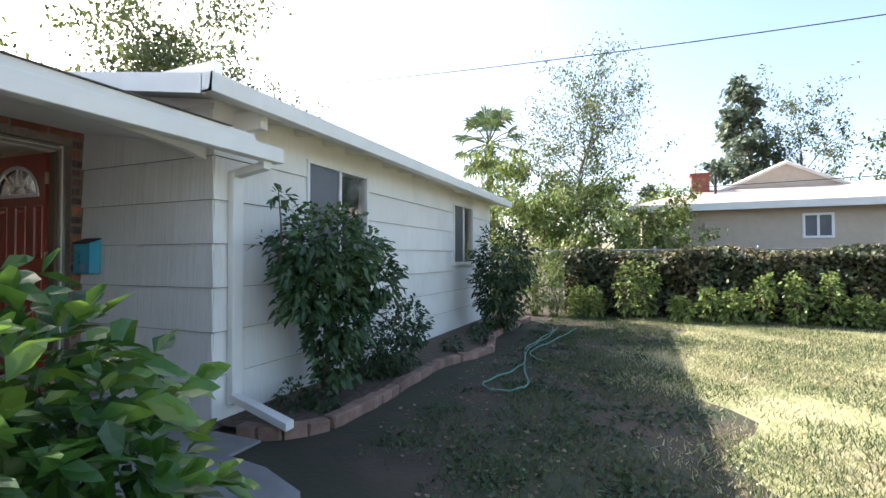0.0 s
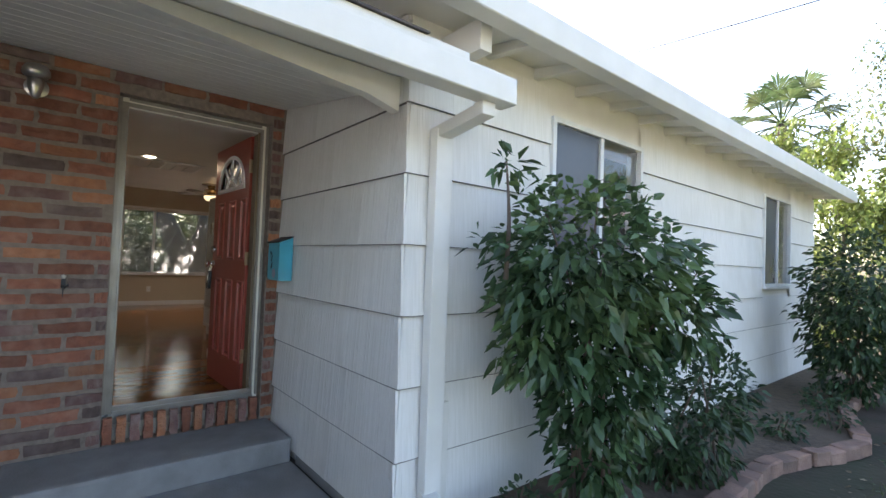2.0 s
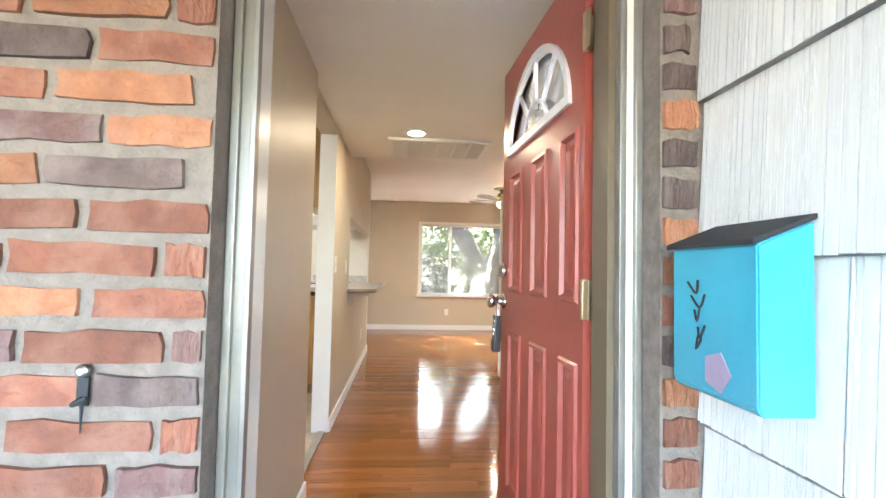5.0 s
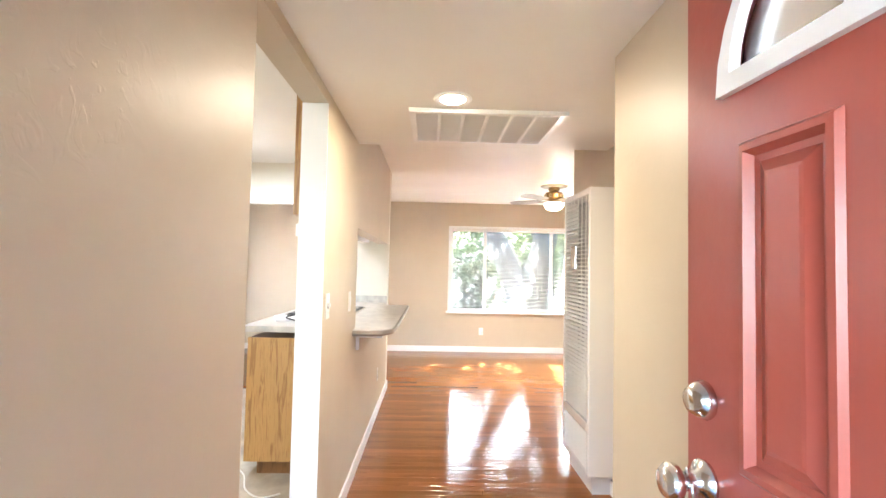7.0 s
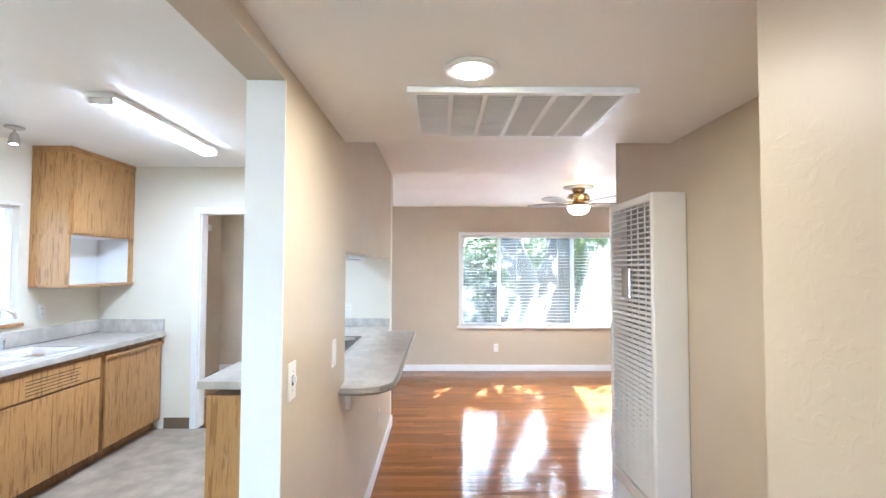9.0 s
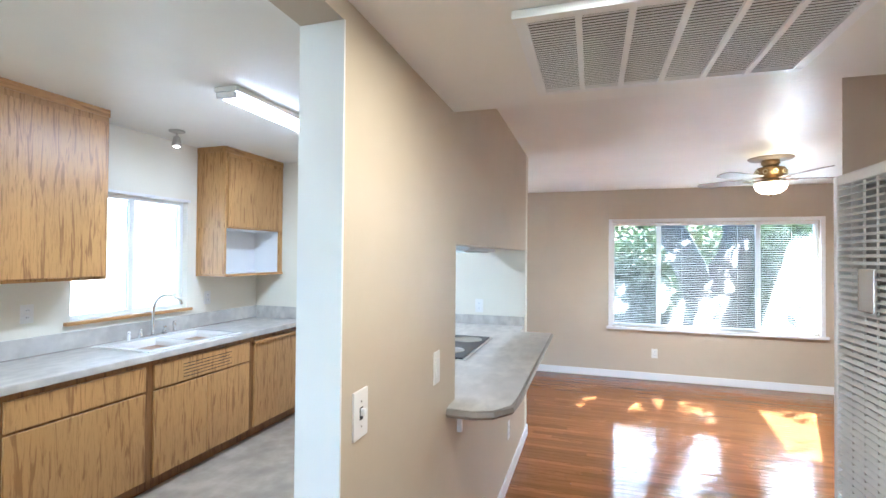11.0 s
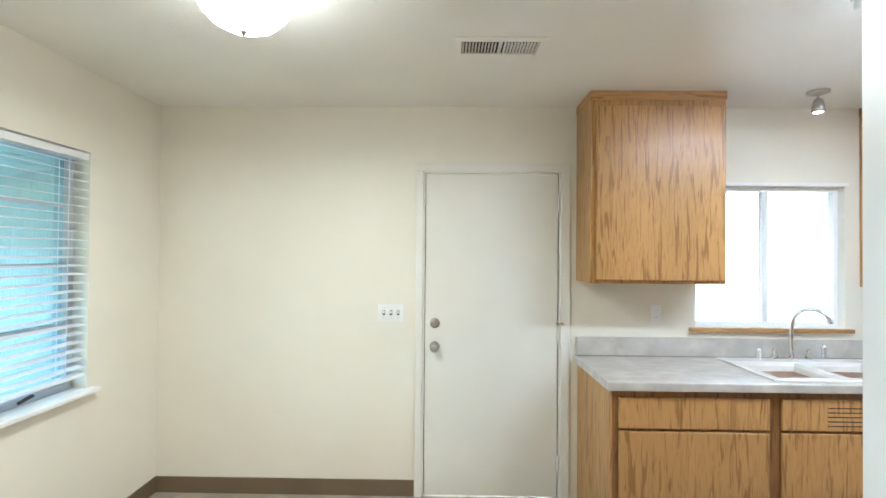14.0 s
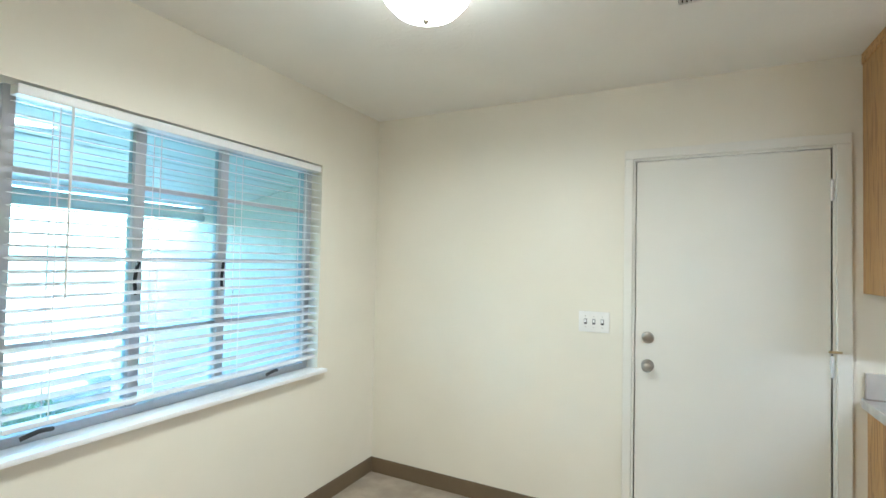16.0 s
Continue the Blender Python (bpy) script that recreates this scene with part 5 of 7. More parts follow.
palm("palm_tree", (-1.1, 16.0, GROUND), 6.1, "fan palm rising behind the wing's roof", 1)
tree("tree", (2.9, 12.2, GROUND), 7.2, 2.9, L_tree, 13000, 0.08, "thin-leaved tree with a pale branching crown", 41, r=0.10, fork=0.2, limbs=24)
tree("tree", (1.9, 11.0, GROUND), 3.4, 2.0, L_weed, 5200, 0.12, "bushy yellow-green tree behind the fence", 53, r=0.07, fork=0.1, limbs=12)
tree("tree", (5.3, 13.0, GROUND), 2.9, 1.8, L_weed, 3800, 0.13, "bushy yellow-green tree behind the fence", 54, r=0.07, fork=0.1, limbs=11)
tree("tree", (0.6, 13.5, GROUND), 5.0, 2.6, L_weed, 6500, 0.14, "yellow-green leafy tree behind the fence", 42, fork=0.12, limbs=13)
tree("tree", (3.6, 11.4, GROUND), 3.6, 2.1, L_weed, 5200, 0.12, "bushy yellow-green tree behind the fence", 43, r=0.07, fork=0.1, limbs=12)
tree("tree", (5.6, 24.0, GROUND), 4.6, 3.0, L_weed, 4500, 0.2, "yellow-green tree in the neighbouring garden", 44, fork=0.15, limbs=12)
conifer("conifer", (10.6, 31.0, GROUND), 12.4, 3.4, 6500, "tall dark grey-green conifer beyond the neighbouring house", 45)
conifer("conifer", (5.4, 36.0, GROUND), 6.9, 2.4, 2600, "distant conifer beyond the garden", 46)
tree("tree", (14.6, 31.0, GROUND), 11.5, 3.6, L_tree, 3600, 0.16, "sparse pale tall tree in the distance", 47, r=0.15, fork=0.35, limbs=13)
tree("tree", (19.6, 30.0, GROUND), 8.8, 4.6, L_tree, 7000, 0.22, "broad green tree in the distance", 48, r=0.2, fork=0.2, limbs=14)
tree("tree", (-12.6, 9.9, GROUND), 11.6, 6.6, L_tree, 12000, 0.21, "large leafy tree rising behind the house roof", 49, r=0.2, fork=0.3, limbs=18)
# garden seen through the living room window
old_tree = tree("tree", (-10.6, 1.52, GROUND), 6.6, 3.6, L_tree, 4200, 0.16, "old tree with a thick forked trunk outside the window", 50, r=0.38, fork=0.48, limbs=14)
part("limb", tube(smooth_line([(0.05, -0.12, 0.7), (0.1, -0.5, 1.7), (0.1, -0.95, 2.7), (0.0, -1.5, 4.2)], 5), 0.30, 12, taper=0.55), M_greybark, old_tree, "", True)
part("limb", tube(smooth_line([(0.05, 0.05, 0.7), (0.1, 0.22, 1.7), (0.05, 0.45, 2.9), (0.0, 0.9, 4.4)], 5), 0.32, 12, taper=0.6), M_greybark, old_tree, "", True)
for i, (x, y, h) in enumerate(((-12.4, -1.6, 2.4), (-12.8, 0.2, 2.1), (-12.2, 2.2, 2.8), (-13.5, 3.6, 3.2), (-13.4, -3.2, 2.8), (-15.5, 0.8, 3.6), (-15.8, -1.6, 3.9), (-15.6, 3.0, 4.0))):
    shrub("garden_bush", (x, y, GROUND), [(0, 0, h * 0.5, 0.95, 0.95, h * 0.5), (0.2, 0.3, h * 0.8, 0.6, 0.6, h * 0.3)], 2200, L_tree, 0.14, 0.35, "leafy green bush in the rear garden", 5, 300 + i, "bush")

rnd = random.Random(71)
for i in range(9):
    h = rnd.uniform(3.6, 4.8)
    shrub("garden_hedge", (-18.0 + rnd.uniform(-0.5, 0.5), -7.5 + i * 2.1, GROUND), [(0, 0, h * 0.45, 1.1, 1.35, h * 0.5), (0.2, 0.3, h * 0.75, 0.8, 1.0, h * 0.3)], 2600, L_tree, 0.17, 0.36, "tall leafy hedge bush closing the rear garden", 5, 400 + i, "bush")

# neighbouring house
nb = thing("house", pose(0, 14.5, GROUND), "beige stucco neighbouring house with a pale red roof", "house")
part("wall", boxes((4.75, 0, 0, 19, 7, 2.95)), M_stucco, nb)
part("eave_fascia", boxes((4.3, -0.5, 2.80, 19.3, -0.42, 3.02)), M_white_ext, nb, "white fascia")
bm = bmesh.new()
for q in (((4.3, -0.45, 3.02), (19.3, -0.45, 3.02), (19.3, 3.0, 3.92), (7.0, 3.0, 3.92)), ((4.3, -0.45, 3.02), (7.0, 3.0, 3.92), (4.3, 7.2, 3.02)), ((4.3, -0.45, 2.99), (19.3, -0.45, 2.99), (19.3, 0.0, 2.97), (4.3, 0.0, 2.97))):
    bm.faces.new([bm.verts.new(p) for p in q])
part("roof", bm, M_tileroof, nb, "pale red shingle roof")
gb = bmesh.new()
gb.faces.new([gb.verts.new(p) for p in ((7.55, 2.6, 3.78), (11.15, 2.6, 3.78), (9.45, 2.6, 4.62))])
g = part("gable", gb, M_stucco, nb)
part("barge_board", tube([(7.45, 2.55, 3.76), (9.45, 2.55, 4.67), (11.25, 2.55, 3.76)], 0.07, 4), M_white_ext, g)
gr = bmesh.new()
for q in (((7.4, 2.5, 3.78), (9.45, 2.5, 4.69), (9.45, 7, 4.69), (7.4, 7, 3.78)), ((9.45, 2.5, 4.69), (11.3, 2.5, 3.78), (11.3, 7, 3.78), (9.45, 7, 4.69))):
    gr.faces.new([gr.verts.new(p) for p in q])
part("gable_roof", gr, M_tileroof, nb)
ch = part("chimney", boxes((6.47, 2.2, 3.2, 7.05, 2.7, 4.34), (6.42, 2.15, 4.34, 7.10, 2.75, 4.41)), M_redbrick, nb, "red brick chimney")
part("vent_pipe", tube([(7.15, 1.6, 3.3), (7.15, 1.6, 4.25)], 0.05, 8), M_dark, nb)
w = part("window", boxes((9.2, -0.03, 1.90, 9.98, 0.02, 1.97), (9.2, -0.03, 2.58, 9.98, 0.02, 2.65), (9.2, -0.03, 1.97, 9.27, 0.02, 2.58), (9.91, -0.03, 1.97, 9.98, 0.02, 2.58), (9.56, -0.03, 1.97, 9.62, 0.02, 2.58)), M_white, nb)
for a, b in ((9.27, 9.56), (9.62, 9.91)):
    part("pane", boxes((a, -0.012, 1.97, b, -0.006, 2.58)), M_screen, w)
part("porch_post", boxes((5.75, -0.35, 0, 5.87, -0.23, 2.82)), M_white_ext, nb)
part("meter_box", boxes((6.6, -0.12, 2.2, 6.95, 0.0, 2.45), bevel=0.01), M_stucco, nb)
shed = thing("shed_roof", pose(0, 13.2, GROUND), "grey weathered shed roof beyond the fence", "shed")
part("roof", boxes((3.9, 0, 1.75, 4.6, 1.0, 1.85), bevel=0.01), M_fence, shed)
part("wall", boxes((3.95, 0.05, 0, 4.55, 0.95, 1.75)), M_stucco, shed)

# overhead wires
for nm, a, b, sag in (("overhead_wire", (-9.0, 9.0, 6.75), (12.5, 9.0, 5.75), 0.25), ("overhead_wire", (-6.0, 15.0, 3.55), (25.0, 13.0, 3.75), 0.35)):
    A, B = Vector(a), Vector(b)
    ob = link(nm, tube([A.lerp(B, i / 16) - Vector((0, 0, sag * (1 - (i / 8 - 1) ** 2))) for i in range(17)], 0.012, 5), M_dark)
    tagged(ob, "thin dark overhead utility wire", "wire", group="overhead wires")

# ---- interior ----
def outlet(name, m, label, kind="outlet", w=0.07, h=0.115):
    """A wall plate in the local x-z plane, face towards -y, with sockets, a toggle or rocker paddles."""
    ob = thing(name, m, label, "switch" if kind != "outlet" else "outlet")
    part("plate", boxes((-w / 2, -0.006, -h / 2, w / 2, 0, h / 2), bevel=0.002), M_plate, ob)
    if kind == "outlet":
        for z in (-0.022, 0.022):
            s = part("socket", lathe([(0.016, -0.006), (0.016, -0.009)], 14, at=(0, 0, z), axis="y"), M_white, ob)
            for x in (-0.006, 0.006):
                part("slot", boxes((x - 0.0012, -0.0098, z - 0.004, x + 0.0012, -0.0088, z + 0.005)), M_dark, s)
    elif kind == "toggle":
        for x in ([0.0] if w < 0.1 else [-0.045, 0.0, 0.045]):
            part("toggle_slot", boxes((x - 0.008, -0.0068, -0.014, x + 0.008, -0.0055, 0.016)), M_dark, ob)
            t = part("toggle", boxes((x - 0.005, -0.018, -0.004, x + 0.005, -0.005, 0.014), bevel=0.002), M_white, ob)
            for z in (-0.03, 0.03):
                part("screw", lathe([(0.003, -0.006), (0.0025, -0.0075)], 8, at=(x, 0, z), axis="y"), M_nickel, t)
    else:
        part("paddle", boxes((-0.016, -0.010, -0.033, 0.016, -0.005, 0.033), bevel=0.002), M_white, ob)
    return ob


outlet("light_switch", pose(-2.42, HALL_Y, 1.15, 0, 0, 180), "ivory toggle light switch on the tan wall", "toggle")
outlet("light_switch", pose(-3.0, HALL_Y, 1.13, 0, 0, 180), "white rocker light switch on the tan wall", "rocker", 0.06)
outlet("outlet", pose(-4.55, HALL_Y, 0.36, 0, 0, 180), "white outlet low on the partition")
outlet("outlet", pose(LRX, 0.16, 0.33, 0, 0, 90), "white outlet below the living room window")
outlet("light_switch", pose(-1.68, SINK_Y, 1.145, 0, 0, 180), "white triple toggle switch plate beside the back door", "toggle", 0.165)
outlet("outlet", pose(-3.333, SINK_Y, 1.155, 0, 0, 180), "white outlet over the kitchen counter")
outlet("outlet", pose(-4.72, SINK_Y, 1.14, 0, 0, 180), "white outlet beside the sink window")
outlet("outlet", pose(KEND, -1.52, 1.10, 0, 0, 90), "white outlet on the kitchen end wall")

# baseboards
BB = 0.088
slab("baseboard_hall", [(KEND - 0.116, HALL_Y, 0.0, -2.333, HALL_Y + 0.013, BB), (-1.40, HALL_Y + 0.035, 0.0, INNER, HALL_Y + 0.048, BB), (-1.914, -0.013, 0.0, INNER, 0.0, BB), (-1.927, -0.013, 0.0, -1.914, 0.46, BB), (-3.9, 0.447, 0.0, -1.927, 0.46, BB), (LRX, -3.84, 0.0, LRX + 0.013, 3.6, BB)], M_white, "white painted baseboard", "baseboard", 0.003)
slab("baseboard_kitchen", [(-1.84, SINK_Y, 0.0, INNER, SINK_Y + 0.008, 0.10), (INNER - 0.008, SINK_Y + 0.008, 0.0, INNER, KIT_Y, 0.10), (KEND, -3.22, 0.0, KEND + 0.008, -2.985, 0.10), (-1.40, KIT_Y - 0.008, 0.0, INNER - 0.01, KIT_Y, 0.10)], M_brownbase, "brown vinyl cove base", "baseboard", 0.002)
slab("trim_threshold", [(-2.33, HALL_Y - 0.07, 0.0, -1.40, HALL_Y - 0.02, 0.008)], M_alu, "metal threshold strip between oak and vinyl", "trim", 0.002)


# cabinets
def base_unit(x0, x1, label, drawer=True, doors=1, grille=False, lip=False):
    """A base cabinet with its face towards +y; x0 is its right end seen from the room."""
    ob = thing("base_cabinet", pose(0, SINK_Y, 0), label, "cabinet", group="kitchen base cabinets")
    F = 0.59
    part("body", boxes((x0, 0.002, 0.09, x1, F, 0.853)), M_oakdark, ob)
    part("toe_kick", boxes((x0, 0.002, 0.0, x1, F - 0.06, 0.089)), M_oakdark, ob, "dark recessed toe kick")
    a, b = x0 + 0.03, x1 - 0.03
    top = 0.81
    if drawer:
        d = part("drawer_front", boxes((a, F, 0.662, b, F + 0.018, 0.815), bevel=0.006), M_oak, ob)
        top = 0.648
        if grille:
            for i in range(5):
                part("vent_slot", boxes((a + 0.2 + 0.02 * (i % 2), F + 0.0175, 0.685 + i * 0.022, b - 0.22, F + 0.019, 0.690 + i * 0.022)), M_dark, d)
    w = (b - a) / doors
    for i in range(doors):
        dr = part("cabinet_door", boxes((a + i * w + (0.002 if i else 0), F, 0.10, a + (i + 1) * w, F + 0.018, top), bevel=0.006), M_oak, ob)
    if lip:
        part("finger_pull", boxes((a - 0.01, F + 0.018, 0.785, b + 0.01, F + 0.035, 0.81), bevel=0.006), M_oakx, ob)
    return ob


base_unit(-3.66, -2.862, "honey oak base cabinet with a drawer and slab door")
base_unit(-4.585, -3.66, "honey oak sink cabinet with a slotted false drawer", True, 2, True)
base_unit(KEND + 0.005, -4.585, "honey oak panel unit with a wooden finger pull", False, 1, False, True)
slab_end = part("end_panel", boxes((-2.862, 0.002, 0.0, -2.85, 0.59, 0.853), bevel=0.002), M_oak, bpy.data.objects["base_cabinet"])

# worktop with a cut-out for the sink
SX0, SX1, SY0, SY1 = -4.47, -3.69, -3.76, -3.29
top_ob = thing("worktop", pose(0, 0, 0), "grey marbled laminate worktop with a backsplash", "worktop")
bm = bmesh.new()
rings = [[[bm.verts.new((x, y, z)) for x, y in ((a, c), (d, c), (d, e), (a, e))] for z in (0.855, 0.893)] for a, c, d, e in ((KEND + 0.003, SINK_Y + 0.002, -2.841, -3.23), (SX0, SY0, SX1, SY1))]
for i in range(4):
    j = (i + 1) % 4
    for z in (0, 1):
        bm.faces.new((rings[0][z][i], rings[0][z][j], rings[1][z][j], rings[1][z][i]))
    for q in (0, 1):
        bm.faces.new((rings[q][0][i], rings[q][0][j], rings[q][1][j], rings[q][1][i]))
bmesh.ops.recalc_face_normals(bm, faces=bm.faces)
part("top", bm, M_laminate, top_ob)
part("front_edge", boxes((KEND + 0.003, -3.23, 0.853, -2.841, -3.215, 0.895), bevel=0.006), M_laminate, top_ob)
part("end_edge", boxes((-2.841, SINK_Y + 0.002, 0.853, -2.828, -3.216, 0.895), bevel=0.005), M_laminate, top_ob)
part("backsplash", boxes((KEND + 0.02, SINK_Y + 0.002, 0.893, -2.841, SINK_Y + 0.02, 1.01), (KEND + 0.002, SINK_Y + 0.002, 0.893, KEND + 0.02, -3.235, 1.01), bevel=0.003), M_laminate, top_ob)
part("metal_strip", boxes((KEND + 0.02, SINK_Y + 0.019, 0.893, -2.841, SINK_Y + 0.026, 0.899)), M_alu, top_ob)

sink = thing("sink", pose(0, 0, 0.893), "white enamelled double-bowl sink set in the worktop", "sink")
bm = bmesh.new()
mid = (SX0 + SX1) / 2
box(bm, SX0 - 0.02, SY0 - 0.02, 0.0, SX1 + 0.02, SY0 + 0.09, 0.012, 0.005)
box(bm, SX0 - 0.02, SY1 - 0.03, 0.0, SX1 + 0.02, SY1 + 0.02, 0.012, 0.005)
box(bm, SX0 - 0.02, SY0 + 0.09, 0.0, SX0 + 0.03, SY1 - 0.03, 0.012, 0.005)
box(bm, SX1 - 0.03, SY0 + 0.09, 0.0, SX1 + 0.02, SY1 - 0.03, 0.012, 0.005)
box(bm, mid - 0.02, SY0 + 0.09, -0.01, mid + 0.02, SY1 - 0.03, 0.008, 0.005)
part("rim", bm, M_sink, sink)
for a, b in ((SX0 + 0.03, mid - 0.02), (mid + 0.02, SX1 - 0.03)):
    bm = bmesh.new()
    loops = []
    for ins, z in ((0.0, 0.006), (0.008, -0.01), (0.02, -0.15), (0.05, -0.17)):
        loops.append([bm.verts.new(p) for p in ((a + ins, SY0 + 0.09 + ins, z), (b - ins, SY0 + 0.09 + ins, z), (b - ins, SY1 - 0.03 - ins, z), (a + ins, SY1 - 0.03 - ins, z))])
    for p, q in zip(loops, loops[1:]):
        for i in range(4):
            bm.faces.new((p[i], p[(i + 1) % 4], q[(i + 1) % 4], q[i]))
    bm.faces.new(loops[-1])
    bowl = part("bowl", bm, M_sink, sink)
    part("drain", lathe([(0.03, -0.169), (0.02, -0.167)], 14, at=((a + b) / 2, (SY0 + SY1) / 2, 0)), M_chrome, bowl)
fau = thing("faucet", pose(-4.09, -3.735, 0.905), "chrome gooseneck kitchen faucet with two handles and sprayer", "faucet")
part("deck_plate", boxes((-0.11, -0.025, 0, 0.11, 0.025, 0.012), bevel=0.006), M_chrome, fau)
part("spout", tube(smooth_line([(0, 0, 0.01), (0, 0, 0.20), (-0.02, 0.03, 0.285), (-0.06, 0.09, 0.31), (-0.10, 0.14, 0.28), (-0.11, 0.155, 0.235)], 6), 0.0125, 10), M_chrome, fau, "", True)
for x in (-0.10, 0.10):
    h = part("handle", lathe([(0.018, 0.01), (0.016, 0.03), (0.009, 0.04), (0.012, 0.055), (0.008, 0.065)], 14, at=(x, 0, 0)), M_chrome, fau, "", True)
    part("lever", tube([(x, 0, 0.055), (x + 0.02, 0.035, 0.065)], 0.006, 8), M_chrome, h)
part("sprayer", lathe([(0.016, 0.0), (0.013, 0.02), (0.011, 0.06), (0.016, 0.085), (0.010, 0.10)], 14, at=(-0.19, 0, -0.01)), M_chrome, fau, "", True)
part("soap_pump", tube(smooth_line([(0.19, 0, -0.01), (0.19, 0, 0.05), (0.21, 0.03, 0.06)], 4), 0.010, 8), M_white, fau, "", True)


def wall_cabinet(x0, x1, z0, z1, label, niche=0.0):
    ob = thing("wall_cabinet", pose(0, SINK_Y, 0), label, "cabinet", group="kitchen wall cabinets")
    F = 0.305
    if not niche:
        part("body", boxes((x0, 0.002, z0, x1, F, z1), bevel=0.002), M_oak, ob)
        part("cabinet_door", boxes((x0 + 0.012, F, z0 + 0.02, x1 - 0.025, F + 0.02, z1 - 0.04), bevel=0.006), M_oak, ob)
    else:
        part("body", boxes((x0, 0.002, z0 + niche, x1, F, z1)), M_oak, ob)
        part("side_panel", boxes((x1 - 0.02, 0.002, z0 + 0.02, x1, F, z0 + niche)), M_oak, ob)
        part("side_panel", boxes((x0, 0.002, z0 + 0.02, x0 + 0.045, F, z0 + niche)), M_oak, ob)
        part("shelf", boxes((x0, 0.002, z0, x1, F + 0.012, z0 + 0.02), bevel=0.003), M_oakx, ob)
        part("niche_lining", boxes((x0 + 0.045, 0.01, z0 + 0.02, x0 + 0.048, F - 0.02, z0 + niche), (x1 - 0.023, 0.01, z0 + 0.02, x1 - 0.02, F - 0.02, z0 + niche), (x0 + 0.048, 0.01, z0 + niche - 0.004, x1 - 0.023, F - 0.02, z0 + niche - 0.001), (x0 + 0.048, 0.01, z0 + 0.021, x1 - 0.023, F - 0.02, z0 + 0.024)), M_white, ob, "white painted niche lining")
        part("niche_back", boxes((x0 + 0.02, 0.004, z0 + 0.02, x1 - 0.02, 0.01, z0 + niche)), M_white, ob, "white painted niche back")
        part("cabinet_door", boxes((x0 + 0.04, F, z0 + niche + 0.012, x1 - 0.02, F + 0.02, z1 - 0.035), bevel=0.006), M_oak, ob)
    part("top_rail", boxes((x0 - 0.004 if niche == 0 else x0, 0.002, z1, x1 + 0.004, F + 0.006, KCEIL - 0.001), bevel=0.002), M_oakx, ob)
    return ob


wall_cabinet(-3.59, -2.837, 1.36, 2.395, "honey oak wall cabinet with one slab door")
wall_cabinet(KEND + 0.004, -4.59, 1.335, 2.395, "honey oak wall cabinet with an open white niche", 0.415)

# peninsula with the bar, cooktop and hood
pen = thing("peninsula_cabinet", pose(0, 0, 0), "oak-veneered peninsula base cabinet", "cabinet")
part("body", boxes((KEND + 0.005, -1.80, 0.09, -3.30, KIT_Y - 0.003, 0.868)), M_oakdark, pen)
part("end_panel", boxes((-3.30, -1.81, 0.09, -3.285, KIT_Y - 0.003, 0.868), bevel=0.002), M_oak, pen)
part("toe_kick", boxes((KEND + 0.005, -1.74, 0.0, -3.33, KIT_Y - 0.003, 0.089)), M_oakdark, pen)
for i in range(3):
    part("cabinet_door", boxes((-5.15 + i * 0.62, -1.818, 0.11, -4.56 + i * 0.62, -1.80, 0.84), bevel=0.005), M_oak, pen)
bar = thing("bar_counter", pose(0, 0, 0), "grey laminate bar counter with a metal edge band", "worktop")
bm = bmesh.new()
out = [(KEND + 0.004, -1.84), (-3.25, -1.84), (-3.25, HALL_Y - 0.01), (-3.13, HALL_Y + 0.004), (-3.13, -1.02), (-3.16, -0.95), (-3.24, -0.895), (-3.36, -0.886), (-5.06, -0.886), (-5.06, HALL_Y + 0.004), (KEND + 0.004, HALL_Y - 0.004)]
lo = [bm.verts.new((x, y, 0.908)) for x, y in out]
hi = [bm.verts.new((x, y, 0.945)) for x, y in out]
bm.faces.new(hi)
bm.faces.new(lo[::-1])
for i in range(len(out)):
    j = (i + 1) % len(out)
    bm.faces.new((lo[i], lo[j], hi[j], hi[i]))
bmesh.ops.recalc_face_normals(bm, faces=bm.faces)
part("top", bm, M_laminate, bar)
part("edge_band", tube([(x, y, 0.927) for x, y in out[3:10]], 0.0175, 6), M_alu, bar, "ribbed aluminium edge band")
part("backsplash", boxes((KEND + 0.002, -1.84, 0.945, KEND + 0.018, HALL_Y - 0.006, 1.02), bevel=0.002), M_laminate, bar)
for x in (-3.30, -4.9):
    bm = boxes((x, HALL_Y, 0.80, x + 0.02, HALL_Y + 0.02, 0.905), (x, HALL_Y + 0.02, 0.88, x + 0.02, HALL_Y + 0.17, 0.905))
    part("bracket", bm, M_white, bar)
ck = thing("cooktop", pose(-4.30, -1.52, 0.945), "black glass cooktop with a steel rim", "cooktop")
part("rim", boxes((-0.38, -0.26, 0.001, 0.38, 0.26, 0.008), bevel=0.003), M_chrome, ck)
part("glass_top", boxes((-0.36, -0.24, 0.008, 0.36, 0.24, 0.013), bevel=0.002), M_black, ck)
for x, y, r in ((-0.2, -0.1, 0.08), (0.18, -0.1, 0.1), (-0.2, 0.12, 0.1), (0.18, 0.12, 0.08)):
    part("burner", lathe([(r, 0.013), (r, 0.017), (r * 0.9, 0.018), (r * 0.85, 0.014)], 22, at=(x, y, 0)), M_nickel, ck)
hood = thing("range_hood", pose(0, 0, 0), "white range hood under the cabinet", "range hood")
part("shell", boxes((-4.66, -1.72, 1.56, -3.92, KIT_Y - 0.003, 1.66), bevel=0.01), M_white, hood)
part("filter", boxes((-4.6, -1.68, 1.552, -3.98, -1.28, 1.56)), M_nickel, hood)
hc = thing("hood_cabinet", pose(0, 0, 0), "oak wall cabinet over the range", "cabinet")
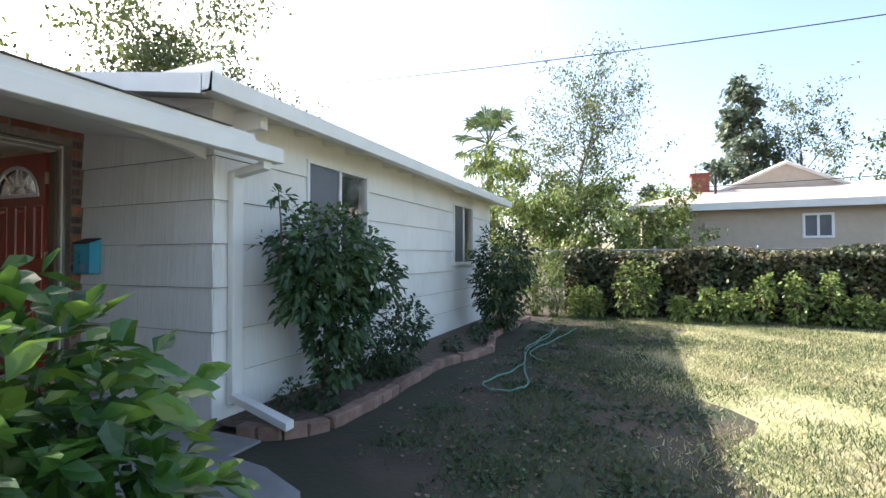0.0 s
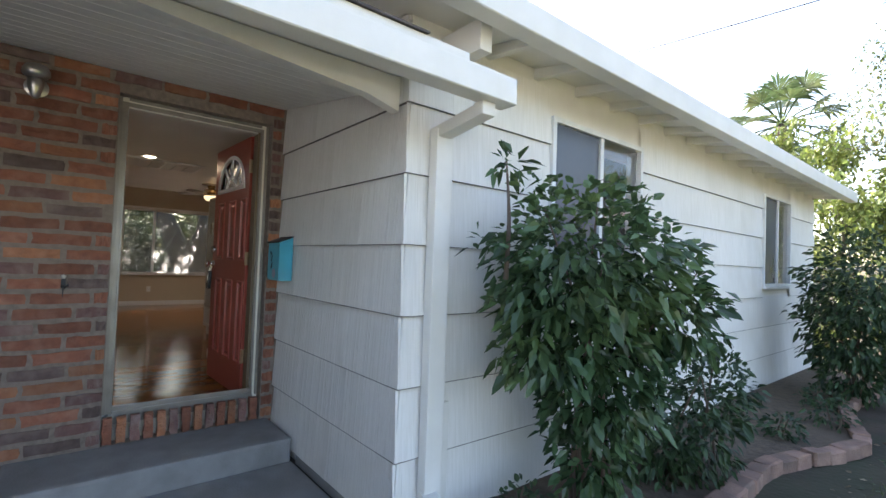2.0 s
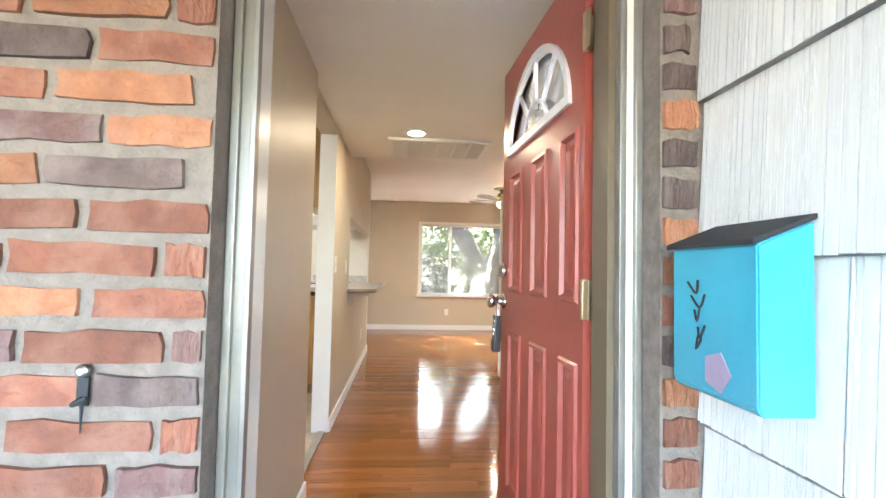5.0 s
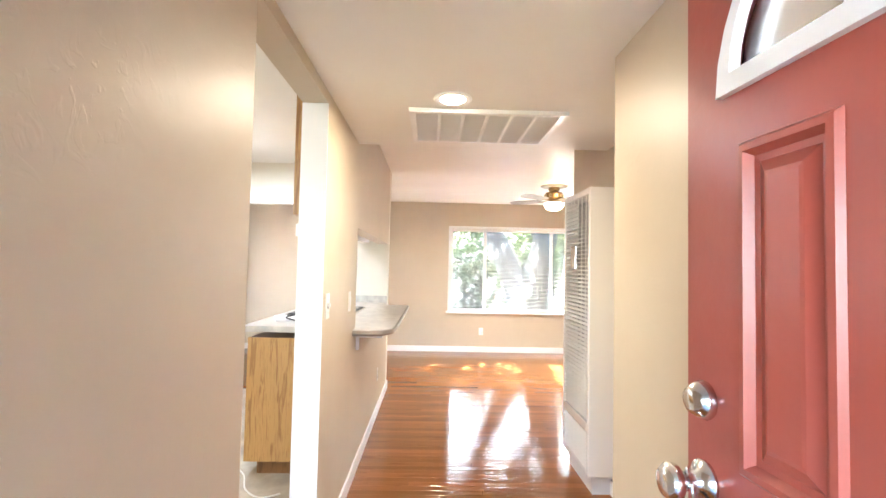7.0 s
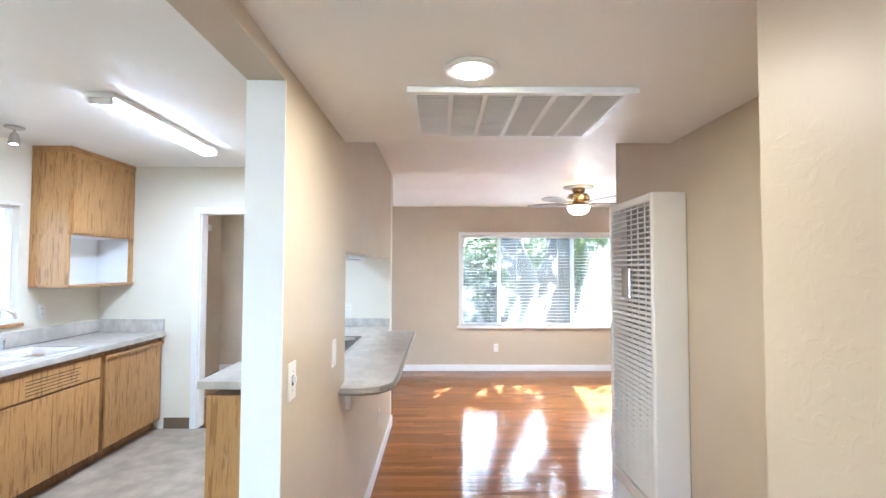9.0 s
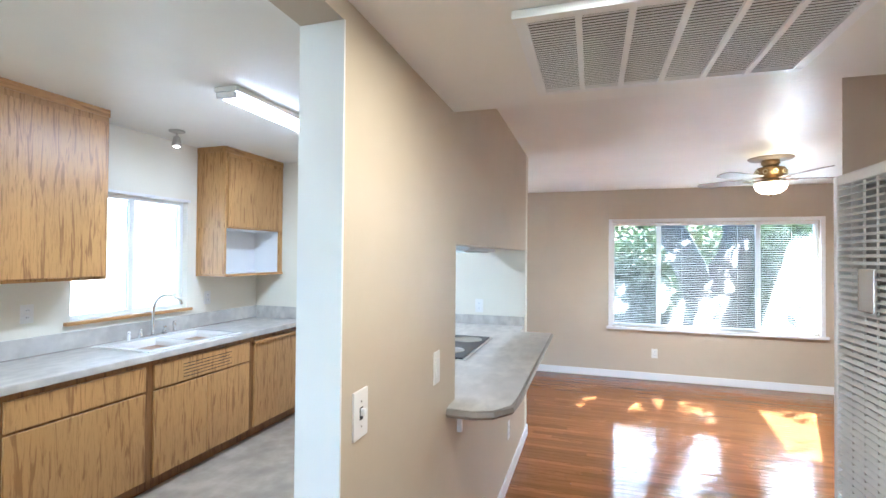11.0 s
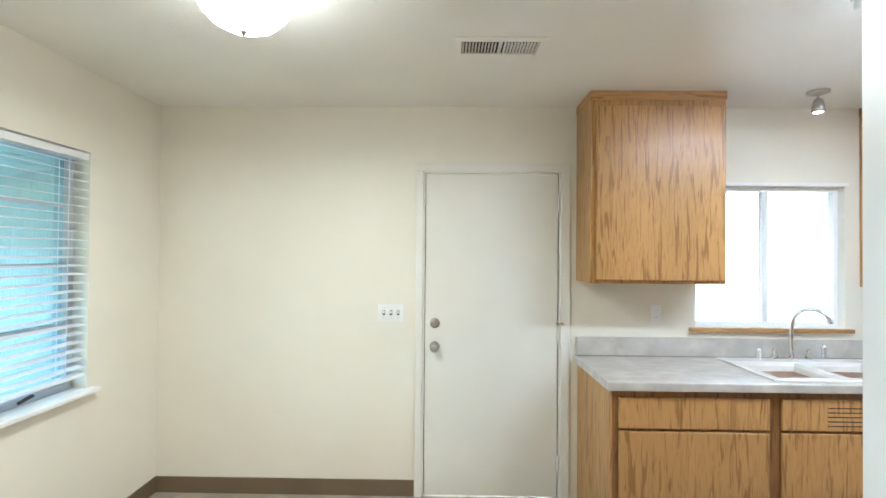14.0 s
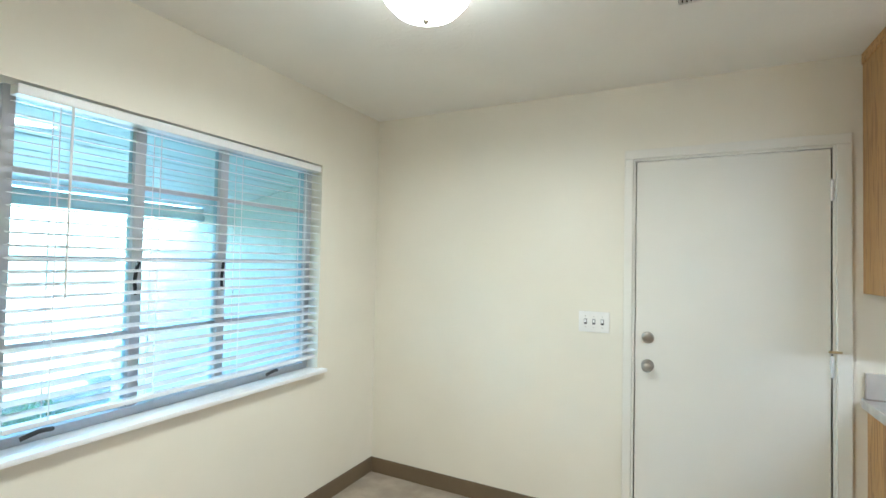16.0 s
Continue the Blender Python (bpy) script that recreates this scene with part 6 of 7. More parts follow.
part("body", boxes((KEND + 0.005, -1.55, 1.66, -3.28, KIT_Y - 0.003, KCEIL - 0.002)), M_oak, hc)
for i in range(3):
    part("cabinet_door", boxes((-5.16 + i * 0.6, -1.568, 1.68, -4.58 + i * 0.6, -1.55, CEIL - 0.04), bevel=0.005), M_oak, hc)
rag = thing("paper_bundle", pose(-3.62, -1.66, 0.945, 0, 0, 20), "crumpled white papers lying on the counter", "papers")
part("sheet", boxes((-0.14, -0.09, 0.0, 0.10, 0.08, 0.02), bevel=0.004), M_white, rag)
part("cord", tube(smooth_line([(-0.1, 0.0, 0.022), (0.0, 0.05, 0.035), (0.08, -0.02, 0.026), (0.16, 0.04, 0.012)], 5), 0.005, 6), M_black, rag)
cord = link("cable", tube(smooth_line([(-3.05, -1.50, 0.006), (-3.0, -1.60, 0.006), (-3.10, -1.72, 0.006), (-3.28, -1.80, 0.006), (-3.4, -1.9, 0.006)], 8), 0.005, 6), M_white_enamel)
tagged(cord, "white cable lying on the vinyl floor", "cable")


def hung_door(name, x0, x1, m, label):
    """A flush painted back door in the sink wall, face towards +y, hinged at its x0 edge."""
    ob = thing(name, m, label, "door", kind="structure")
    part("door_leaf", boxes((x0 + 0.004, -0.05, 0.008, x1 - 0.004, -0.006, 2.024), bevel=0.002), M_door_white, ob)
    for z in (0.22, 1.02, 1.83):
        part("hinge", lathe([(0.006, z - 0.05), (0.007, z - 0.045), (0.007, z + 0.045), (0.006, z + 0.05)], 10, at=(x0 + 0.002, 0.004, 0)), M_white, ob)
    part("catch", boxes((x0 - 0.03, 0.014, 1.085, x0 + 0.02, 0.024, 1.095)), M_brass, ob)
    part("deadbolt", lathe([(0.031, -0.006), (0.031, 0.002), (0.027, 0.008), (0.012, 0.01)], 18, at=(x1 - 0.066, 0, 1.083), axis="y"), M_nickel, ob, "brushed nickel deadbolt", True)
    part("door_knob", lathe([(0.032, -0.006), (0.032, 0.0), (0.014, 0.008), (0.012, 0.03), (0.026, 0.042), (0.027, 0.056), (0.016, 0.064)], 18, at=(x1 - 0.066, 0, 0.936), axis="y"), M_nickel, ob, "brushed nickel knob", True)
    for r in ((x0 - 0.068, 0.0, x0 - 0.012, 2.095), (x1 + 0.012, 0.0, x1 + 0.056, 2.095)):
        part("casing", boxes((r[0], 0.0, 0.0, r[2], 0.016, 2.04), bevel=0.004), M_door_white, ob)
    part("head_casing", boxes((x0 - 0.068, 0.0, 2.04, x1 + 0.056, 0.016, 2.088), bevel=0.004), M_door_white, ob)
    part("jamb", boxes((x0 - 0.012, -0.14, 0, x0, 0.003, 2.04), (x1, -0.14, 0, x1 + 0.012, 0.003, 2.04), (x0, -0.14, 2.028, x1, 0.003, 2.04)), M_door_white, ob)
    part("weatherstrip", boxes((x0, -0.06, 2.0245, x1, -0.052, 2.0285), (x1 - 0.0035, -0.06, 0, x1, -0.052, 2.0285)), M_dark, ob)
    return ob


hung_door("door_back", -2.73, -1.89, pose(0, SINK_Y, 0), "cream painted flush back door, closed")
slab("trim_kitchen_doorway", [(KEND, -2.98, 0.0, KEND + 0.014, -2.92, 2.0), (KEND, -2.98, 2.0, KEND + 0.014, -2.02, 2.06), (KEND - 0.115, -2.9185, 0.0, KEND - 0.001, -2.907, 1.998)], M_white, "white casing of the kitchen doorway", "trim", 0.003)


def frame_rails(W, H, w, y0, y1, bars=()):
    """Four rails round an opening in the local x-z plane plus upright bars at the given places."""
    bm = boxes((0, y0, 0, w, y1, H), (W - w, y0, 0, W, y1, H), (w, y0, 0, W - w, y1, w), (w, y0, H - w, W - w, y1, H), bevel=0.003)
    return bm


# kitchen sink window
kw = thing("window_sink", pose(-4.50, SINK_Y, 1.075), "white aluminium sliding window over the sink", "window", kind="structure")
part("window_frame", frame_rails(0.92, 0.885, 0.03, -0.12, -0.05), M_white, kw)
part("meeting_rail", boxes((0.43, -0.10, 0.03, 0.47, -0.06, 0.855), bevel=0.003), M_white, kw)
for a, b in ((0.03, 0.43), (0.47, 0.89)):
    p = part("pane", boxes((a, -0.085, 0.03, b, -0.081, 0.855)), M_sink_dimmed, kw)
    p.visible_shadow = False
part("window_sill", boxes((-0.04, -0.05, -0.025, 0.96, 0.03, -0.001), bevel=0.004), M_oakx, kw, "thin wooden sill")
part("head_trim", boxes((-0.02, 0.0, 0.885, 0.94, 0.008, 0.905)), M_white, kw)

# kitchen front window with steel sashes and a venetian blind
bw = thing("window_kitchen", pose(-0.09, -3.275, 0.815, 0, 0, 90), "grey steel casement window behind a white blind", "window", kind="structure")
WW, WH = 1.445, 1.207
part("window_frame", frame_rails(WW, WH, 0.035, -0.05, 0.03), M_steel_frame, bw)
for x in (0.595, 0.995):
    part("mullion", boxes((x - 0.022, -0.03, 0.035, x + 0.022, 0.02, WH - 0.035), bevel=0.003), M_steel_frame, bw)
for z in (0.33, 0.63, 0.93):
    part("glazing_bar", boxes((0.035, -0.015, z - 0.010, WW - 0.035, 0.012, z + 0.010), bevel=0.002), M_steel_frame, bw)
for a, b in ((0.035, 0.573), (0.617, 0.973), (1.017, WW - 0.035)):
    p = part("pane", boxes((a, -0.004, 0.035, b, 0.0, WH - 0.035)), M_blue_cast, bw)
    p.visible_shadow = False
for x in (0.595, 0.995):
    c = part("casement_handle", tube(smooth_line([(x, 0.03, 0.62), (x + 0.02, 0.05, 0.58), (x + 0.026, 0.055, 0.53), (x + 0.018, 0.05, 0.49)], 5), 0.007, 7), M_dark, bw, "dark iron casement handle")
for x in (0.30, 1.30):
    part("crank", tube(smooth_line([(x, 0.10, 0.05), (x + 0.05, 0.14, 0.065), (x + 0.10, 0.13, 0.05)], 4), 0.008, 7), M_dark, bw, "dark crank handle")
slab("window_sill_kitchen", [(INNER - 0.05, -3.31, 0.797, INNER + 0.001, -1.76, 0.819), (INNER + 0.001, -3.274, 0.797, -0.125, -1.791, 0.819)], M_white, "white painted window stool", "sill", 0.006)
bd = thing("venetian_blind", pose(-0.155, -3.255, 0.885, 0, 0, 90), "white venetian blind with open slats", "blind")
BW, BH = 1.42, 1.13
part("head_rail", boxes((0, 0.0, BH - 0.04, BW, 0.055, BH - 0.005), bevel=0.004), M_blind, bd)
part("bottom_rail", boxes((0, 0.005, 0.0, BW, 0.05, 0.018), bevel=0.004), M_blind, bd)
slat = boxes((0, -0.024, -0.0012, BW, 0.024, 0.0012))
for v in slat.verts:
    v.co.z += -0.02 * abs(v.co.y)
sm = bpy.data.meshes.new("slat")
slat.to_mesh(sm)
slat.free()
sm.materials.append(M_blind)
for i in range(25):
    ob = new("slat", sm)
    ob.parent = bd
    ob.matrix_basis = pose(0, 0.028, 0.05 + i * 0.0425, -9, 0, 0)
for x in (0.12, 0.55, 0.95, 1.30):
    part("ladder_cord", boxes((x, 0.003, 0.018, x + 0.003, 0.005, BH - 0.05), (x, 0.052, 0.018, x + 0.003, 0.054, BH - 0.05)), M_blind, bd)
part("tilt_wand", tube([(1.27, 0.065, BH - 0.04), (1.275, 0.07, 0.42)], 0.004, 6), M_plate, bd)

# living room window
lw = thing("window_living", pose(LRX, -0.34, 0.65, 0, 0, 90), "wide white three-part window of the living room", "window", kind="structure")
LW_, LH = 2.23, 1.32
part("window_frame", frame_rails(LW_, LH, 0.03, 0.06, 0.13), M_white, lw)
for x in (0.555, 1.64):
    part("mullion", boxes((x - 0.025, 0.07, 0.03, x + 0.025, 0.12, LH - 0.03), bevel=0.003), M_white, lw)
for a, b in ((0.03, 0.53), (0.58, 1.615), (1.665, LW_ - 0.03)):
    p = part("pane", boxes((a, 0.09, 0.03, b, 0.094, LH - 0.03)), M_dimmed, lw)
    p.visible_shadow = False
part("casing", boxes((-0.045, -0.018, 0.0, 0.0, 0.0, LH + 0.045), (LW_, -0.018, 0.0, LW_ + 0.045, 0.0, LH + 0.045), (0.0, -0.018, LH, LW_, 0.0, LH + 0.045), bevel=0.003), M_white, lw)
part("window_sill", boxes((-0.07, -0.05, -0.035, LW_ + 0.07, 0.06, -0.001), bevel=0.005), M_white, lw)
lb = thing("mini_blind", pose(LRX - 0.035, -0.33, 0.665, 0, 0, 90), "white mini blind with open slats in the living room window", "blind")
part("head_rail", boxes((0, -0.015, LH - 0.055, LW_ - 0.02, 0.015, LH - 0.02), bevel=0.003), M_blind, lb)
part("bottom_rail", boxes((0, -0.012, 0.0, LW_ - 0.02, 0.012, 0.01), bevel=0.003), M_blind, lb)
slat = boxes((0, -0.008, -0.0004, LW_ - 0.02, 0.008, 0.0004))
sm = bpy.data.meshes.new("slat")
slat.to_mesh(sm)
slat.free()
sm.materials.append(M_blind)
for i in range(56):
    ob = new("slat", sm)
    ob.parent = lb
    ob.matrix_basis = pose(0, 0.0, 0.03 + i * 0.0218, 11, 0, 0)
for x in (0.25, 0.8, 1.4, 1.95):
    part("ladder_cord", boxes((x, -0.014, 0.01, x + 0.002, -0.012, LH - 0.05)), M_blind, lb)

# sliding door with vertical blinds
sd = thing("door_sliding", pose(-7.2, SINK_Y, 0.0), "white framed sliding glass door to the patio", "door", kind="structure")
part("door_frame", frame_rails(1.6, 2.03, 0.05, -0.12, -0.04), M_white, sd)
part("meeting_rail", boxes((0.77, -0.11, 0.05, 0.83, -0.05, 1.98)), M_white, sd)
for a, b in ((0.05, 0.77), (0.83, 1.55)):
    p = part("pane", boxes((a, -0.085, 0.05, b, -0.081, 1.98)), M_glass, sd)
    p.visible_shadow = False
vb = thing("vertical_blind", pose(-7.25, SINK_Y, 0.0), "white vertical blind drawn beside the sliding door", "blind")
part("valance", boxes((0, 0.01, 1.98, 1.75, 0.11, 2.06), bevel=0.004), M_blind, vb)
vm = boxes((-0.044, -0.0008, 0.03, 0.044, 0.0008, 1.98))
vme = bpy.data.meshes.new("vane")
vm.to_mesh(vme)
vm.free()
vme.materials.append(M_blind)
for i in range(16):
    ob = new("vane", vme)
    ob.parent = vb
    ob.matrix_basis = pose(0.9 + i * 0.052, 0.06, 0, 0, 0, 60)

# return air grille, lamps, vents
RG = thing("return_grille", pose(0, 0, HALL_CEIL), "white return air grille in the hall ceiling", "vent")
gx0, gx1, gy0, gy1 = -3.075, -2.495, -0.777, 0.005
part("backing", boxes((gx0 + 0.02, gy0 + 0.02, -0.002, gx1 - 0.02, gy1 - 0.02, -0.001)), M_dark, RG)
part("frame", boxes((gx0, gy0, -0.012, gx0 + 0.03, gy1, -0.001), (gx1 - 0.03, gy0, -0.022, gx1, gy1, -0.001), (gx0 + 0.03, gy0, -0.012, gx1 - 0.03, gy0 + 0.03, -0.001), (gx0 + 0.03, gy1 - 0.03, -0.012, gx1 - 0.03, gy1, -0.001), bevel=0.002), M_white, RG)
for k in range(1, 6):
    y = gy0 + 0.03 + k * (gy1 - gy0 - 0.06) / 6
    part("bar", boxes((gx0 + 0.03, y - 0.008, -0.016, gx1 - 0.03, y + 0.008, -0.006), bevel=0.002), M_white, RG)
louver = boxes((-0.0023, gy0 + 0.03, -0.0006, 0.0023, gy1 - 0.03, 0.0006))
lme = bpy.data.meshes.new("louver")
louver.to_mesh(lme)
louver.free()
lme.materials.append(M_white)
for i in range(36):
    ob = new("louver", lme)
    ob.parent = RG
    ob.matrix_basis = pose(gx0 + 0.036 + i * 0.0142, 0, -0.0085, 0, -20, 0)
can = thing("recessed_light", pose(-2.36, -0.57, HALL_CEIL), "lit recessed ceiling light with a white trim", "ceiling light")
part("trim_ring", lathe([(0.062, -0.001), (0.085, -0.001), (0.088, -0.006), (0.078, -0.012), (0.062, -0.008)], 28), M_white, can, "", True)
part("bulb", lathe([(0.060, -0.002), (0.058, -0.008), (0.04, -0.018), (0.01, -0.022)], 24), M_can, can, "glowing bulb", True)
lamp("recessed_light_lamp", "AREA", pose(-2.36, -0.57, HALL_CEIL - 0.026), 0.49, WARM, shape="DISK", size=0.13, size_y=0.13)

tubef = thing("fluorescent_light", pose(0, -2.50, KCEIL), "lit white fluorescent strip light on the kitchen ceiling", "ceiling light")
part("housing", boxes((-4.66, -0.075, -0.03, -3.45, 0.075, -0.001), bevel=0.006), M_white, tubef)
part("diffuser", boxes((-4.63, -0.055, -0.062, -3.48, 0.055, -0.031), bevel=0.016), M_tube, tubef, "glowing diffuser")
for x in (-4.66, -3.476):
    part("end_cap", boxes((x, -0.062, -0.066, x + 0.026, 0.062, -0.031), bevel=0.008), M_white, tubef)
lamp("fluorescent_light_lamp", "AREA", pose(-4.055, -2.50, KCEIL - 0.075, 0, 0, 0), 0.95, COOL, size=1.15, size_y=0.10)

dome = thing("ceiling_light", pose(-1.37, -2.42, KCEIL), "lit white glass dome light on the kitchen ceiling", "ceiling light")
part("canopy", lathe([(0.155, -0.001), (0.165, -0.015), (0.150, -0.04)], 32), M_nickel, dome, "", True)
part("glass_dome", lathe([(0.150, -0.035), (0.158, -0.06), (0.155, -0.095), (0.138, -0.14), (0.105, -0.175), (0.06, -0.198), (0.008, -0.205)], 32), M_dome, dome, "glowing frosted glass", True)
part("finial", lathe([(0.012, -0.203), (0.010, -0.213), (0.004, -0.222)], 12), M_nickel, dome, "", True)
lamp("ceiling_light_lamp", "AREA", pose(-1.37, -2.42, KCEIL - 0.235), 0.95, (1.0, 0.92, 0.76), shape="DISK", size=0.24, size_y=0.24)

spot = thing("spot_lamp", pose(-4.10, -3.545, KCEIL), "small brushed nickel spot lamp over the sink", "ceiling light")
part("canopy", lathe([(0.055, -0.001), (0.056, -0.010), (0.035, -0.018)], 22), M_nickel, spot, "", True)
part("arm", tube([(0, 0, -0.015), (0, 0, -0.045)], 0.006, 8), M_nickel, spot)
part("head", lathe([(0.012, -0.04), (0.022, -0.05), (0.030, -0.085), (0.034, -0.115), (0.030, -0.118)], 20), M_nickel, spot, "", True)
part("bulb", lathe([(0.027, -0.112), (0.02, -0.120), (0.005, -0.123)], 16), M_can, spot, "lit bulb", True)

cv = thing("ceiling_vent", pose(-2.262, -2.99, KCEIL), "white louvred supply vent in the kitchen ceiling", "vent")
part("frame", boxes((-0.20, -0.095, -0.008, -0.17, 0.095, -0.001), (0.17, -0.095, -0.008, 0.20, 0.095, -0.001), (-0.17, -0.095, -0.008, 0.17, -0.06, -0.001), (-0.17, 0.06, -0.008, 0.17, 0.095, -0.001), (-0.008, -0.06, -0.008, 0.008, 0.06, -0.001), bevel=0.002), M_ceiling, cv)
part("backing", boxes((-0.17, -0.06, -0.0022, 0.17, 0.06, -0.0012)), M_dark, cv)
for i in range(24):
    x = -0.163 + i * 0.0142
    if abs(x) < 0.014:
        continue
    ob = link("louver", boxes((-0.0008, -0.06, -0.006, 0.0008, 0.06, 0.006)), M_ceiling, cv)
    ob.matrix_basis = pose(x, 0, -0.008, 0, 40 if x < 0 else -40, 0)

# ceiling fan
fan = thing("ceiling_fan", pose(-6.05, 0.865, CEIL), "bronze ceiling fan with five blades and a lit bowl", "ceiling fan")
part("medallion", lathe([(0.17, -0.001), (0.16, -0.012), (0.07, -0.02)], 32), M_blade, fan, "", True)
part("canopy", lathe([(0.065, -0.015), (0.07, -0.05), (0.05, -0.075)], 24), M_amber, fan, "", True)
part("motor", lathe([(0.05, -0.075), (0.10, -0.085), (0.118, -0.11), (0.112, -0.15), (0.085, -0.175), (0.06, -0.18)], 32), M_amber, fan, "ornate antique brass motor", True)
for k in range(10):
    a = 2 * math.pi * k / 10
    part("scroll", tube([(math.cos(a) * 0.117 + 0.016 * math.cos(b) * -math.sin(a), math.sin(a) * 0.117 + 0.016 * math.cos(b) * math.cos(a), -0.128 + 0.018 * math.sin(b)) for b in [i * 0.7 for i in range(9)]], 0.005, 5), M_brass, fan)
part("fitter", lathe([(0.06, -0.18), (0.075, -0.20), (0.115, -0.205), (0.12, -0.215)], 28), M_amber, fan, "", True)
part("bowl", lathe([(0.118, -0.214), (0.122, -0.235), (0.11, -0.27), (0.075, -0.30), (0.02, -0.312)], 32), M_fanglass, fan, "glowing amber glass bowl", True)
part("finial", lathe([(0.012, -0.31), (0.010, -0.322), (0.003, -0.33)], 10), M_amber, fan, "", True)
for k in range(5):
    a = radians(20 + 72 * k)
    irn = part("blade_iron", boxes((0.09, -0.02, -0.192, 0.20, 0.02, -0.186), bevel=0.002), M_amber, fan)
    irn.matrix_basis = pose(0, 0, 0, 0, 0, math.degrees(a))
    bm = bmesh.new()
    shape = [(0.16, -0.055), (0.45, -0.068), (0.56, -0.06), (0.59, -0.03), (0.59, 0.03), (0.56, 0.06), (0.45, 0.068), (0.16, 0.055)]
    lo = [bm.verts.new((x, y, -0.185 + 0.18 * y)) for x, y in shape]
    hi = [bm.verts.new((x, y, -0.179 + 0.18 * y)) for x, y in shape]
    bm.faces.new(hi)
    bm.faces.new(lo[::-1])
    for i in range(8):
        bm.faces.new((lo[i], lo[(i + 1) % 8], hi[(i + 1) % 8], hi[i]))
    bl = part("blade", bm, M_blade, fan)
    bl.matrix_basis = pose(0, 0, 0, 0, 0, math.degrees(a))
lamp("ceiling_fan_lamp", "AREA", pose(-6.05, 0.865, CEIL - 0.34), 2.3, (1.0, 0.91, 0.76), shape="DISK", size=0.2, size_y=0.2)
lamp("ceiling_fan_uplight", "POINT", pose(-5.87, 0.865, CEIL - 0.16), 0.09, (1.0, 0.78, 0.45), soft=0.04)
fan2 = copy_thing(fan, pose(-4.55, -5.6, 2.40))
fan2.name = "patio_fan"
tagged(fan2, "grey ceiling fan hanging under the patio cover", "ceiling fan")

# wall heater
ht = thing("wall_heater", pose(0, 0, 0), "tall white enamelled gas wall heater with louvres", "heater")
hx0, hx1, hy0, hy1 = -3.60, -3.06, 0.29, 0.459
part("casing", boxes((hx1 - 0.035, hy0 + 0.012, 0.11, hx1, hy1, 1.85), (hx0, hy0 + 0.012, 0.11, hx0 + 0.03, hy1, 1.85), (hx0 + 0.03, hy0 + 0.012, 1.81, hx1 - 0.035, hy1, 1.85), (hx0 + 0.03, hy0 + 0.012, 0.11, hx1 - 0.035, hy1, 0.15), bevel=0.008), M_white_enamel, ht)
part("inner_box", boxes((hx0 + 0.03, hy0 + 0.10, 0.15, hx1 - 0.035, hy1, 1.81)), M_duct, ht)
part("divider", boxes((hx0 + 0.03, hy0 + 0.012, 0.37, hx1 - 0.035, hy0 + 0.03, 0.42), bevel=0.003), M_white_enamel, ht)
part("plinth", boxes((hx0 + 0.05, hy0 + 0.05, 0.0, hx1 - 0.03, hy1, 0.109)), M_white_enamel, ht)
lv = boxes((hx0 + 0.03, -0.011, -0.0007, hx1 - 0.035, 0.011, 0.0007))
lvm = bpy.data.meshes.new("louver")
lv.to_mesh(lvm)
lv.free()
lvm.materials.append(M_white_enamel)
for i in range(65):
    z = 0.165 + i * 0.0255
    if 0.36 < z < 0.43:
        continue
    ob = new("louver", lvm)
    ob.parent = ht
    ob.matrix_basis = pose(0, hy0 + 0.022, z, 30, 0, 0)
for k in range(1, 6):
    x = hx0 + 0.03 + k * (hx1 - hx0 - 0.065) / 6
    part("upright", boxes((x - 0.002, hy0 + 0.024, 0.15, x + 0.002, hy0 + 0.030, 1.81)), M_white_enamel, ht)
part("thermostat_window", boxes((hx0 + 0.20, hy0 + 0.0, 1.35, hx0 + 0.30, hy0 + 0.012, 1.50), bevel=0.003), M_chrome, ht)

# patio beyond the kitchen
slab("patio_slab", [(-8.5, -9.0, GROUND - 0.1, -0.3, -3.99, GROUND + 0.01)], material("pale_concrete", (0.55, 0.53, 0.50), (0.47, 0.455, 0.43), 5, 0.85, bump=0.3), "pale concrete patio slab", "pavement")
slab("roof_patio", [(-7.5, -7.2, 2.40, -0.4, -4.0, 2.43)], M_white_ext, "white patio cover", "roof")
for i in range(9):
    slab("beam_patio", [(-7.4 + i * 0.85, -7.2, 2.27, -7.33 + i * 0.85, -4.0, 2.398)], M_white_ext, "white patio rafter", "beam")
slab("fence_patio", [(-12.0, -9.2, GROUND, 0.0, -9.1, 1.6)], M_white_ext, "white painted garden fence", "fence")
# unseen pale slab, added to bounce sunlight onto the shaded porch
slab("driveway", [(5.6, -26.0, GROUND - 0.05, 24.0, -3.1, GROUND + 0.012)], bpy.data.materials["pale_concrete"], "added pale slab out of view, bouncing sun to the porch", "pavement")

# ---- pieces of the front wall ----
rnd = random.Random(31)
near = sorted(brick_rows, key=lambda b: abs(b[1] + 1.3) + 0.25 * abs(b[0] - 1.0))
rest = bmesh.new()
for i, (zc, yc, wid, hs) in enumerate(near):
    q = rnd.random()
    a = 0 if q < 0.42 else 1 if q < 0.66 else 2 if q < 0.86 else 3
    m = pose(-0.014 + rnd.uniform(-0.003, 0.004), yc, zc, rnd.uniform(-0.8, 0.8), 0, rnd.uniform(-0.6, 0.6)) @ Matrix.Diagonal((1, wid / BL, rnd.uniform(0.94, 1.04), 1))
    me = BRICKS[a][rnd.randrange(5)]
    if i < 300:
        ob = new("brick", me)
        ob.parent = brick_front
        ob.matrix_basis = m
    else:
        n0 = len(rest.verts)
        rest.from_mesh(me)
        rest.verts.ensure_lookup_table()
        for v in rest.verts[n0:]:
            v.co = m @ v.co
tagged(link("more_bricks", rest, M_brick[0], brick_front), kind="stuff")
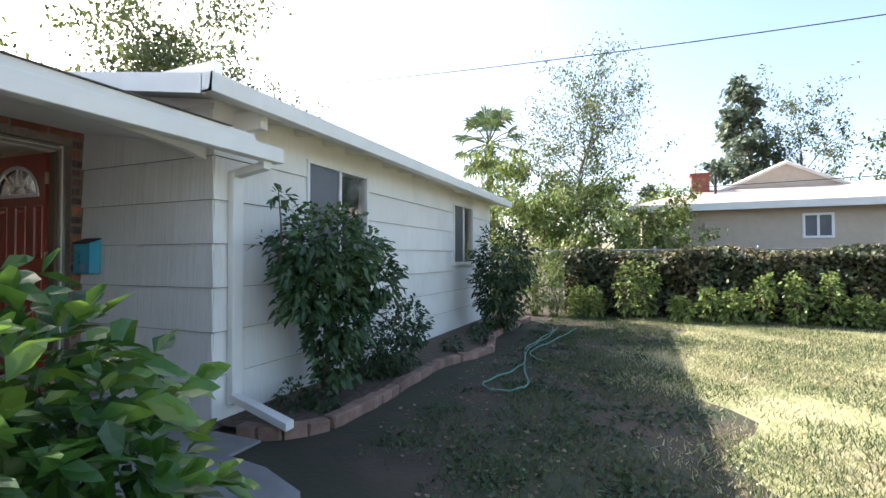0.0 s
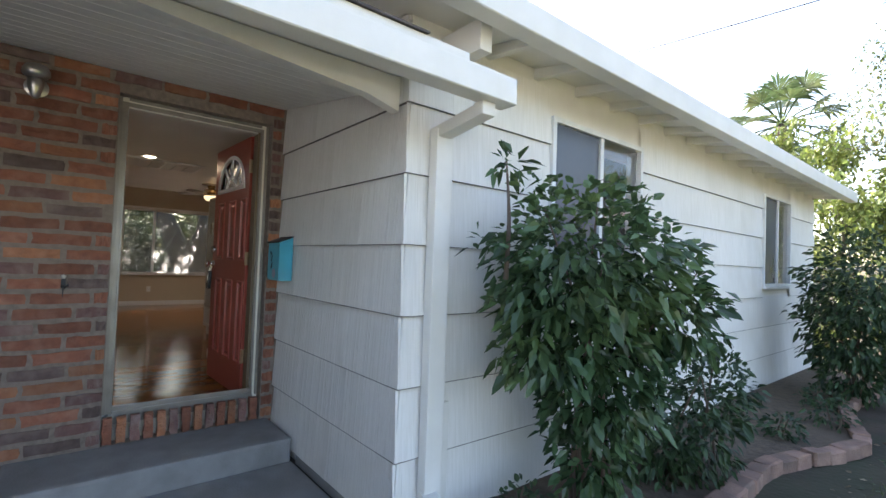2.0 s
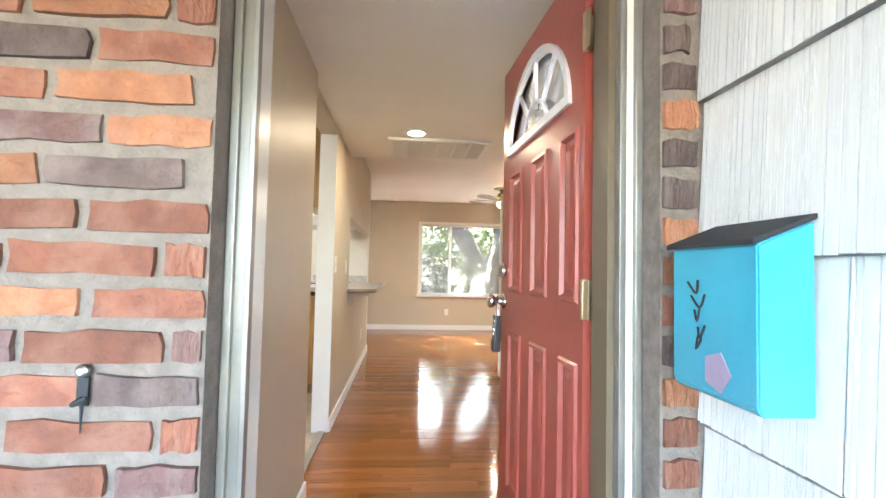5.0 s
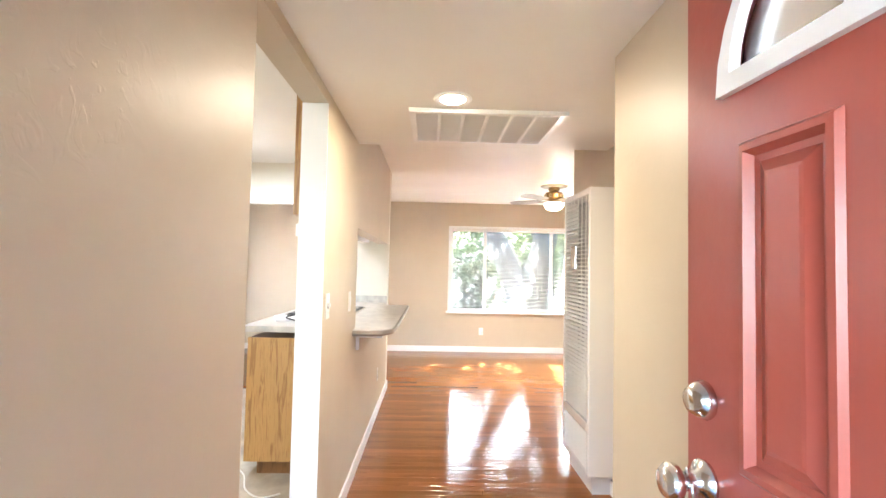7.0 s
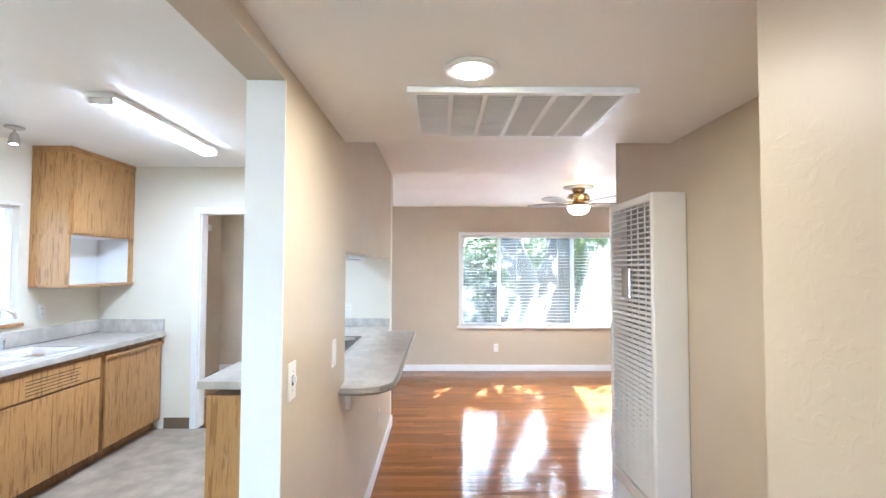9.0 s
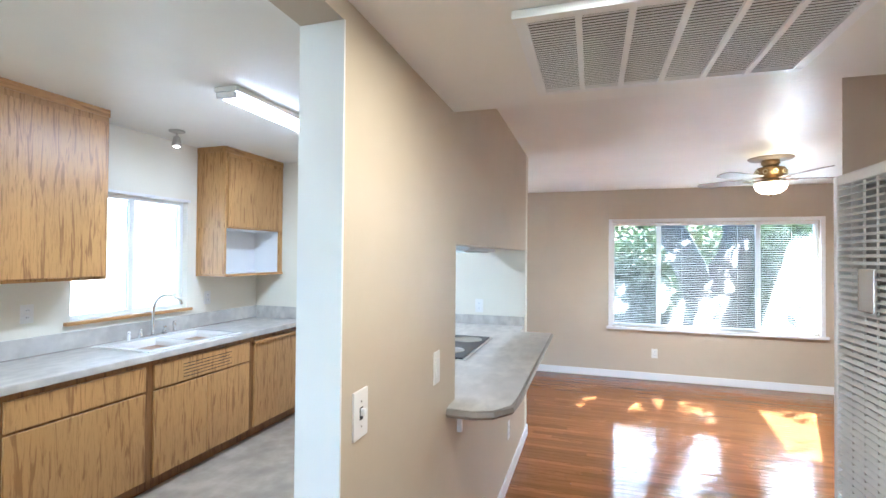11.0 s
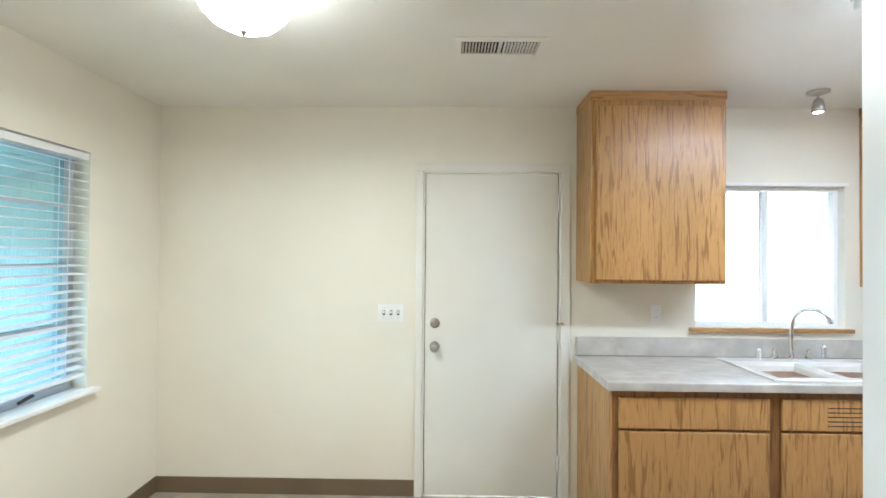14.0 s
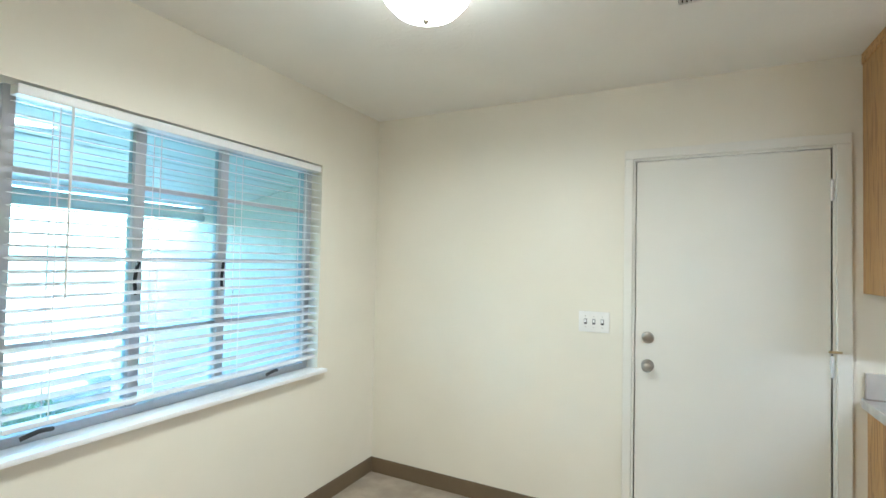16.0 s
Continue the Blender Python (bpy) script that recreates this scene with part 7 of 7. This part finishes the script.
for k in range(13):
    ob = new("brick", BRICKS[k % 3][k % 5])
    ob.parent = brick_front
    ob.matrix_basis = pose(-0.012, -0.985 + k * 0.0715, -0.016, 90, 0, 0) @ Matrix.Diagonal((1, 0.155 / BL, 0.82, 1))

# ---- oak strips ----
oak = thing("floor_oak", pose(0, 0, 0), "glossy honey-red oak strip floor of hall and living room", "floor", kind="structure")
strips = []
rnd = random.Random(51)
SW = 0.0572
for k in range(int((INNER - LRX) / SW) + 1):
    x = INNER - 0.03 - k * SW
    if x < LRX + 0.02:
        break
    if x > -3.85:
        lo_y, hi_y = (HALL_Y, 0.0) if x > -1.914 else (HALL_Y, 0.46)
        if -2.333 < x < -1.40:
            lo_y = HALL_Y - 0.06
    elif x > KEND - 0.12:
        lo_y, hi_y = HALL_Y, 3.6
    else:
        lo_y, hi_y = SINK_Y, 3.6
    y = lo_y
    first = True
    while y < hi_y - 0.01:
        L = rnd.uniform(0.35, 1.0) if first else rnd.uniform(0.5, 1.5)
        first = False
        e = min(hi_y, y + L)
        if hi_y - e < 0.12:
            e = hi_y
        strips.append((x, (y + e) / 2, e - y))
        y = e
pb = bmesh.new()
section = [(-SW / 2 + 0.0004, -0.018), (-SW / 2 + 0.0004, -0.0012), (-SW / 2 + 0.0016, -0.0001), (-SW / 4, 0.0), (0.0, 0.00006), (SW / 4, 0.0), (SW / 2 - 0.0016, -0.0001), (SW / 2 - 0.0004, -0.0012), (SW / 2 - 0.0004, -0.018)]
ends = [[pb.verts.new((x, y, z)) for x, z in section] for y in (-0.5, 0.5)]
for i in range(len(section) - 1):
    pb.faces.new((ends[0][i], ends[0][i + 1], ends[1][i + 1], ends[1][i]))
pb.faces.new(ends[0][::-1])
pb.faces.new(ends[1])
bmesh.ops.recalc_face_normals(pb, faces=pb.faces)
plank_mesh = bpy.data.meshes.new("plank")
pb.to_mesh(plank_mesh)
pb.free()
plank_mesh.materials.append(M_plank)
strips.sort(key=lambda s: -s[0] + 0.8 * abs(s[1] + 0.2))
rest = bmesh.new()
for i, (x, y, L) in enumerate(strips):
    m = pose(x, y, -0.0005 + rnd.uniform(-0.0003, 0.0003), rnd.uniform(-0.04, 0.04), rnd.uniform(-0.35, 0.35), 0) @ Matrix.Diagonal((1, L - 0.0008, 1, 1))
    if i < 300:
        ob = new("plank", plank_mesh)
        ob.parent = oak
        ob.matrix_basis = m
    else:
        n0 = len(rest.verts)
        rest.from_mesh(plank_mesh)
        rest.verts.ensure_lookup_table()
        for v in rest.verts[n0:]:
            v.co = m @ v.co
tagged(link("more_planks", rest, M_plank, oak), kind="stuff")
